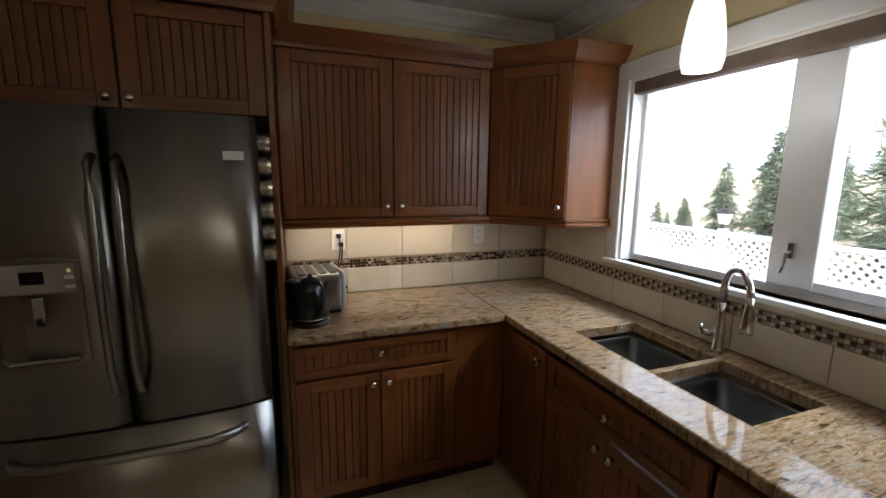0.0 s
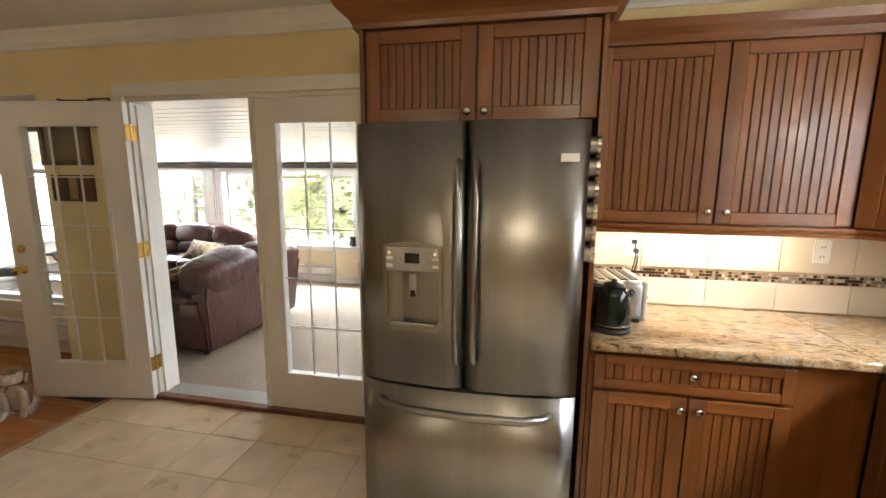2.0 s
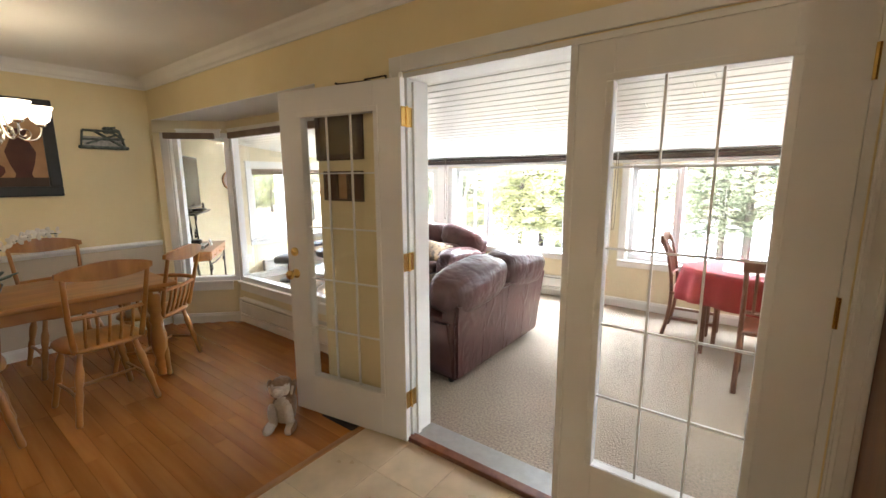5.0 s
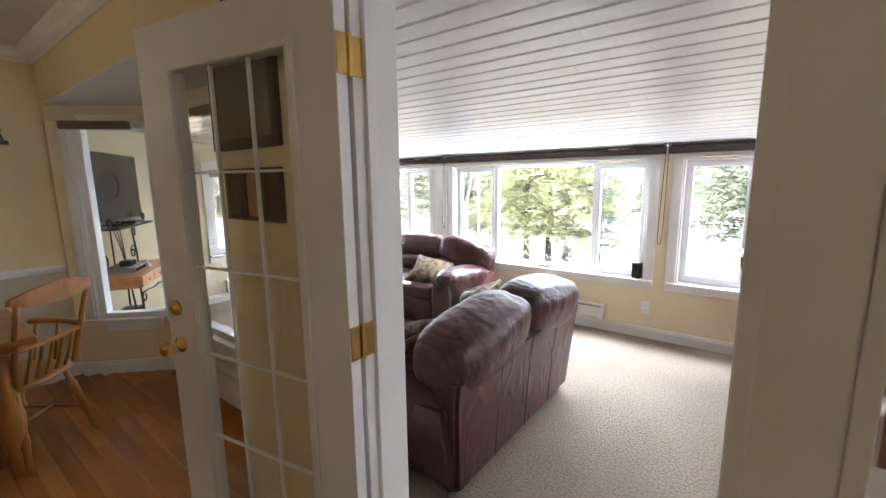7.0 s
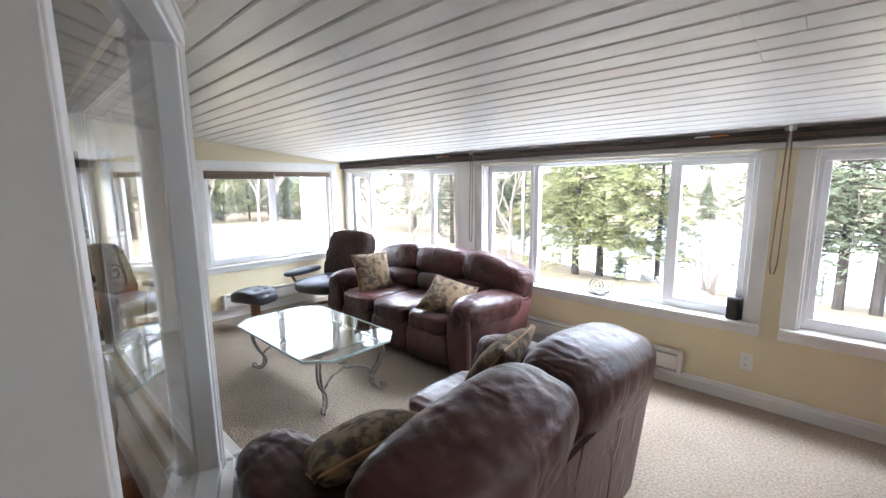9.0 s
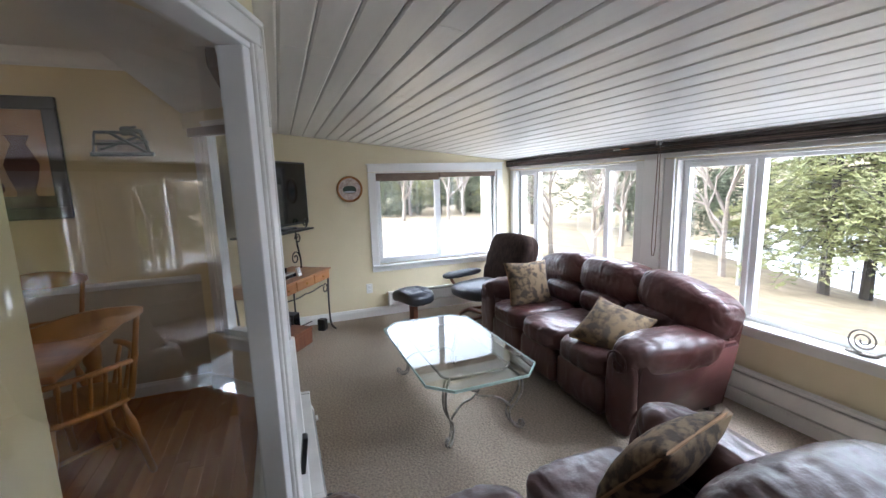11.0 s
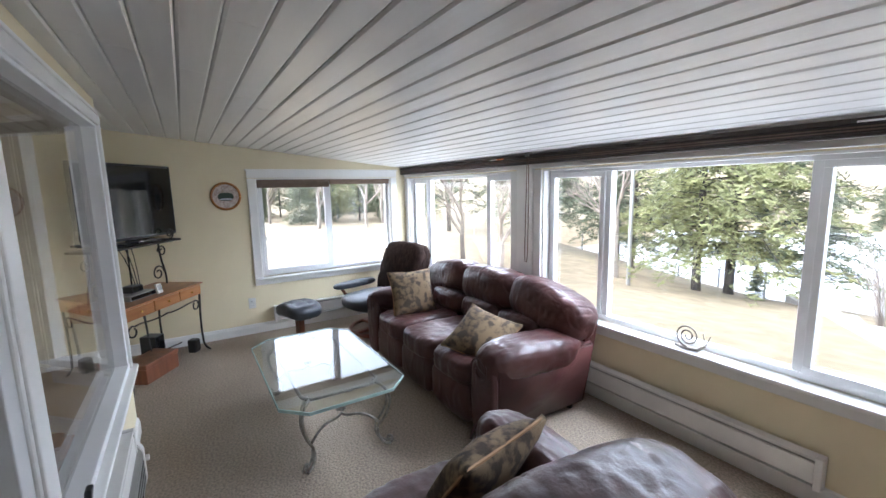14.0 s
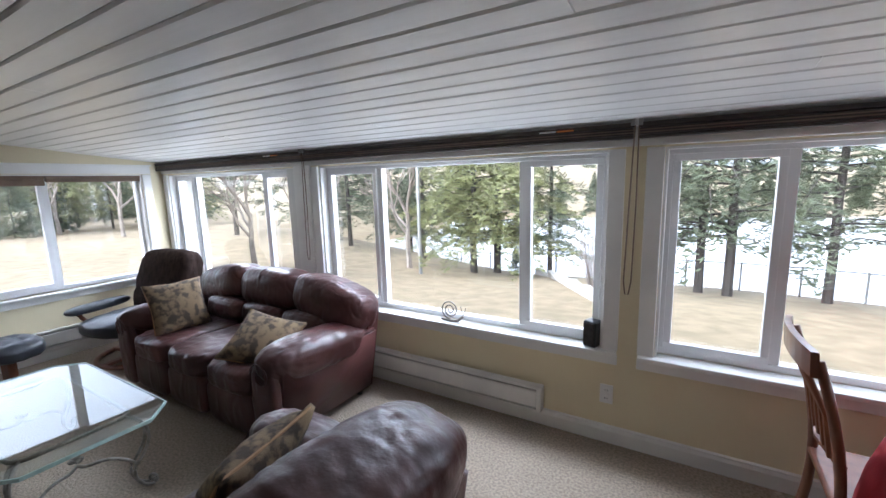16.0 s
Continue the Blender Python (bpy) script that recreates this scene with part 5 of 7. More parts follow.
def painted_vase(u, z, s, prof):
    bm = B()
    L = [bm.verts.new((u - r * s, -0.0155, z + h * s)) for r, h in prof]
    R = [bm.verts.new((u + r * s, -0.0155, z + h * s)) for r, h in prof]
    for i in range(len(prof) - 1):
        bm.faces.new((L[i], R[i], R[i + 1], L[i + 1]))
    r = bmesh.ops.extrude_face_region(bm, geom=bm.faces[:])
    bmesh.ops.translate(bm, vec=(0, 0.0014, 0), verts=[v for v in r["geom"] if isinstance(v, bmesh.types.BMVert)])
    part("painted_vase", bm, M["vase"], pa)


V1 = [(0.06, 0), (0.05, 0.03), (0.08, 0.12), (0.10, 0.22), (0.06, 0.32), (0.04, 0.36), (0.07, 0.42)]
V2 = [(0.08, 0), (0.15, 0.10), (0.17, 0.22), (0.13, 0.36), (0.06, 0.42), (0.08, 0.47)]
V3 = [(0.05, 0), (0.09, 0.05), (0.09, 0.10), (0.04, 0.15), (0.05, 0.17)]
painted_vase(0.40, -0.245, 0.95, V1), painted_vase(0.02, -0.245, 1.1, V2), painted_vase(0.22, -0.245, 0.8, V3), painted_vase(-0.34, -0.245, 1.0, V1)

# pictures on the wall behind the open door
def framed(m, w, h, fr, inner, label):
    o = thing("picture", m, label, "picture", "pictures behind the open door")
    bm = B()
    for a, b, c, d in ((-w / 2, w / 2, -h / 2, -h / 2 + fr), (-w / 2, w / 2, h / 2 - fr, h / 2), (-w / 2, -w / 2 + fr, -h / 2 + fr, h / 2 - fr), (w / 2 - fr, w / 2, -h / 2 + fr, h / 2 - fr)):
        box(bm, a, b, -0.022, -0.001, c, d, 0.003)
    part("frame", bm, M["bed"], o)
    part("print", bx(-w / 2 + fr - 0.002, w / 2 - fr + 0.002, -0.012, -0.003, -h / 2 + fr - 0.002, h / 2 - fr + 0.002), M[inner], o)


framed(pose(-2.50, 3.34, 1.81), 0.42, 0.33, 0.035, "umber", "wide picture in a dark brown wooden frame")
for x_, i_ in ((-2.595, "vase"), (-2.475, "canvas"), (-2.355, "vase")):
    framed(pose(x_, 3.34, 1.49), 0.11, 0.18, 0.014, i_, "small upright picture in a thin dark frame")

# metal wall ornament
wo = thing("wall_ornament", pose(-5.40, 2.95, 1.93, 0, 0, 90), "dark green metal wall ornament of a cottage scene", "ornament")
t = B()
for u0, z0, u1, z1, w in ((-0.15, 0.05, 0.06, 0.05, 0.011), (-0.17, -0.03, 0.14, -0.02, 0.010), (-0.06, 0.045, 0.15, -0.09, 0.012), (-0.15, 0.05, -0.17, -0.09, 0.009), (-0.13, -0.07, 0.10, 0.02, 0.009),
                          (0.06, 0.05, 0.16, -0.02, 0.010), (0.04, 0.09, 0.14, 0.03, 0.009), (0.0, 0.07, 0.10, 0.09, 0.009), (0.12, 0.07, 0.16, -0.09, 0.011)):
    tube(t, [(u0, -0.022, z0), (u1, -0.022, z1)], w, 6)
part("timberwork", t, M["verdigris"], wo)
part("ground_bar", bx(-0.19, 0.19, -0.032, -0.008, -0.115, -0.085, 0.006), M["verdigris"], wo)
rnd = random.Random(9)
t = B()
for i in range(16):
    a_ = rnd.uniform(0, 3.14)
    cushion(t, (0.05 + 0.09 * math.cos(a_) * rnd.random(), -0.02, 0.04 + 0.06 * math.sin(a_) * rnd.random()), (0.05, 0.02, 0.035), 2.2, 3)
part("foliage", t, M["verdigris"], wo)
part("hillside", bx(-0.15, 0.15, -0.012, -0.002, -0.10, 0.0, 0.004), M["pewter"], wo)

# plush dog at the open door
t = B()
cushion(t, (0, 0, 0.10), (0.13, 0.14, 0.20), 2.3, 7, 0.008, 9)
cushion(t, (0.0, -0.03, 0.245), (0.11, 0.12, 0.11), 2.2, 7, 0.005, 9)
cushion(t, (0, -0.095, 0.235), (0.06, 0.07, 0.05), 2.2, 5)
for s in (-1, 1):
    cushion(t, (0, 0, 0), (0.03, 0.06, 0.11), 2.2, 4, m=pose(s * 0.062, -0.02, 0.225, 0, s * 12, 0))
    cushion(t, (0, 0, 0), (0.05, 0.055, 0.17), 2.3, 4, m=pose(s * 0.045, -0.075, 0.085, 12, 0, 0))
    cushion(t, (s * 0.06, -0.10, 0.025), (0.06, 0.13, 0.05), 2.3, 4)
dog = obj("plush_dog", t, M["plush"], None, True)
dog.matrix_basis = pose(-2.73, 2.99, 0.0, 0, 0, 40) @ Matrix.Scale(1.08, 4)
dog.data.materials.append(M["plushw"])
for pg in dog.data.polygons:
    pg.material_index = int(pg.center.y < -0.045 and abs(pg.center.x) < 0.075 and pg.center.z < 0.27)
tagged(dog, "brown sitting plush dog on the floor by the open door", "toy")
hx = thing("floor_vent", pose(-2.45, 3.22, 0.0), "dark metal floor vent in the wood floor", "vent")
part("grille", bx(-0.15, 0.15, -0.05, 0.05, 0.0, 0.006, 0.002), M["iron"], hx)


# ---- heaters ----
def heater(m, L, z0, z1, d, label):
    h = thing("baseboard_heater", m, label, "heater")
    part("back", bx(0, L, -0.012, 0.0, z0, z1, 0.002), M["heater"], h)
    part("cover", bx(0.03, L - 0.03, -d, -d + 0.012, z0 + 0.025, z1 - 0.03, 0.004), M["heater"], h)
    part("top", bx(0.03, L - 0.03, -d, -0.012, z1 - 0.016, z1, 0.004), M["heater"], h)
    part("bottom", bx(0.03, L - 0.03, -d, -0.012, z0, z0 + 0.012, 0.003), M["heater"], h)
    part("core", bx(0.03, L - 0.03, -d + 0.015, -0.013, z0 + 0.02, z1 - 0.02), M["grey"], h)
    part("end_cap", bx(0, 0.03, -d - 0.002, -0.0, z0 - 0.002, z1 + 0.002, 0.004), M["heater"], h)
    part("end_cap", bx(L - 0.03, L, -d - 0.002, -0.0, z0 - 0.002, z1 + 0.002, 0.004), M["heater"], h)
    return h


heater(pose(-4.30, 6.78, 0), 2.08, 0.115, 0.275, 0.06, "long white baseboard heater under the windows")
heater(pose(-6.55, 5.08, 0, 0, 0, 90), 1.25, 0.115, 0.28, 0.06, "white baseboard heater on the end wall")
heater(pose(-3.16, 3.935, 0, 0, 0, 180), 0.86, 0.17, 0.45, 0.085, "white panel heater below the bay window")
heater(pose(-4.72, 3.81, 0, 0, 0, 0), 1.5, 0.12, 0.30, 0.065, "white baseboard heater below the bay window")


# ---- sunroom blinds ----
for a, b in ((-6.52, -4.20), (-4.18, -1.76), (-1.74, 0.70)):
    bl = thing("pleated_blind", pose(a, 6.765, 0), "dark brown pleated blind raised to its rail", "blind", "blinds over the long window wall")
    L = b - a
    zt = slope(6.765) - 0.004
    part("head_rail", bx(0, L, -0.055, 0.0, zt - 0.028, zt - 0.004, 0.004), M["darkblind"], bl)
    for k in range(5):
        part("pleat", bx(0.004, L - 0.004, -0.052 + 0.003 * (k % 2), -0.004, zt - 0.032 - 0.0065 * (k + 1), zt - 0.032 - 0.0065 * k, 0.001, 1), M["blind"] if k % 2 else M["darkblind"], bl)
    part("bottom_rail", bx(0.002, L - 0.002, -0.052, -0.003, zt - 0.082, zt - 0.066, 0.004), M["darkblind"], bl)
    for u, c in ((L * 0.80, "white"), (L * 0.84, "oakt")):
        part("warning_tag", bx(u, u + 0.09, -0.0575, -0.055, zt - 0.024, zt - 0.016), M["white"] if c == "white" else M["orange"], bl)
for x in (-4.19, -1.75):
    bk = thing("blind_cord", pose(x, 6.72, 0), "beaded blind chain hanging from a pale bracket", "blind cord")
    part("bracket", box(box(B(), -0.028, -0.008, -0.012, 0.03, 1.795, 1.835, 0.003), 0.008, 0.028, -0.012, 0.03, 1.795, 1.835, 0.003), M["grey"], bk)
    pts = [(-0.008, 0, 1.80), (-0.02, 0, 1.4), (-0.03, 0, 1.0), (-0.022, 0, 0.93), (-0.005, 0, 0.93), (0.006, 0, 1.0), (0.012, 0, 1.4), (0.01, 0, 1.80)]
    part("chain", tube(B(), pts, 0.004, 5), M["blind"], bk)
wb = thing("pleated_blind", pose(-6.55, 5.0, 0, 0, 0, 90), "brown pleated blind raised over the end window", "blind")
part("head_rail", bx(0.01, 0.80, -0.0, 0.06, 1.655, 1.69, 0.004), M["blind"], wb)
part("raised_fabric", bx(0.012, 0.80, 0.004, 0.055, 1.60, 1.655, 0.006), M["blind"], wb)
part("head_rail", bx(0.81, 1.57, -0.0, 0.06, 1.665, 1.69, 0.004), M["blind"], wb)
part("raised_fabric", bx(0.812, 1.568, 0.004, 0.055, 1.63, 1.665, 0.006), M["blind"], wb)
for i, (a, b) in enumerate(zip(BI[:2], BI[1:3])):
    mm, L = oriented(a, b)
    o = thing("pleated_blind", mm, "brown pleated blind raised over the bay window", "blind")
    part("raised_fabric", bx(0.11, L - 0.11, -0.05, -0.005, BH - 0.065, BH - 0.005, 0.006), M["blind"], o)

# panel heater on the bay's wall below the sill
ph = thing("panel_heater", pose(-4.08, 3.932, 0), "grey panel heater with white end caps under the bay window", "heater")


def heater_block(x0, x1, grow):
    bm = B()
    prof = [(0.0, 0.10), (0.085, 0.10), (0.105, 0.14), (0.105, 0.30), (0.055, 0.40), (0.0, 0.40)]
    c = (0.05, 0.25)
    ring = [[bm.verts.new((x, c[0] + (y - c[0]) * (grow if y > 0 else 1), c[1] + (z - c[1]) * grow)) for y, z in prof] for x in (x0, x1)]
    for k in range(6):
        bm.faces.new((ring[0][k], ring[0][(k + 1) % 6], ring[1][(k + 1) % 6], ring[1][k]))
    bm.faces.new(ring[0]), bm.faces.new(ring[1])
    bmesh.ops.bevel(bm, geom=bm.edges[:], offset=0.005, segments=2, affect="EDGES")
    return bm


part("body", heater_block(0.03, 0.95, 1.0), M["dgrey"], ph)
part("end_cap", heater_block(-0.02, 0.031, 1.04), M["heater"], ph, "white plastic end cap")
part("end_cap", heater_block(0.949, 1.0, 1.04), M["heater"], ph, "white plastic end cap")
for i in range(3):
    part("grille_bar", bx(0.05, 0.93, 0.104, 0.108, 0.17 + 0.04 * i, 0.185 + 0.04 * i, 0.001), M["black"], ph)
part("knob", lathe(B(), [(0.016, 0), (0.014, 0.014)], 14, pose(0.005, 0.112, 0.25, -90)), M["heater"], ph)
rm = thing("remote_control", pose(-3.32, 3.952, BS + 0.014, -8, 0, 0), "black remote control leaning on the bay window's sill", "remote")
part("case", bx(-0.022, 0.022, -0.01, 0.01, 0.0, 0.15, 0.005), M["black"], rm)


# ---- sofas ----
def sofa(name, m, width, seats, label):
    """Local: the back is to +y, the seat faces -y, x along; the foot of the front is at y = 0."""
    s = thing(name, m, label, "sofa")
    D, AW = 0.90, 0.27
    t = B()
    hw = width / 2
    # shell: flared skirt
    v = []
    for x, z in ((hw - 0.14, 0.045), (hw - 0.13, 0.30)):
        v += [t.verts.new(p) for p in ((-x, 0.05, z), (x, 0.05, z), (x, D - 0.06, z), (-x, D - 0.06, z))]
    for k in range(4):
        t.faces.new((v[k], v[(k + 1) % 4], v[4 + (k + 1) % 4], v[4 + k]))
    t.faces.new(v[:4]), t.faces.new(v[4:])
    bmesh.ops.bevel(t, geom=t.edges[:], offset=0.02, segments=3, affect="EDGES")
    part("base", t, M["leather"], s, smooth=True)
    t = B()
    v = []
    for x, ya, yb, z in ((hw - 0.10, D - 0.16, D - 0.01, 0.04), (hw - 0.045, D - 0.12, D + 0.025, 0.50), (hw - 0.035, D - 0.10, D + 0.045, 0.655)):
        v += [t.verts.new(p) for p in ((-x, ya, z), (x, ya, z), (x, yb, z), (-x, yb, z))]
    for r in (0, 4):
        for k in range(4):
            t.faces.new((v[r + k], v[r + (k + 1) % 4], v[r + 4 + (k + 1) % 4], v[r + 4 + k]))
    t.faces.new(v[:4]), t.faces.new(v[8:])
    bmesh.ops.bevel(t, geom=t.edges[:], offset=0.02, segments=2, affect="EDGES")
    part("back_panel", t, M["leather"], s, "tall stitched leather back")
    nseam = seats * 2
    for i in range(1, nseam):
        u = -hw + 0.1 + (width - 0.2) * i / nseam
        part("seam", tube(B(), [(u, D - 0.008, 0.06), (u, D + 0.022, 0.50), (u, D + 0.045, 0.64)], 0.004, 5), M["leather"], s)
    for sx in (-1, 1):
        # flared outer side of the arm
        t = B()
        v = []
        for xo, xi, z in ((hw - 0.10, hw - 0.24, 0.045), (hw - 0.045, hw - 0.24, 0.28), (hw - 0.008, hw - 0.22, 0.52)):
            v += [t.verts.new((sx * x, y, z)) for x, y in ((xo, 0.045), (xo, D - 0.03), (xi, D - 0.03), (xi, 0.045))]
        for r in (0, 4):
            for k in range(4):
                t.faces.new((v[r + k], v[r + (k + 1) % 4], v[r + 4 + (k + 1) % 4], v[r + 4 + k]))
        t.faces.new(v[:4]), t.faces.new(v[8:])
        bmesh.ops.bevel(t, geom=t.edges[:], offset=0.02, segments=3, affect="EDGES")
        part("arm_side", t, M["leather"], s, smooth=True)
        t = cushion(B(), (0, 0, 0), (AW + 0.01, D - 0.08, 0.23), 3.0, 34, 0.005, 5, crease=0.004, m=pose(sx * (hw - AW / 2 + 0.005), 0.40, 0.51, -4, sx * 9, 0))
        part("arm_pad", t, M["leather"], s, "padded rolled leather arm", smooth=True)
        t = cushion(B(), (0, 0, 0), (AW - 0.05, 0.07, 0.50), 3.6, 8, 0.004, 5, m=pose(sx * (hw - AW / 2 - 0.005), 0.03, 0.29))
        part("arm_front", t, M["leather"], s, smooth=True)
        t = tube(B(), spiral((sx * (hw - AW / 2), -0.008, 0.49), 0.085, 0.03, math.pi * (0.5 + 0.5 * sx), -sx * 1.1, (1, 0, 0), (0, 0, 1), 18) , 0.006, 5)
        part("piping", t, M["leather"], s)
    inner = width - 2 * AW + 0.03
    w = inner / seats
    for i in range(seats):
        u = -inner / 2 + w * (i + 0.5)
        part("seat_cushion", cushion(B(), (u, 0.31, 0.385), (w - 0.006, 0.66, 0.19), 4.5, 32, 0.006, 5, sag=0.014, crease=0.004), M["leather"], s, smooth=True)
        part("footrest_front", cushion(B(), (u, 0.035, 0.20), (w - 0.012, 0.08, 0.27), 5, 8, 0.004, 5), M["leather"], s, smooth=True)
        part("lumbar_cushion", cushion(B(), (0, 0, 0), (w - 0.004, 0.20, 0.20), 3.0, 26, 0.005, 6, crease=0.005, m=pose(u, 0.66, 0.53, -12, 0, 0)), M["leather"], s, smooth=True)
    hi = (width - 0.06) / seats
    for i in range(seats):
        u = -(width - 0.06) / 2 + hi * (i + 0.5)
        edge = (i == 0) - (i == seats - 1)
        part("back_cushion", cushion(B(), (0, 0, 0), (hi + 0.05, 0.36, 0.33), 3.2, 42, 0.005, 3.0, crease=0.0048, m=pose(u, 0.80, 0.722 - 0.03 * abs(edge) * (seats > 2), -10, -edge * (12 if seats > 2 else 6), 0)), M["leather"], s, "overstuffed creased leather back cushion", smooth=True)
    for sx in (-1, 1):
        for yy in (0.10, D - 0.10):
            part("foot", lathe(B(), [(0.022, 0), (0.03, 0.05)], 10, pose(sx * (hw - 0.16), yy, 0)), M["black"], s)
    return s


sofa("sofa", pose(-4.36, 5.72, 0, 0, 0, 0), 1.97, 3, "burgundy leather three-seat reclining sofa below the windows")
sofa("loveseat", pose(-2.99, 4.70, 0, 0, 0, -90), 1.60, 2, "burgundy leather two-seat sofa with its back to the room")


def pillow(m, label):
    o = thing("throw_pillow", m, label, "pillow", "tapestry throw pillows")
    t = B()
    bmesh.ops.create_cube(t, size=2.0)
    bmesh.ops.subdivide_edges(t, edges=t.edges[:], cuts=9, use_grid_fill=True)
    for v in t.verts:
        x, y, z = v.co
        e = max(0.0, (1 - x * x) * (1 - y * y))
        k = 1 - 0.10 * (1 - abs(y) ** 2) * abs(x) ** 3
        k2 = 1 - 0.10 * (1 - abs(x) ** 2) * abs(y) ** 3
        v.co = Vector((x * 0.205 * k, y * 0.205 * k2, z * (0.012 + 0.075 * e ** 0.5) + 0.006 * noise.noise(v.co * 2.5)))
    part("cover", t, M["cloth"], o, smooth=True)
    part("piping", tube(B(), [(0.2 * x, 0.2 * y, 0) for x, y in ((-1, -1), (0, -0.9), (1, -1), (0.9, 0), (1, 1), (0, 0.9), (-1, 1), (-0.9, 0), (-1, -1))], 0.006, 5), M["canvas"], o)
    return o


pillow(pose(-4.90, 6.0, 0.635, 68, 0, 84), "floral tapestry pillow propped on the sofa")
pillow(pose(-3.84, 5.98, 0.555, 32, 14, 24), "floral tapestry pillow lying against the sofa's arm")
pillow(pose(-2.69, 5.10, 0.60, 54, 0, -78), "floral tapestry pillow on the loveseat")
pillow(pose(-2.61, 4.20, 0.635, 30, 6, -100), "floral tapestry pillow lying on the loveseat")

# ---- recliner and footstool ----
rc = thing("recliner", pose(-5.90, 6.10, 0, 0, 0, 14) @ Matrix.Diagonal((1.14, 1.14, 1.0, 1)), "dark leather swivel recliner draped with a brown throw", "armchair")
part("base_ring", tube(B(), [(0.30 * math.cos(a), 0.30 * math.sin(a), 0.02) for a in (i * math.pi / 12 for i in range(25))], 0.02, 8), M["dkwood"], rc, smooth=True)
part("post", lathe(B(), [(0.05, 0.02), (0.035, 0.06), (0.035, 0.26)], 14), M["dkwood"], rc)
part("post_foot", box(box(B(), -0.30, 0.30, -0.03, 0.03, 0.015, 0.045, 0.008), -0.03, 0.03, -0.30, 0.30, 0.0155, 0.0445, 0.008), M["dkwood"], rc)
part("seat", cushion(B(), (0, -0.05, 0.35), (0.54, 0.60, 0.17), 3.2, 8, 0.008, 6), M["navy"], rc, smooth=True)
part("back", cushion(B(), (0, 0, 0), (0.54, 0.18, 0.62), 3.0, 9, 0.012, 6, m=pose(0, 0.31, 0.60, -18, 0, 0)), M["navy"], rc, smooth=True)
for sx in (-1, 1):
    part("armrest", cushion(B(), (sx * 0.34, -0.05, 0.47), (0.12, 0.50, 0.08), 3, 6), M["navy"], rc, smooth=True)
    part("arm_support", tube(B(), bez((sx * 0.33, -0.22, 0.45), (sx * 0.36, -0.1, 0.20), (sx * 0.30, 0.1, 0.25), (sx * 0.30, 0.25, 0.38)), 0.016, 8), M["dkwood"], rc, smooth=True)
th = thing("throw_blanket", pose(-5.90, 6.10, 0, 0, 0, 14) @ Matrix.Diagonal((1.14, 1.14, 1.0, 1)), "dark brown woven throw over the recliner's back", "blanket")
part("cloth", cushion(B(), (0, 0, 0), (0.57, 0.235, 0.66), 4.5, 12, 0.012, 9, m=pose(0, 0.315, 0.615, -18, 0, 0)), M["throw"], th, smooth=True)
ot = thing("footstool", pose(-6.05, 5.25, 0, 0, 0, 20) @ Matrix.Diagonal((0.88, 0.88, 1, 1)), "dark grey-blue leather footstool on a wooden pedestal", "footstool")
part("base", lathe(B(), [(0.20, 0), (0.20, 0.018), (0.18, 0.028)], 24), M["black"], ot, smooth=True)
part("post", bx(-0.05, 0.05, -0.035, 0.035, 0.028, 0.285, 0.01), M["dkwood"], ot)
t = cushion(B(), (0, 0, 0.345), (0.52, 0.42, 0.15), 3.4, 12, 0.006, 6)
for v in t.verts:
    if v.co.z > 0.345:
        for bxx in (-0.11, 0.0, 0.11):
            for byy in (-0.08, 0.08):
                v.co.z -= 0.03 * math.exp(-((v.co.x - bxx) ** 2 + (v.co.y - byy) ** 2) / 0.0012)
    v.co.z -= 0.5 * v.co.x ** 2
part("cushion", t, M["navy"], ot, "button-tufted dark leather cushion", smooth=True)

# ---- coffee table ----
ct = thing("coffee_table", pose(-4.39, 5.02, 0), "glass-topped coffee table on scrolled iron legs", "table")
bm = B()
hx_, hy_, k_ = 0.645, 0.37, 0.13
oc = [(-hx_ + k_, -hy_), (hx_ - k_, -hy_), (hx_, -hy_ + k_), (hx_, hy_ - k_), (hx_ - k_, hy_), (-hx_ + k_, hy_), (-hx_, hy_ - k_), (-hx_, -hy_ + k_)]
lo = [bm.verts.new((x * (1 - 0.005 / hx_), y * (1 - 0.005 / hy_), 0.400)) for x, y in oc]
hi_ = [bm.verts.new((x * (1 - 0.005 / hx_), y * (1 - 0.005 / hy_), 0.410)) for x, y in oc]
for a, b in ((lo, hi_),):
    for i in range(8):
        bm.faces.new((a[i], a[(i + 1) % 8], b[(i + 1) % 8], b[i]))
bm.faces.new(lo), bm.faces.new(hi_)
rim = B()
ro = [rim.verts.new((x * 1.004, y * 1.004, z)) for z in (0.396, 0.413) for x, y in oc]
ri = [rim.verts.new((x * (1 - 0.004 / hx_), y * (1 - 0.004 / hy_), z)) for z in (0.396, 0.413) for x, y in oc]
for i in range(8):
    j = (i + 1) % 8
    rim.faces.new((ro[i], ro[j], ro[8 + j], ro[8 + i])), rim.faces.new((ri[i], ri[j], ri[8 + j], ri[8 + i]))
    rim.faces.new((ro[i], ro[j], ri[j], ri[i])), rim.faces.new((ro[8 + i], ro[8 + j], ri[8 + j], ri[8 + i]))
part("glass_edge", rim, M["gedge"], ct, "pale green polished glass edge")
part("glass_top", bm, M["tglass"], ct, "bevelled clear glass top with cut corners")
rr = []
for cx, cy, a0 in ((0.40, 0.16, 0), (-0.40, 0.16, 90), (-0.40, -0.16, 180), (0.40, -0.16, 270)):
    for i in range(5):
        a = radians(a0 + 22.5 * i)
        rr.append((cx + 0.07 * math.cos(a), cy + 0.07 * math.sin(a), 0.386))
part("ring_frame", tube(B(), rr + rr[:1], 0.010, 8), M["pewter"], ct, smooth=True)
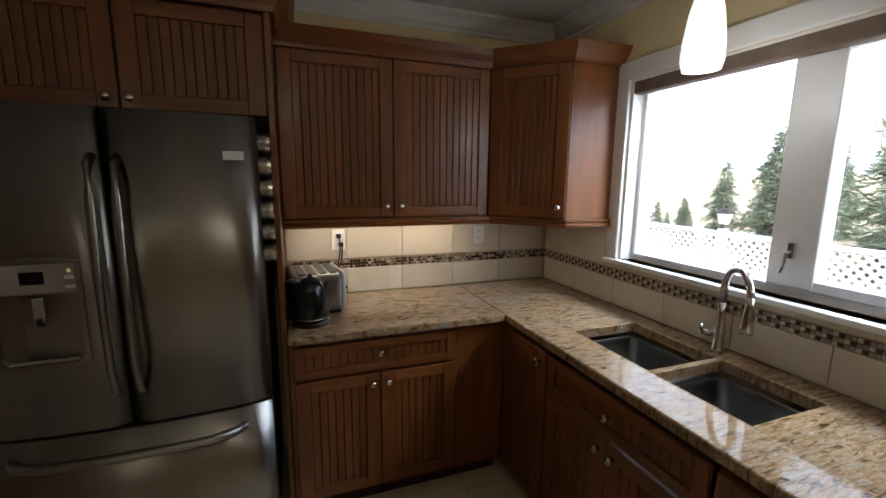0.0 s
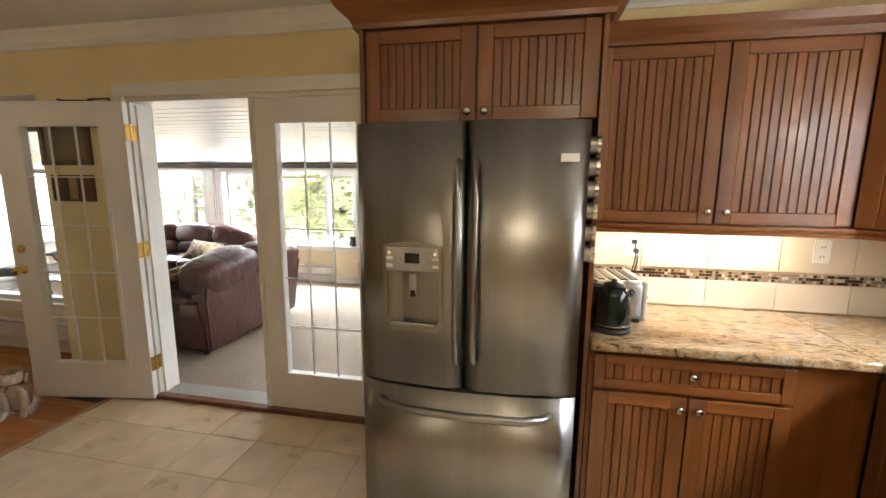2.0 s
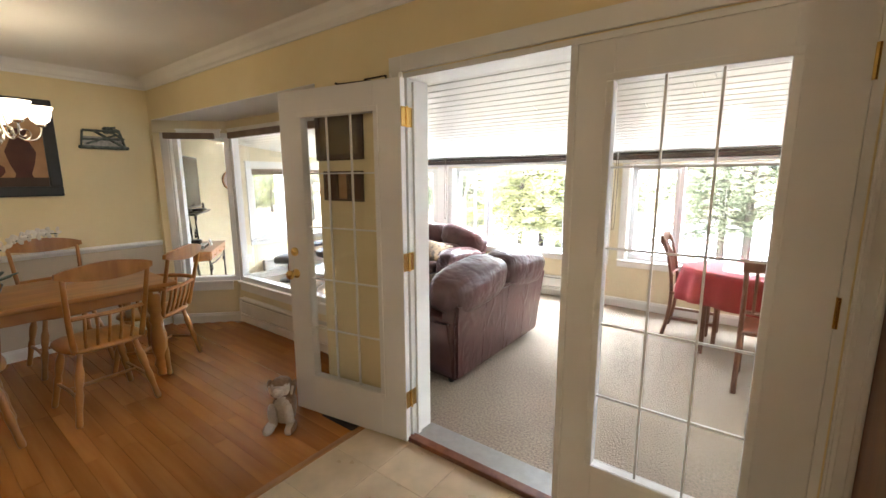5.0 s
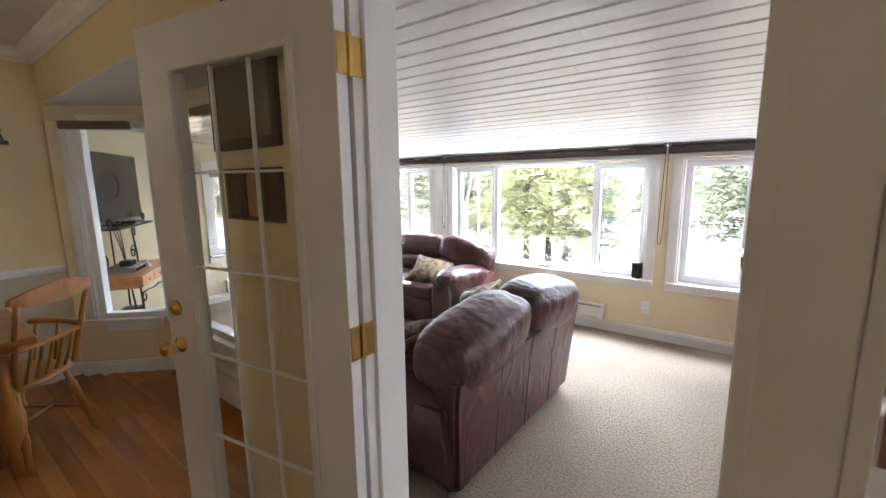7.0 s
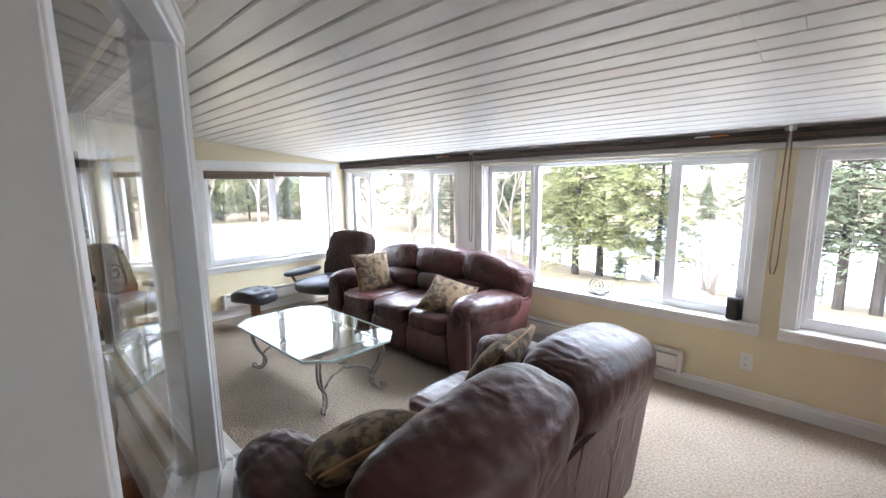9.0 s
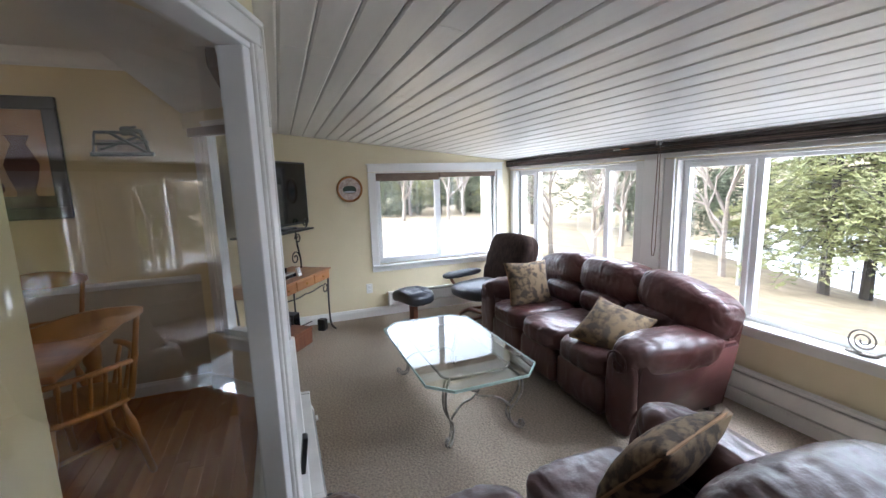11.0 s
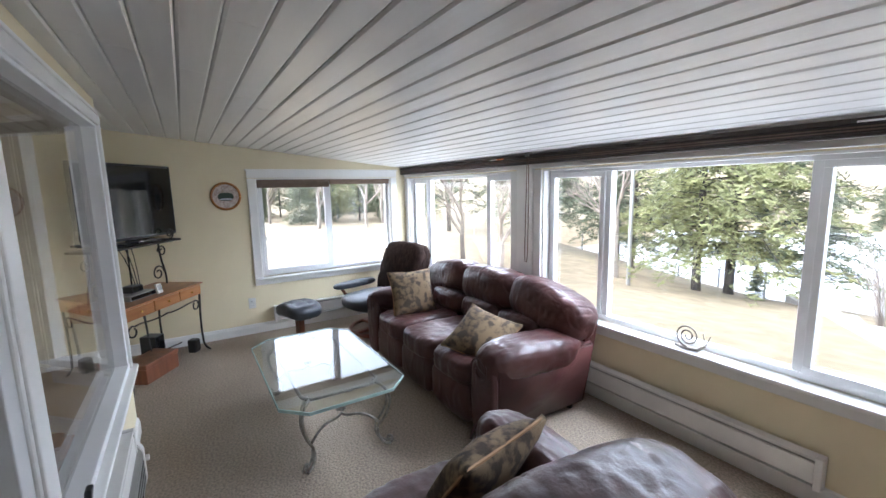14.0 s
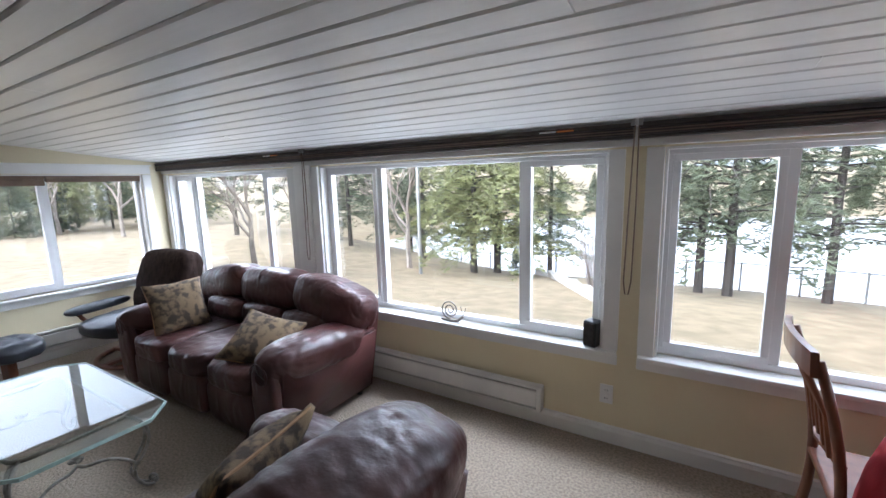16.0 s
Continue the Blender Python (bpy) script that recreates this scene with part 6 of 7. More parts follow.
for sx in (-1, 1):
    for sy in (-1, 1):
        for off in (-0.022, 0.022):
            ox = off
            pts = bez((sx * 0.44 + ox, sy * 0.20, 0.385), (sx * 0.58 + ox, sy * 0.30, 0.36), (sx * 0.50 + ox, sy * 0.26, 0.20), (sx * 0.47 + ox, sy * 0.20, 0.12), 10)
            pts += bez((sx * 0.47 + ox, sy * 0.20, 0.12), (sx * 0.46 + ox, sy * 0.18, 0.04), (sx * 0.50 + ox, sy * 0.22, 0.0), (sx * 0.53 + ox, sy * 0.25, 0.012), 8)[1:]
            part("leg", tube(B(), pts, 0.008, 6), M["pewter"], ct, smooth=True)
        part("scroll", tube(B(), spiral((sx * 0.53, sy * 0.255, 0.035), 0.026, 0.008, -1.57, 1.3, (sx * 0.8, sy * 0.6, 0), (0, 0, 1), 14), 0.007, 6), M["pewter"], ct)
for sx in (-1, 1):
    pts = bez((sx * 0.48, -0.21, 0.13), (sx * 0.44, -0.10, 0.26), (sx * 0.40, -0.05, 0.16), (sx * 0.40, 0.0, 0.22), 9) + bez((sx * 0.40, 0.0, 0.22), (sx * 0.40, 0.05, 0.16), (sx * 0.44, 0.10, 0.26), (sx * 0.48, 0.21, 0.13), 9)[1:]
    part("stretcher", tube(B(), pts, 0.008, 6), M["pewter"], ct, smooth=True)
    part("rosette", cushion(B(), (sx * 0.40, 0, 0.25), (0.06, 0.06, 0.03), 1.6, 4, 0.008, 20), M["pewter"], ct)


# ---- television corner ----
st = thing("media_stand", pose(-5.90, 4.12, 0, 0, 0, 145), "iron scrollwork stand with honey wood drawers", "stand")
# local: the room side is -y
SW = 0.46
part("desk_top", bx(-SW - 0.02, SW + 0.02, -0.02, 0.46, 0.685, 0.70, 0.004), M["pine"], st)
part("drawer_case", bx(-SW, SW, 0.0, 0.44, 0.585, 0.685, 0.004), M["pine"], st)
for a, b in ((-SW + 0.01, -0.16), (-0.15, 0.15), (0.16, SW - 0.01)):
    d = part("drawer", bx(a, b, -0.012, 0.002, 0.595, 0.68, 0.004), M["pine"], st)
    part("knob", lathe(B(), [(0.006, 0), (0.011, 0.012), (0.006, 0.018)], 10, pose((a + b) / 2, -0.012, 0.637, 90)), M["brass"], d, smooth=True)
for sx in (-1, 1):
    for y0, s in ((0.01, -1), (0.43, 1)):
        x = sx * (SW - 0.005)
        part("leg", tube(B(), bez((x, y0, 0.59), (x - sx * 0.02, y0, 0.40), (x - sx * 0.03, y0, 0.25), (x - sx * 0.01, y0, 0.10), 10) + bez((x - sx * 0.01, y0, 0.10), (x, y0, 0.05), (x + sx * 0.02, y0 + s * 0.02, 0.02), (x + sx * 0.04, y0 + s * 0.03, 0.006), 5)[1:], 0.010, 6), M["iron"], st, smooth=True)
    x = sx * (SW - 0.03)
    part("scroll", tube(B(), bez((0, 0.01, 0.53), (sx * 0.15, 0.01, 0.50), (sx * 0.28, 0.01, 0.55), (sx * 0.36, 0.01, 0.53), 8) + spiral((sx * 0.38, 0.01, 0.49), 0.05, 0.03, 1.57, -sx * 0.9, (1, 0, 0), (0, 0, 1), 14), 0.007, 6), M["iron"], st)
    # uprights with scrolls that carry the shelf
    part("upright", tube(B(), bez((sx * 0.42, 0.30, 0.70), (sx * 0.44, 0.30, 0.85), (sx * 0.36, 0.30, 0.90), (sx * 0.37, 0.30, 1.12), 12), 0.009, 6), M["iron"], st)
    part("scroll", tube(B(), spiral((sx * 0.33, 0.30, 0.82), 0.075, 0.02, 0.0 if sx > 0 else math.pi, sx * 1.4, (1, 0, 0), (0, 0, 1), 22), 0.007, 6), M["iron"], st)
    part("scroll", tube(B(), spiral((sx * 0.40, 0.30, 1.02), 0.055, 0.018, math.pi if sx > 0 else 0.0, -sx * 1.3, (1, 0, 0), (0, 0, 1), 20), 0.007, 6), M["iron"], st)
    part("scroll", tube(B(), spiral((sx * 0.40, 0.20, 1.19), 0.05, 0.018, -1.57, sx * 1.4, (1, 0, 0), (0, 0, 1), 20), 0.007, 6), M["iron"], st)
    part("rear_upright", cyl(B(), (sx * 0.12, 0.40, 0.70), (sx * 0.12, 0.40, 1.12), 0.007), M["iron"], st)
part("shelf", bx(-0.44, 0.44, 0.12, 0.42, 1.12, 1.138, 0.004), M["iron"], st)
part("bottom_rail", tube(B(), [(-0.42, 0.22, 0.10), (0, 0.30, 0.10), (0.42, 0.22, 0.10)], 0.007, 6), M["iron"], st)
tv = thing("television", pose(-5.90, 4.12, 0, 0, 0, 145) @ pose(0.06, 0.26, 1.138), "black flat-screen television on the stand's shelf", "television")
part("housing", bx(-0.52, 0.52, 0.0, 0.05, 0.035, 0.68, 0.008), M["black"], tv)
part("screen", bx(-0.50, 0.50, -0.003, 0.001, 0.06, 0.66), M["screen"], tv, "dark glossy screen")
part("neck", bx(-0.06, 0.06, 0.01, 0.04, 0.015, 0.08, 0.004), M["black"], tv)
part("foot", bx(-0.20, 0.20, -0.08, 0.12, 0.0, 0.015, 0.005), M["black"], tv)
for (n_, cat, lab, bxx, mt) in (("disc_player", "player", "silver disc player on the wooden desk top", (-0.26, 0.02, 0.10, 0.34, 0.70, 0.745), "grey"),
                           ("set_top_box", "box", "black set-top box on the television shelf", (-0.10, 0.10, 0.10, 0.22, 1.1525, 1.178), "black"),
                           ("modem", "box", "dark modem standing on the disc player", (-0.16, -0.04, 0.16, 0.26, 0.7455, 0.80), "black"),
                           ("speaker_box", "speaker", "black speaker box on the carpet under the stand", (0.12, 0.24, 0.25, 0.40, 0.0, 0.26), "black")):
    o = thing(n_, pose(-5.90, 4.12, 0, 0, 0, 145), lab, cat)
    part("body", bx(*bxx, 0.006), M[mt], o)
    part("front", bx(bxx[0] + 0.01, bxx[1] - 0.01, bxx[2] - 0.002, bxx[2] + 0.001, bxx[4] + 0.008, bxx[5] - 0.008), M["screen"], o)
ck = thing("desk_clock", pose(-5.90, 4.12, 0.70, 0, 0, 145) @ pose(0.03, 0.06, 0, -12), "small white desk clock with a pale dial", "clock")
part("case", bx(-0.03, 0.03, 0, 0.02, 0.004, 0.09, 0.006), M["white"], ck)
part("dial", bx(-0.022, 0.022, -0.002, 0.001, 0.03, 0.08), M["grey"], ck)
wbx = thing("wooden_box", pose(-5.90, 4.12, 0, 0, 0, 145), "reddish wooden chest on the carpet under the stand", "box")
part("body", bx(-0.28, 0.10, 0.03, 0.25, 0.0, 0.13, 0.006), M["dkwood"], wbx)
part("lid", bx(-0.285, 0.105, 0.025, 0.255, 0.1305, 0.17, 0.008), M["dkwood"], wbx)
ph = thing("speaker", pose(-6.28, 4.33, 0, 0, 0, 145), "small black satellite speaker on the carpet", "speaker")
part("body", bx(-0.04, 0.04, 0.02, 0.10, 0, 0.13, 0.01), M["black"], ph)
part("grille", bx(-0.032, 0.032, 0.014, 0.021, 0.015, 0.12, 0.003), M["iron"], ph)
cw = thing("cable", pose(0, 0, 0), "black cables hanging behind the stand", "cable")
for k in range(3):
    part("strand", tube(B(), bez((-6.10 + 0.05 * k, 3.90 - 0.04 * k, 1.12), (-6.15, 3.95, 0.8), (-6.12 + 0.06 * k, 3.92, 0.3), (-6.05, 3.98, 0.01), 10), 0.004, 5), M["black"], cw)

# round picture
rp = thing("round_picture", pose(-6.55, 4.705, 1.52, 0, 0, 90), "round picture of a waterside with a wooden rim", "picture")
part("frame", tube(B(), [(0.135 * math.cos(a), -0.012, 0.135 * math.sin(a)) for a in (i * math.pi / 16 for i in range(33))], 0.013, 8), M["oak"], rp, smooth=True)
part("mat", lathe(B(), [(0.13, 0), (0.13, 0.006)], 32, pose(0, -0.002, 0, 90)), M["lace"], rp)
part("scene", cushion(B(), (0, -0.009, -0.005), (0.15, 0.004, 0.085), 2.4, 6), M["leafg"], rp)
part("water", cushion(B(), (0, -0.0105, -0.03), (0.12, 0.004, 0.02), 2.4, 4), M["lake"], rp)

# sill things
sn = thing("snail_ornament", pose(-2.90, 6.80, 0.576, 0, 0, 0), "spiral wire snail ornament on the window sill", "ornament")
part("shell", tube(B(), spiral((0, 0, 0.085), 0.07, 0.012, -1.57, -2.3, (1, 0, 0), (0, 0, 1), 40), 0.0055, 6), M["pewter"], sn, smooth=True)
part("body", tube(B(), [(-0.07, 0, 0.012), (0, 0, 0.006), (0.06, 0, 0.012), (0.10, 0, 0.05)], 0.008, 6, 0.011), M["pewter"], sn, smooth=True)
part("horn", tube(B(), [(0.10, 0, 0.055), (0.085, 0, 0.12)], 0.003, 5), M["pewter"], sn)
part("horn", tube(B(), [(0.105, 0, 0.055), (0.125, 0, 0.115)], 0.003, 5), M["pewter"], sn)
sp = thing("speaker", pose(-1.95, 6.80, 0.576, 0, 0, -18), "small black speaker standing on the window sill", "speaker")
part("body", bx(-0.04, 0.04, -0.03, 0.05, 0.0, 0.155, 0.012, 3), M["black"], sp)
part("grille", bx(-0.033, 0.033, -0.036, -0.029, 0.012, 0.145, 0.004), M["iron"], sp)

# ---- round-cornered table with a red cloth, and its chairs ----
tb = thing("side_table", pose(-0.12, 6.03, 0), "dark wooden oval table in the sunroom", "table")
part("tabletop", lathe(B(), [(0.70, 0.715), (0.70, 0.735)], 36), M["dkwood"], tb, local=Matrix.Diagonal((1.15, 0.66, 1, 1)))
for x, y in ((-0.6, -0.25), (-0.6, 0.25), (0.6, -0.25), (0.6, 0.25)):
    part("leg", bx(x - 0.025, x + 0.025, y - 0.025, y + 0.025, 0, 0.715, 0.006), M["dkwood"], tb)
cl_ = thing("tablecloth", pose(-0.12, 6.03, 0), "red tablecloth hanging in folds over the table", "tablecloth")
bm = B()
rings = []
nn = 96
for r, z, f in ((0.0, 0.741, 0), (0.66, 0.741, 0), (0.705, 0.738, 0), (0.715, 0.70, 0.3), (0.725, 0.62, 0.8), (0.735, 0.52, 1.0), (0.74, 0.45, 1.0)):
    ring = []
    for i in range(nn):
        a = 2 * math.pi * i / nn
        rr_ = r + f * 0.022 * math.sin(a * 17) + f * 0.01 * math.sin(a * 9 + 1)
        ring.append(bm.verts.new((1.15 * rr_ * math.cos(a), 0.66 * rr_ * math.sin(a) - 0.0, z + f * 0.012 * math.sin(a * 5))))
    rings.append(ring)
for a, b in zip(rings, rings[1:]):
    for i in range(nn):
        if a is rings[0]:
            continue
        bm.faces.new((a[i], a[(i + 1) % nn], b[(i + 1) % nn], b[i]))
bm.faces.new(rings[1])
bmesh.ops.delete(bm, geom=[v for v in rings[0]], context="VERTS")
cloth_ob = part("cloth", bm, M["redcloth"], cl_, smooth=True)
sd = cloth_ob.modifiers.new("thick", "SOLIDIFY")
sd.thickness = 0.003
rn = thing("table_runner", pose(-0.12, 6.03, 0.746), "pale printed runner on the red tablecloth", "runner")
part("cloth", cushion(B(), (0, 0, 0), (1.0, 0.55, 0.004), 6, 6), M["lace"], rn)
bw = thing("glass_bowl", pose(0.05, 5.98, 0.749), "small clear glass bowl on the table", "bowl")
part("bowl", lathe(B(), [(0.04, 0), (0.09, 0.04), (0.10, 0.08), (0.095, 0.08), (0.085, 0.042), (0.03, 0.006)], 24), M["glass"], bw, smooth=True)


def slat_chair(m, label):
    c = thing("wooden_chair", m, label, "chair", "chairs at the red table")
    part("seat", bx(-0.21, 0.21, -0.21, 0.21, 0.43, 0.46, 0.012, 3), M["dkwood"], c)
    for sx in (-1, 1):
        part("front_leg", bx(sx * 0.19 - 0.018, sx * 0.19 + 0.018, -0.20, -0.164, 0, 0.43, 0.005), M["dkwood"], c)
        part("back_post", tube(B(), bez((sx * 0.19, 0.25, 0), (sx * 0.19, 0.16, 0.35), (sx * 0.19, 0.18, 0.6), (sx * 0.19, 0.29, 0.95), 10), 0.019, 8, 0.015), M["dkwood"], c, smooth=True)
        part("stretcher", bx(sx * 0.19 - 0.008, sx * 0.19 + 0.008, -0.17, 0.20, 0.17, 0.195, 0.003), M["dkwood"], c)
    t = B()
    rg = []
    for i in range(9):
        u = -0.21 + 0.42 * i / 8
        yy = 0.30 + 0.03 * (1 - (u / 0.21) ** 2)
        rg.append([t.verts.new((u, yy + dy, z + 0.012 * (1 - (u / 0.21) ** 2))) for dy, z in ((-0.012, 0.90), (0.012, 0.90), (0.018, 0.985), (-0.004, 0.985))])
    for a, b in zip(rg, rg[1:]):
        for k in range(4):
            t.faces.new((a[k], a[(k + 1) % 4], b[(k + 1) % 4], b[k]))
    t.faces.new(rg[0]), t.faces.new(rg[-1])
    part("crest_rail", t, M["dkwood"], c)
    part("lower_rail", tube(B(), [(-0.18, 0.20, 0.60), (0, 0.225, 0.60), (0.18, 0.20, 0.60)], 0.014, 8), M["dkwood"], c)
    for i in range(5):
        u = -0.13 + 0.065 * i
        part("slat", tube(B(), [(u, 0.22, 0.60), (u, 0.245, 0.75), (u, 0.315, 0.91)], 0.010, 6), M["dkwood"], c)
    return c


ca = slat_chair(pose(-0.82, 6.26, 0, 0, 0, 90), "dark wooden slat-back chair drawn up to the red table")
copy_thing(ca, pose(-0.25, 5.35, 0, 0, 0, 178))
copy_thing(ca, pose(0.35, 5.36, 0, 0, 0, 185))
copy_thing(ca, pose(0.98, 5.95, 0, 0, 0, -90))

# slim dark tower at the bay's corner
tw = thing("remote_control", pose(-3.02, 4.02, 0.40, 0, 0, 0), "slim black remote in a holder by the bay window", "remote")
part("body", bx(-0.02, 0.02, 0.0, 0.02, 0.0, 0.16, 0.006), M["black"], tw)
part("holder", bx(-0.026, 0.026, -0.04, 0.004, -0.02, 0.05, 0.004), M["grey"], tw)


# ---- outdoors ----
def ground_z(x, y):
    d = max(0.0, y - 8.0)
    z = -0.75 - 0.145 * min(d, 24)
    if x < -8:
        k = min(1.0, (-8 - x) / 14)
        z = z * (1 - k) + (-0.75 - 0.02 * min(d, 30) - 0.35 * min(1, (-8 - x) / 40)) * k
    z += 0.35 * math.exp(-((x + 1.0) ** 2 + (y - 17) ** 2) / 60)
    z += 0.06 * noise.noise(Vector((x * 0.25, y * 0.25, 0)))
    if y > 22 and x > -26:
        z = min(z, -2.8 - 0.45 * min(3.0, y - 22))
    far_y = 46 + 0.45 * max(-10, min(60, x + 21))
    if y > far_y:
        z = -4.1 + min(14, 0.09 * (y - far_y)) + 0.8 * noise.noise(Vector((x * 0.05, y * 0.05, 0)))
    return z


bm = B()
xs = [-3000, -600, -250, -140, -100] + list(np.arange(-80, 81, 2.0)) + [100, 140, 250, 600, 3000]
ys = [-3000, -600, -150, -60, -30] + list(np.arange(-16, 96, 2.0)) + [110, 150, 220, 400, 900, 3000]
gv = [[bm.verts.new((x, y, ground_z(float(x), float(y)))) for y in ys] for x in xs]
for i in range(len(xs) - 1):
    for j in range(len(ys) - 1):
        bm.faces.new((gv[i][j], gv[i + 1][j], gv[i + 1][j + 1], gv[i][j + 1]))
setting("ground", bm, M["lawn"], smooth=True)
setting("water", bx(-60, 45, 21, 82, -3.8, -3.5), M["lake"])

# far hills; distance haze is put into their pale grey-blue colour
rnd = random.Random(3)
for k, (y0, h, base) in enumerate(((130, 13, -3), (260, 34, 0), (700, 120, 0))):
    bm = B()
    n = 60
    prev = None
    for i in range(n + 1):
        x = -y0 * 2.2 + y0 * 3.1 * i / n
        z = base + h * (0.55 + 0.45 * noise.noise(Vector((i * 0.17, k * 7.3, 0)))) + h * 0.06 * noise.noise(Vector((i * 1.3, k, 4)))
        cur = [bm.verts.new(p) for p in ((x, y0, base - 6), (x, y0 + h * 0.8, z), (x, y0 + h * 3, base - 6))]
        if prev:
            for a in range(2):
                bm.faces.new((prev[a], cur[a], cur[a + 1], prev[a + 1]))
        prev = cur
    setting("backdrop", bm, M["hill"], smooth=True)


def conifer_mesh(seed, h, spread, sparse, first):
    r = random.Random(seed)
    tb_ = tube(B(), [(0.02 * r.uniform(-1, 1) * i, 0.02 * r.uniform(-1, 1) * i, h * i / 8) for i in range(9)], h * (0.018 if spread > 0.35 else 0.011), 7, 0.012)
    cr = B()
    z = h * first
    while z < h * 0.985:
        f = (z / h - first) / (1 - first)
        L = spread * h * (1 - f) ** 0.75 * (0.75 + 0.25 * min(1, f * 6)) + 0.12
        for b in range(r.randint(4, 7)):
            if r.random() < sparse:
                continue
            a = r.uniform(0, 6.283)
            l = L * r.uniform(0.55, 1.15)
            zz = z + r.uniform(-0.2, 0.2)
            dirv = Vector((math.cos(a), math.sin(a), 0))
            side = Vector((-math.sin(a), math.cos(a), 0))
            droop = r.uniform(0.10, 0.35)
            tip = dirv * l + Vector((0, 0, zz - droop * l))
            m_ = dirv * l * 0.5 + Vector((0, 0, zz + 0.04 * l))
            if l > 0.5:
                tube(tb_, [(0, 0, zz), m_, tip], h * 0.003, 3, 0.004)
            ns_ = max(7, int(l * 33))
            for s in range(ns_):
                t = 0.15 + 0.85 * (s + r.random()) / ns_
                p = Vector((0, 0, zz)).lerp(m_, t * 2) if t < 0.5 else m_.lerp(tip, t * 2 - 1)
                w = l * 0.28 * (1.1 - t) + 0.08
                p = p + side * r.uniform(-w, w) + Vector((0, 0, r.uniform(-0.16, 0.08)))
                sz = r.uniform(0.11, 0.25)
                u = (dirv * r.uniform(0.3, 1) + side * r.uniform(-0.9, 0.9) + Vector((0, 0, r.uniform(-0.5, 0.4)))).normalized() * sz
                v_ = Vector((-u.y, u.x, r.uniform(-0.1, 0.1))).normalized() * sz * 0.13
                dn = Vector((0, 0, sz * r.uniform(0.05, 0.35)))
                q = [cr.verts.new(x) for x in (p - u * 0.5, p + v_ - dn, p + u * 0.9, p - v_ - dn)]
                cr.faces.new((q[0], q[1], q[2])), cr.faces.new((q[0], q[2], q[3]))
        z += h * r.uniform(0.020, 0.034)
    return tb_, cr


def bare_mesh(seed, h):
    r = random.Random(seed)
    bm_ = B()

    def grow(p, d, l, rad, depth):
        q = p + d * l
        mid = p.lerp(q, 0.5) + Vector((r.uniform(-1, 1), r.uniform(-1, 1), 0)) * l * 0.06
        tube(bm_, [p, mid, q], rad, 5 if depth < 2 else 3, rad * 0.6)
        if depth >= 5:
            return
        for _ in range(r.randint(2, 4)):
            e = (d + Vector((r.uniform(-1, 1), r.uniform(-1, 1), r.uniform(-0.25, 0.7))) * 0.75).normalized()
            grow(p.lerp(q, r.uniform(0.55, 1.0)), e, l * r.uniform(0.55, 0.8), rad * 0.55, depth + 1)

    grow(Vector((0, 0, 0)), Vector((0, 0, 1)), h * 0.30, h * 0.016, 0)
    return bm_


def conifer(seed, h, spread, sparse, first, mt, m, label):
    t_, c_ = conifer_mesh(seed, h, spread, sparse, first)
    o = thing("conifer_tree", m, label, "tree", "conifers outside")
    part("trunk", t_, M["bark"], o)
    part("crown", c_, M[mt], o)
    return o


gp = lambda x, y, a=0.0, s=1.0: Matrix.Translation((x, y, ground_z(x, y) - 0.1)) @ pose(0, 0, 0, 0, 0, a) @ Matrix.Diagonal((s, s, s, 1))
A = conifer(1, 11.0, 0.27, 0.36, 0.13, "needle", gp(-12.4, 20.6), "tall dark green conifer on the lake shore")
Bt = conifer(2, 9.0, 0.42, 0.24, 0.17, "needle2", gp(-9.06, 19.3), "spreading yellow-green conifer above the lake shore")
Ct = conifer(3, 12.5, 0.29, 0.42, 0.15, "needle", gp(-1.24, 19.0), "open-crowned tall pine by the water")
Dt = conifer(4, 6.0, 0.26, 0.05, 0.05, "needle", gp(14, 6), "dense dark green young conifer")


def plant(o, x, y, a, s):
    m = gp(x, y, a, s)
    q = copy_thing(o, Matrix.Translation(m.translation) @ pose(0, 0, 0, 0, 0, a))
    q.scale = (s, s, s * 1.0)
    return q


rnd = random.Random(21)
for o, x, y, s in ((Bt, -8.6, 20.6, 1.05), (A, -6.7, 21.9, 0.95), (A, -14.0, 21.8, 0.9), (A, -16.5, 20.0, 1.0), (A, -19.5, 22.0, 1.0), (Ct, -0.5, 18.85, 1.05), (Ct, 1.9, 19.7, 0.95), (Ct, 4.2, 21.0, 1.05),
                   (A, 6.2, 20.0, 1.1), (Ct, 7.4, 18.0, 1.0), (A, 10.8, 20.0, 1.0), (Ct, 12.6, 18.0, 1.1), (A, 15.5, 21.0, 1.1), (Dt, -7.7, 20.4, 0.22), (A, -20.5, 21.0, 1.1), (Ct, -23.0, 18.0, 1.0)):
    plant(o, x, y, rnd.uniform(0, 360), s)
# wood west of the lawn
for k in range(46):
    x, y = rnd.uniform(-58, -34), rnd.uniform(-14, 30)
    plant(rnd.choice((A, Dt, Dt, Bt)), x, y, rnd.uniform(0, 360), rnd.uniform(0.7, 1.1))
# beyond the lake
for k in range(40):
    x, y = rnd.uniform(-50, 60), 0
    y = 48 + 0.45 * max(-10, min(60, x + 21)) + rnd.uniform(2, 22)
    plant(rnd.choice((A, Dt, Dt)), x, y, rnd.uniform(0, 360), rnd.uniform(0.6, 1.0))
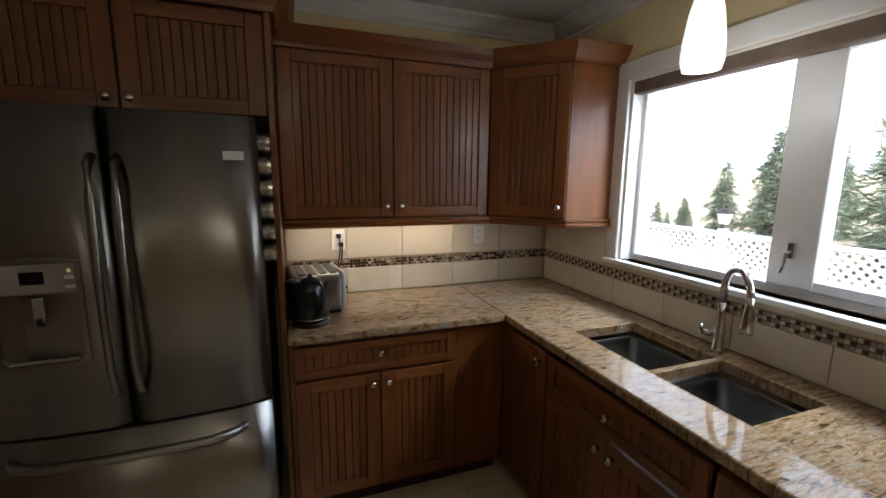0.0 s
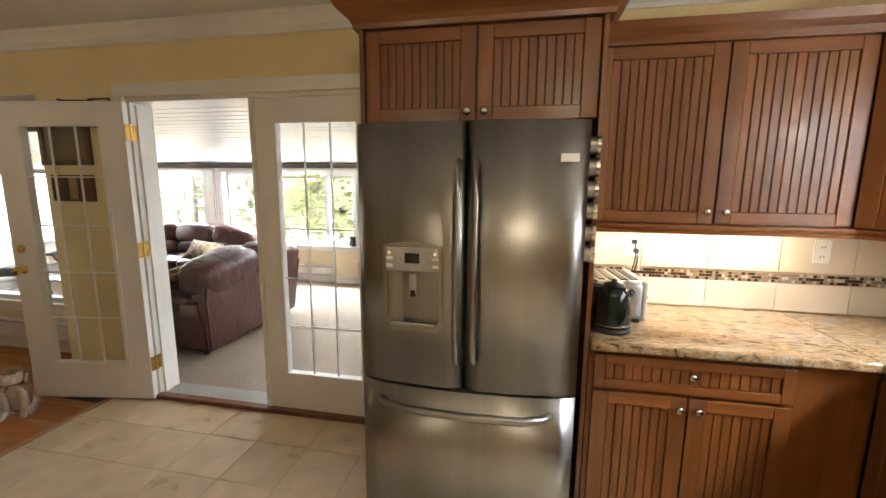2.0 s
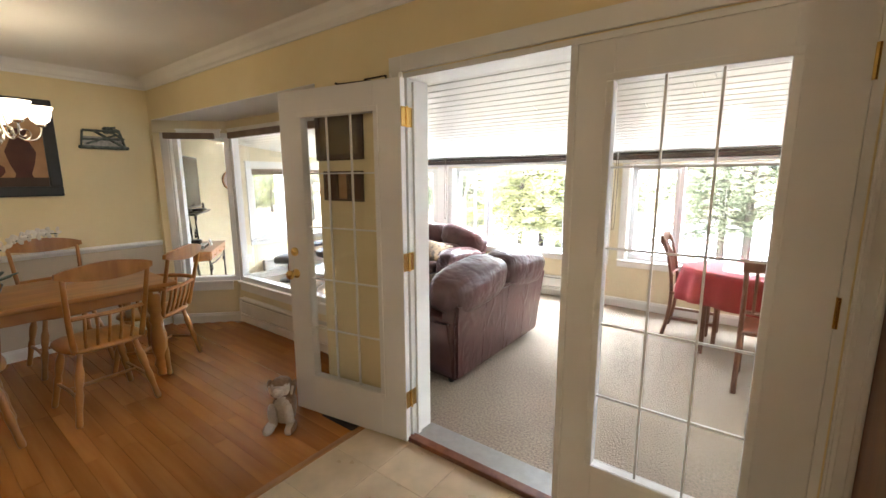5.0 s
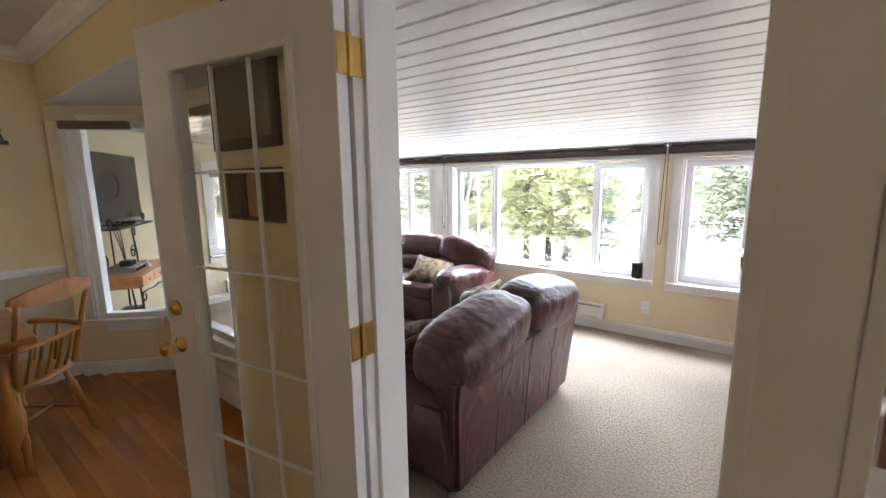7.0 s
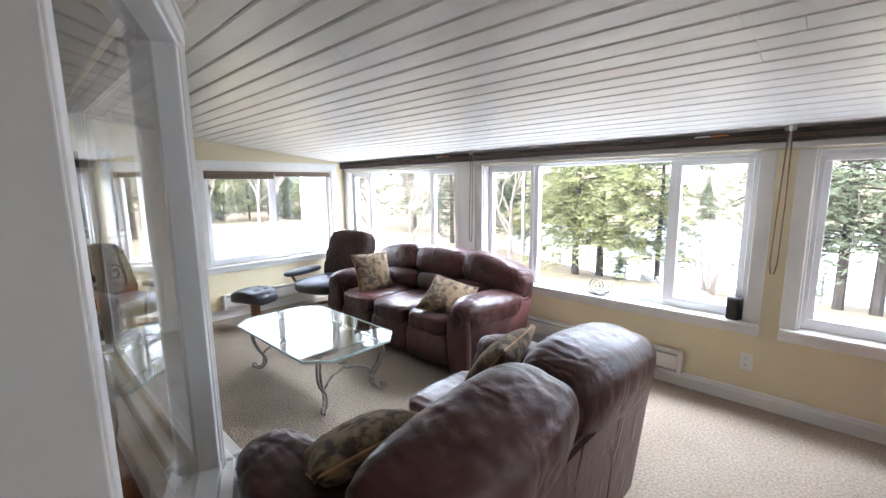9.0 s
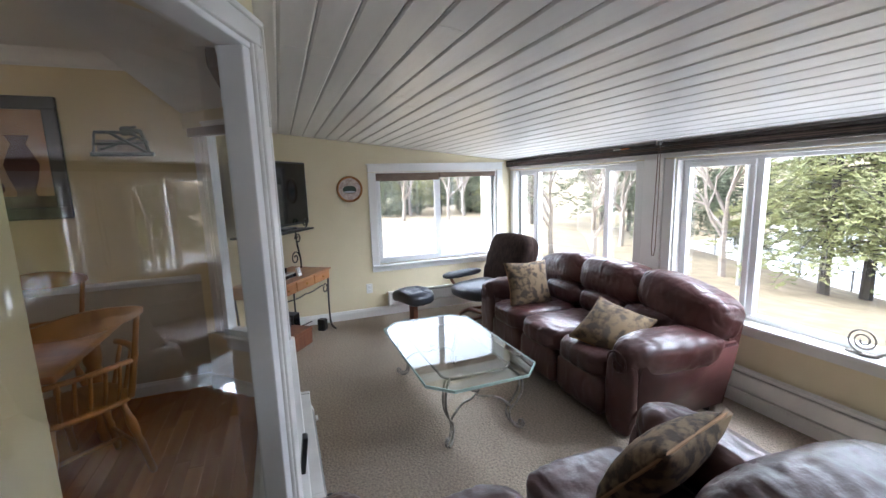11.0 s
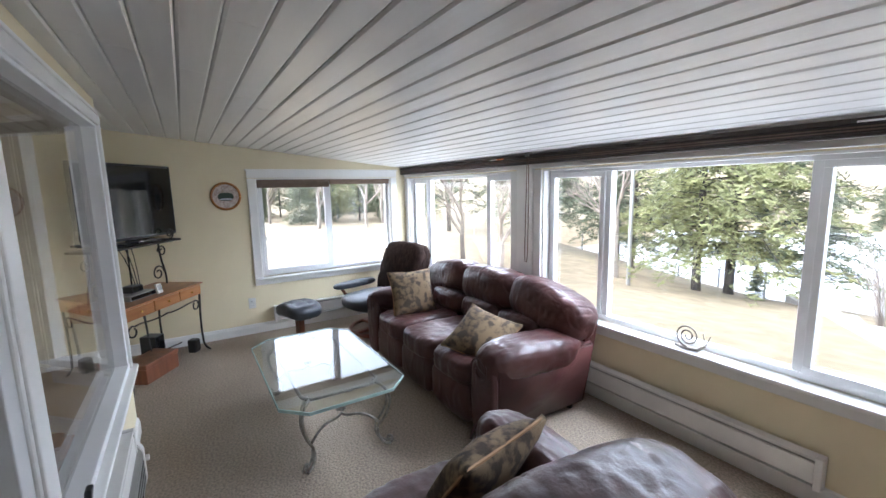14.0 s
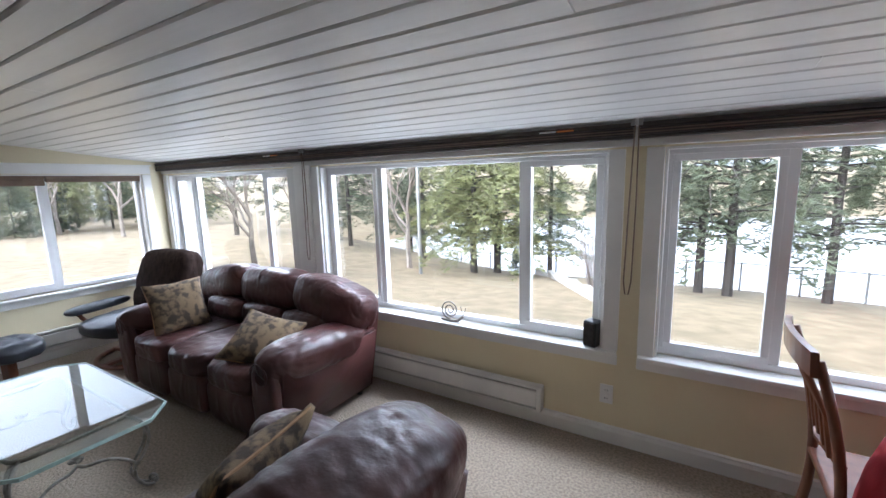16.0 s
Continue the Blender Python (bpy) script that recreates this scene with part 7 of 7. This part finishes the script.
# east of the house
for x, y, s, o in ((17, 5.5, 1.0, Dt), (14, 9, 0.68, Dt), (15.0, 1.0, 1.1, Dt), (16.5, -1.5, 1.3, Dt), (13.5, -0.5, 0.8, Dt), (24, 15, 1.0, Dt), (27, 20, 0.9, Dt), (30, 8, 1.2, Dt), (19, 4.0, 0.8, Dt), (28, 26, 0.7, Dt), (33, 17, 1.0, Dt), (18, -4, 1.0, A)):
    plant(o, x, y, rnd.uniform(0, 360), s)
for k in range(14):
    plant(Dt, rnd.uniform(20, 34), rnd.uniform(0, 32), rnd.uniform(0, 360), rnd.uniform(0.45, 0.7))
bt = thing("bare_tree", gp(-11.5, 12.5), "leafless grey-brown tree on the lawn", "tree", "bare trees outside")
part("branches", bare_mesh(5, 6.5), M["twig"], bt)
for x, y, s in ((-13.5, 12.5, 1.0), (-11.0, 17.5, 1.2), (-30, 12, 1.3), (-33, 18, 1.5), (-34, 6, 1.4), (-36, 0, 1.3), (-31, 23, 1.4), (-29, 15, 1.2), (20, 8.5, 1.1), (23, 9.5, 1.2), (10.2, 16.2, 1.3), (-37, 10, 1.3), (-35, 14, 1.2), (-16, 18, 1.2)):
    plant(bt, x, y, rnd.uniform(0, 360), s)
sb = thing("bare_shrub", gp(-4.1, 17.9), "pale leafless shrub beside the garden wall", "shrub")
bm = B()
for i in range(130):
    a, rr_ = rnd.uniform(0, 6.28), rnd.uniform(0.2, 1.1)
    tube(bm, [(0.1 * math.cos(a), 0.1 * math.sin(a), 0), (rr_ * 0.5 * math.cos(a), rr_ * 0.5 * math.sin(a), 0.9), (rr_ * math.cos(a + 0.2), rr_ * math.sin(a + 0.2), rnd.uniform(1.3, 2.4))], 0.007, 3, 0.003)
tagged(part("twigs", bm, M["twig"], sb), kind="stuff")

# low retaining wall, pole, wire fence
bm = B()
pts = [(-7.2, 21.8), (-6.2, 20.4), (-5.3, 18.6), (-4.5, 16.9), (-3.8, 15.4), (-3.15, 14.1), (-2.75, 13.2), (-2.5, 12.5)]
for (x0, y0), (x1, y1) in zip(pts, pts[1:]):
    m, L = oriented((x0, y0), (x1, y1))
    z = min(ground_z(x0, y0), ground_z(x1, y1))
    box(bm, -0.05, L + 0.05, -0.12, 0.12, z - 0.6, z + 0.28, 0.03, m=m)
rw = obj("garden_wall", bm, M["concrete"])
tagged(rw, "low pale concrete garden wall curving across the lawn", "wall")
po = thing("pole", gp(-9.87, 16.6), "plain grey pole standing in the lawn", "pole")
part("shaft", cyl(B(), (0, 0, -0.3), (0, 0, 7.0), 0.065, 0.05), M["wire"], po)
wf = thing("wire_fence", pose(0, 0, 0), "low grey wire fence along the lake shore", "fence")
px = None
for i in range(22):
    x = -16 + i * 1.6
    y = 21.7 + 0.4 * math.sin(i * 0.5)
    z = ground_z(x, y)
    part("post", cyl(B(), (x, y, z - 0.3), (x, y, z + 1.0), 0.035, n=6), M["wire"], wf)
    if px:
        part("rail", tube(B(), [(px[0], px[1], px[2] + 0.95), (x, y, z + 0.95)], 0.022, 5), M["wire"], wf)
    px = (x, y, z)

# neighbouring house corner with lap siding, north-west
nh = thing("house", gp(-13.0, 10.65, 65), "pale small outbuilding with lap siding", "house")
part("wall", bx(-0.9, 0, 0, 2.0, -0.5, 3.3), M["siding"], nh)
for i in range(23):
    part("siding_board", bx(-0.92, 0.02, -0.045, 0.0, -0.2 + i * 0.15, -0.2 + i * 0.15 + 0.125, 0.006, 1), M["siding"], nh)
part("corner_board", bx(-0.02, 0.05, -0.04, 0.06, -0.4, 3.3, 0.004), M["fencew"], nh)
bm = B()
v = [bm.verts.new(p) for p in ((-1.1, -0.45, 3.1), (0.45, -0.45, 3.1), (0.45, 1.0, 4.0), (-1.1, 1.0, 4.0), (-1.1, 2.4, 3.1), (0.45, 2.4, 3.1))]
bm.faces.new((v[0], v[1], v[2], v[3])), bm.faces.new((v[3], v[2], v[5], v[4])), bm.faces.new((v[0], v[3], v[4])), bm.faces.new((v[1], v[2], v[5])), bm.faces.new((v[0], v[1], v[5], v[4]))
part("roof", bm, M["wire"], nh)
pp = thing("porch_post", pose(-7.35, 5.09, 0), "square white painted post outside the end window", "post")
part("shaft", bx(-0.07, 0.07, -0.07, 0.07, -0.9, 2.3, 0.006), M["fencew"], pp)
part("base_cap", bx(-0.095, 0.095, -0.095, 0.095, 0.95, 1.0, 0.006), M["fencew"], pp)
part("plinth", bx(-0.085, 0.085, -0.085, 0.085, -0.9, 0.95, 0.006), M["fencew"], pp)

# lattice fence and lantern seen from the kitchen window
fe = thing("lattice_fence", pose(6.8, 0, 0), "white lattice fence panel run beside the house", "fence")
gz = -0.75
for y in (-2.0, 0.4, 2.8, 5.2, 7.6):
    part("post", bx(-0.05, 0.05, y - 0.05, y + 0.05, gz - 0.2, 0.90, 0.006), M["fencew"], fe)
part("top_rail", bx(-0.035, 0.035, -2.0, 7.6, 0.80, 0.86, 0.006), M["fencew"], fe)
part("mid_rail", bx(-0.03, 0.03, -2.0, 7.6, 0.28, 0.36, 0.006), M["fencew"], fe)
part("board_panel", bx(-0.015, 0.015, -2.0, 7.6, gz, 0.28), M["fencew"], fe)
for s in (-1, 1):
    t = bx(-0.004, 0.004, -0.02, 0.02, -0.33, 0.33)
    me = bpy.data.meshes.new("slat")
    t.to_mesh(me)
    t.free()
    me.materials.append(M["fencew"])
    for k in range(80):
        o = new("slat", me)
        o.matrix_basis = pose(s * 0.006, -1.75 + k * 0.116, 0.58, s * 45)
        o.parent = fe
ln = thing("lantern", pose(6.8, 5.2, 0.90), "black post lantern with frosted panes on the fence", "lamp")
part("base", lathe(B(), [(0.05, 0), (0.04, 0.03), (0.025, 0.05), (0.05, 0.07)], 12), M["iron"], ln)
part("glass", lathe(B(), [(0.06, 0.07), (0.10, 0.22)], 6), M["white"], ln)
part("cap", lathe(B(), [(0.12, 0.22), (0.12, 0.235), (0.06, 0.28), (0.015, 0.30), (0.015, 0.33)], 6), M["iron"], ln)


# ---- floor pieces, last ----
fl = bpy.data.objects["floor"]


def piece_mesh(name, w, d, h, material):
    bm = bx(-w / 2, w / 2, -d / 2, d / 2, -h, 0.0, 0.0015, 1)
    me = bpy.data.meshes.new(name)
    bm.to_mesh(me)
    bm.free()
    me.materials.append(material)
    return me


rnd = random.Random(11)
TS = 0.33
tile_me = piece_mesh("tile", TS - 0.0035, TS - 0.0035, 0.008, M["tile"])
x = -2.105
while x < 2.5:
    y = 3.175
    while y > -2.5:
        o = new("tile", tile_me)
        o.matrix_basis = pose(x, y, rnd.uniform(-0.0006, 0.0), 0, 0, rnd.choice((0, 90, 180, 270)))
        o.parent = fl
        y -= TS
    x += TS
lens = (0.55, 0.75, 0.95, 1.2)
bme = [piece_mesh("board", L - 0.0015, 0.0822, 0.008, M["oakfloor"]) for L in lens]
y = 3.30
while y > -1.9:
    x = -2.31
    first = True
    while x > -5.40:
        k = rnd.randrange(4)
        if first:
            x += rnd.uniform(0, 0.0)
            first = False
        L = lens[k]
        if x - L < -5.40:
            L = x + 5.40
            if L < 0.05:
                break
            o = new("board", bme[0])
            o.matrix_basis = pose(x - L / 2, y, rnd.uniform(-0.0005, 0)) @ Matrix.Diagonal((L / lens[0], 1, 1, 1))
        else:
            o = new("board", bme[k])
            o.matrix_basis = pose(x - L / 2, y, rnd.uniform(-0.0005, 0))
        o.parent = fl
        x -= L
    y -= 0.0825
y = 3.382
while y < 3.85:
    s = y - 3.34 + 0.03
    x0, x1 = -5.34 + s, -2.72 - 0.7 * s
    x = x1
    while x > x0 + 0.05:
        L = min(rnd.choice(lens), x - x0)
        o = new("board", bme[0])
        o.matrix_basis = pose(x - L / 2, y, 0.0045) @ Matrix.Diagonal((L / lens[0], 1, 1, 1))
        o.parent = bay_floor
        x -= L
    y += 0.0825
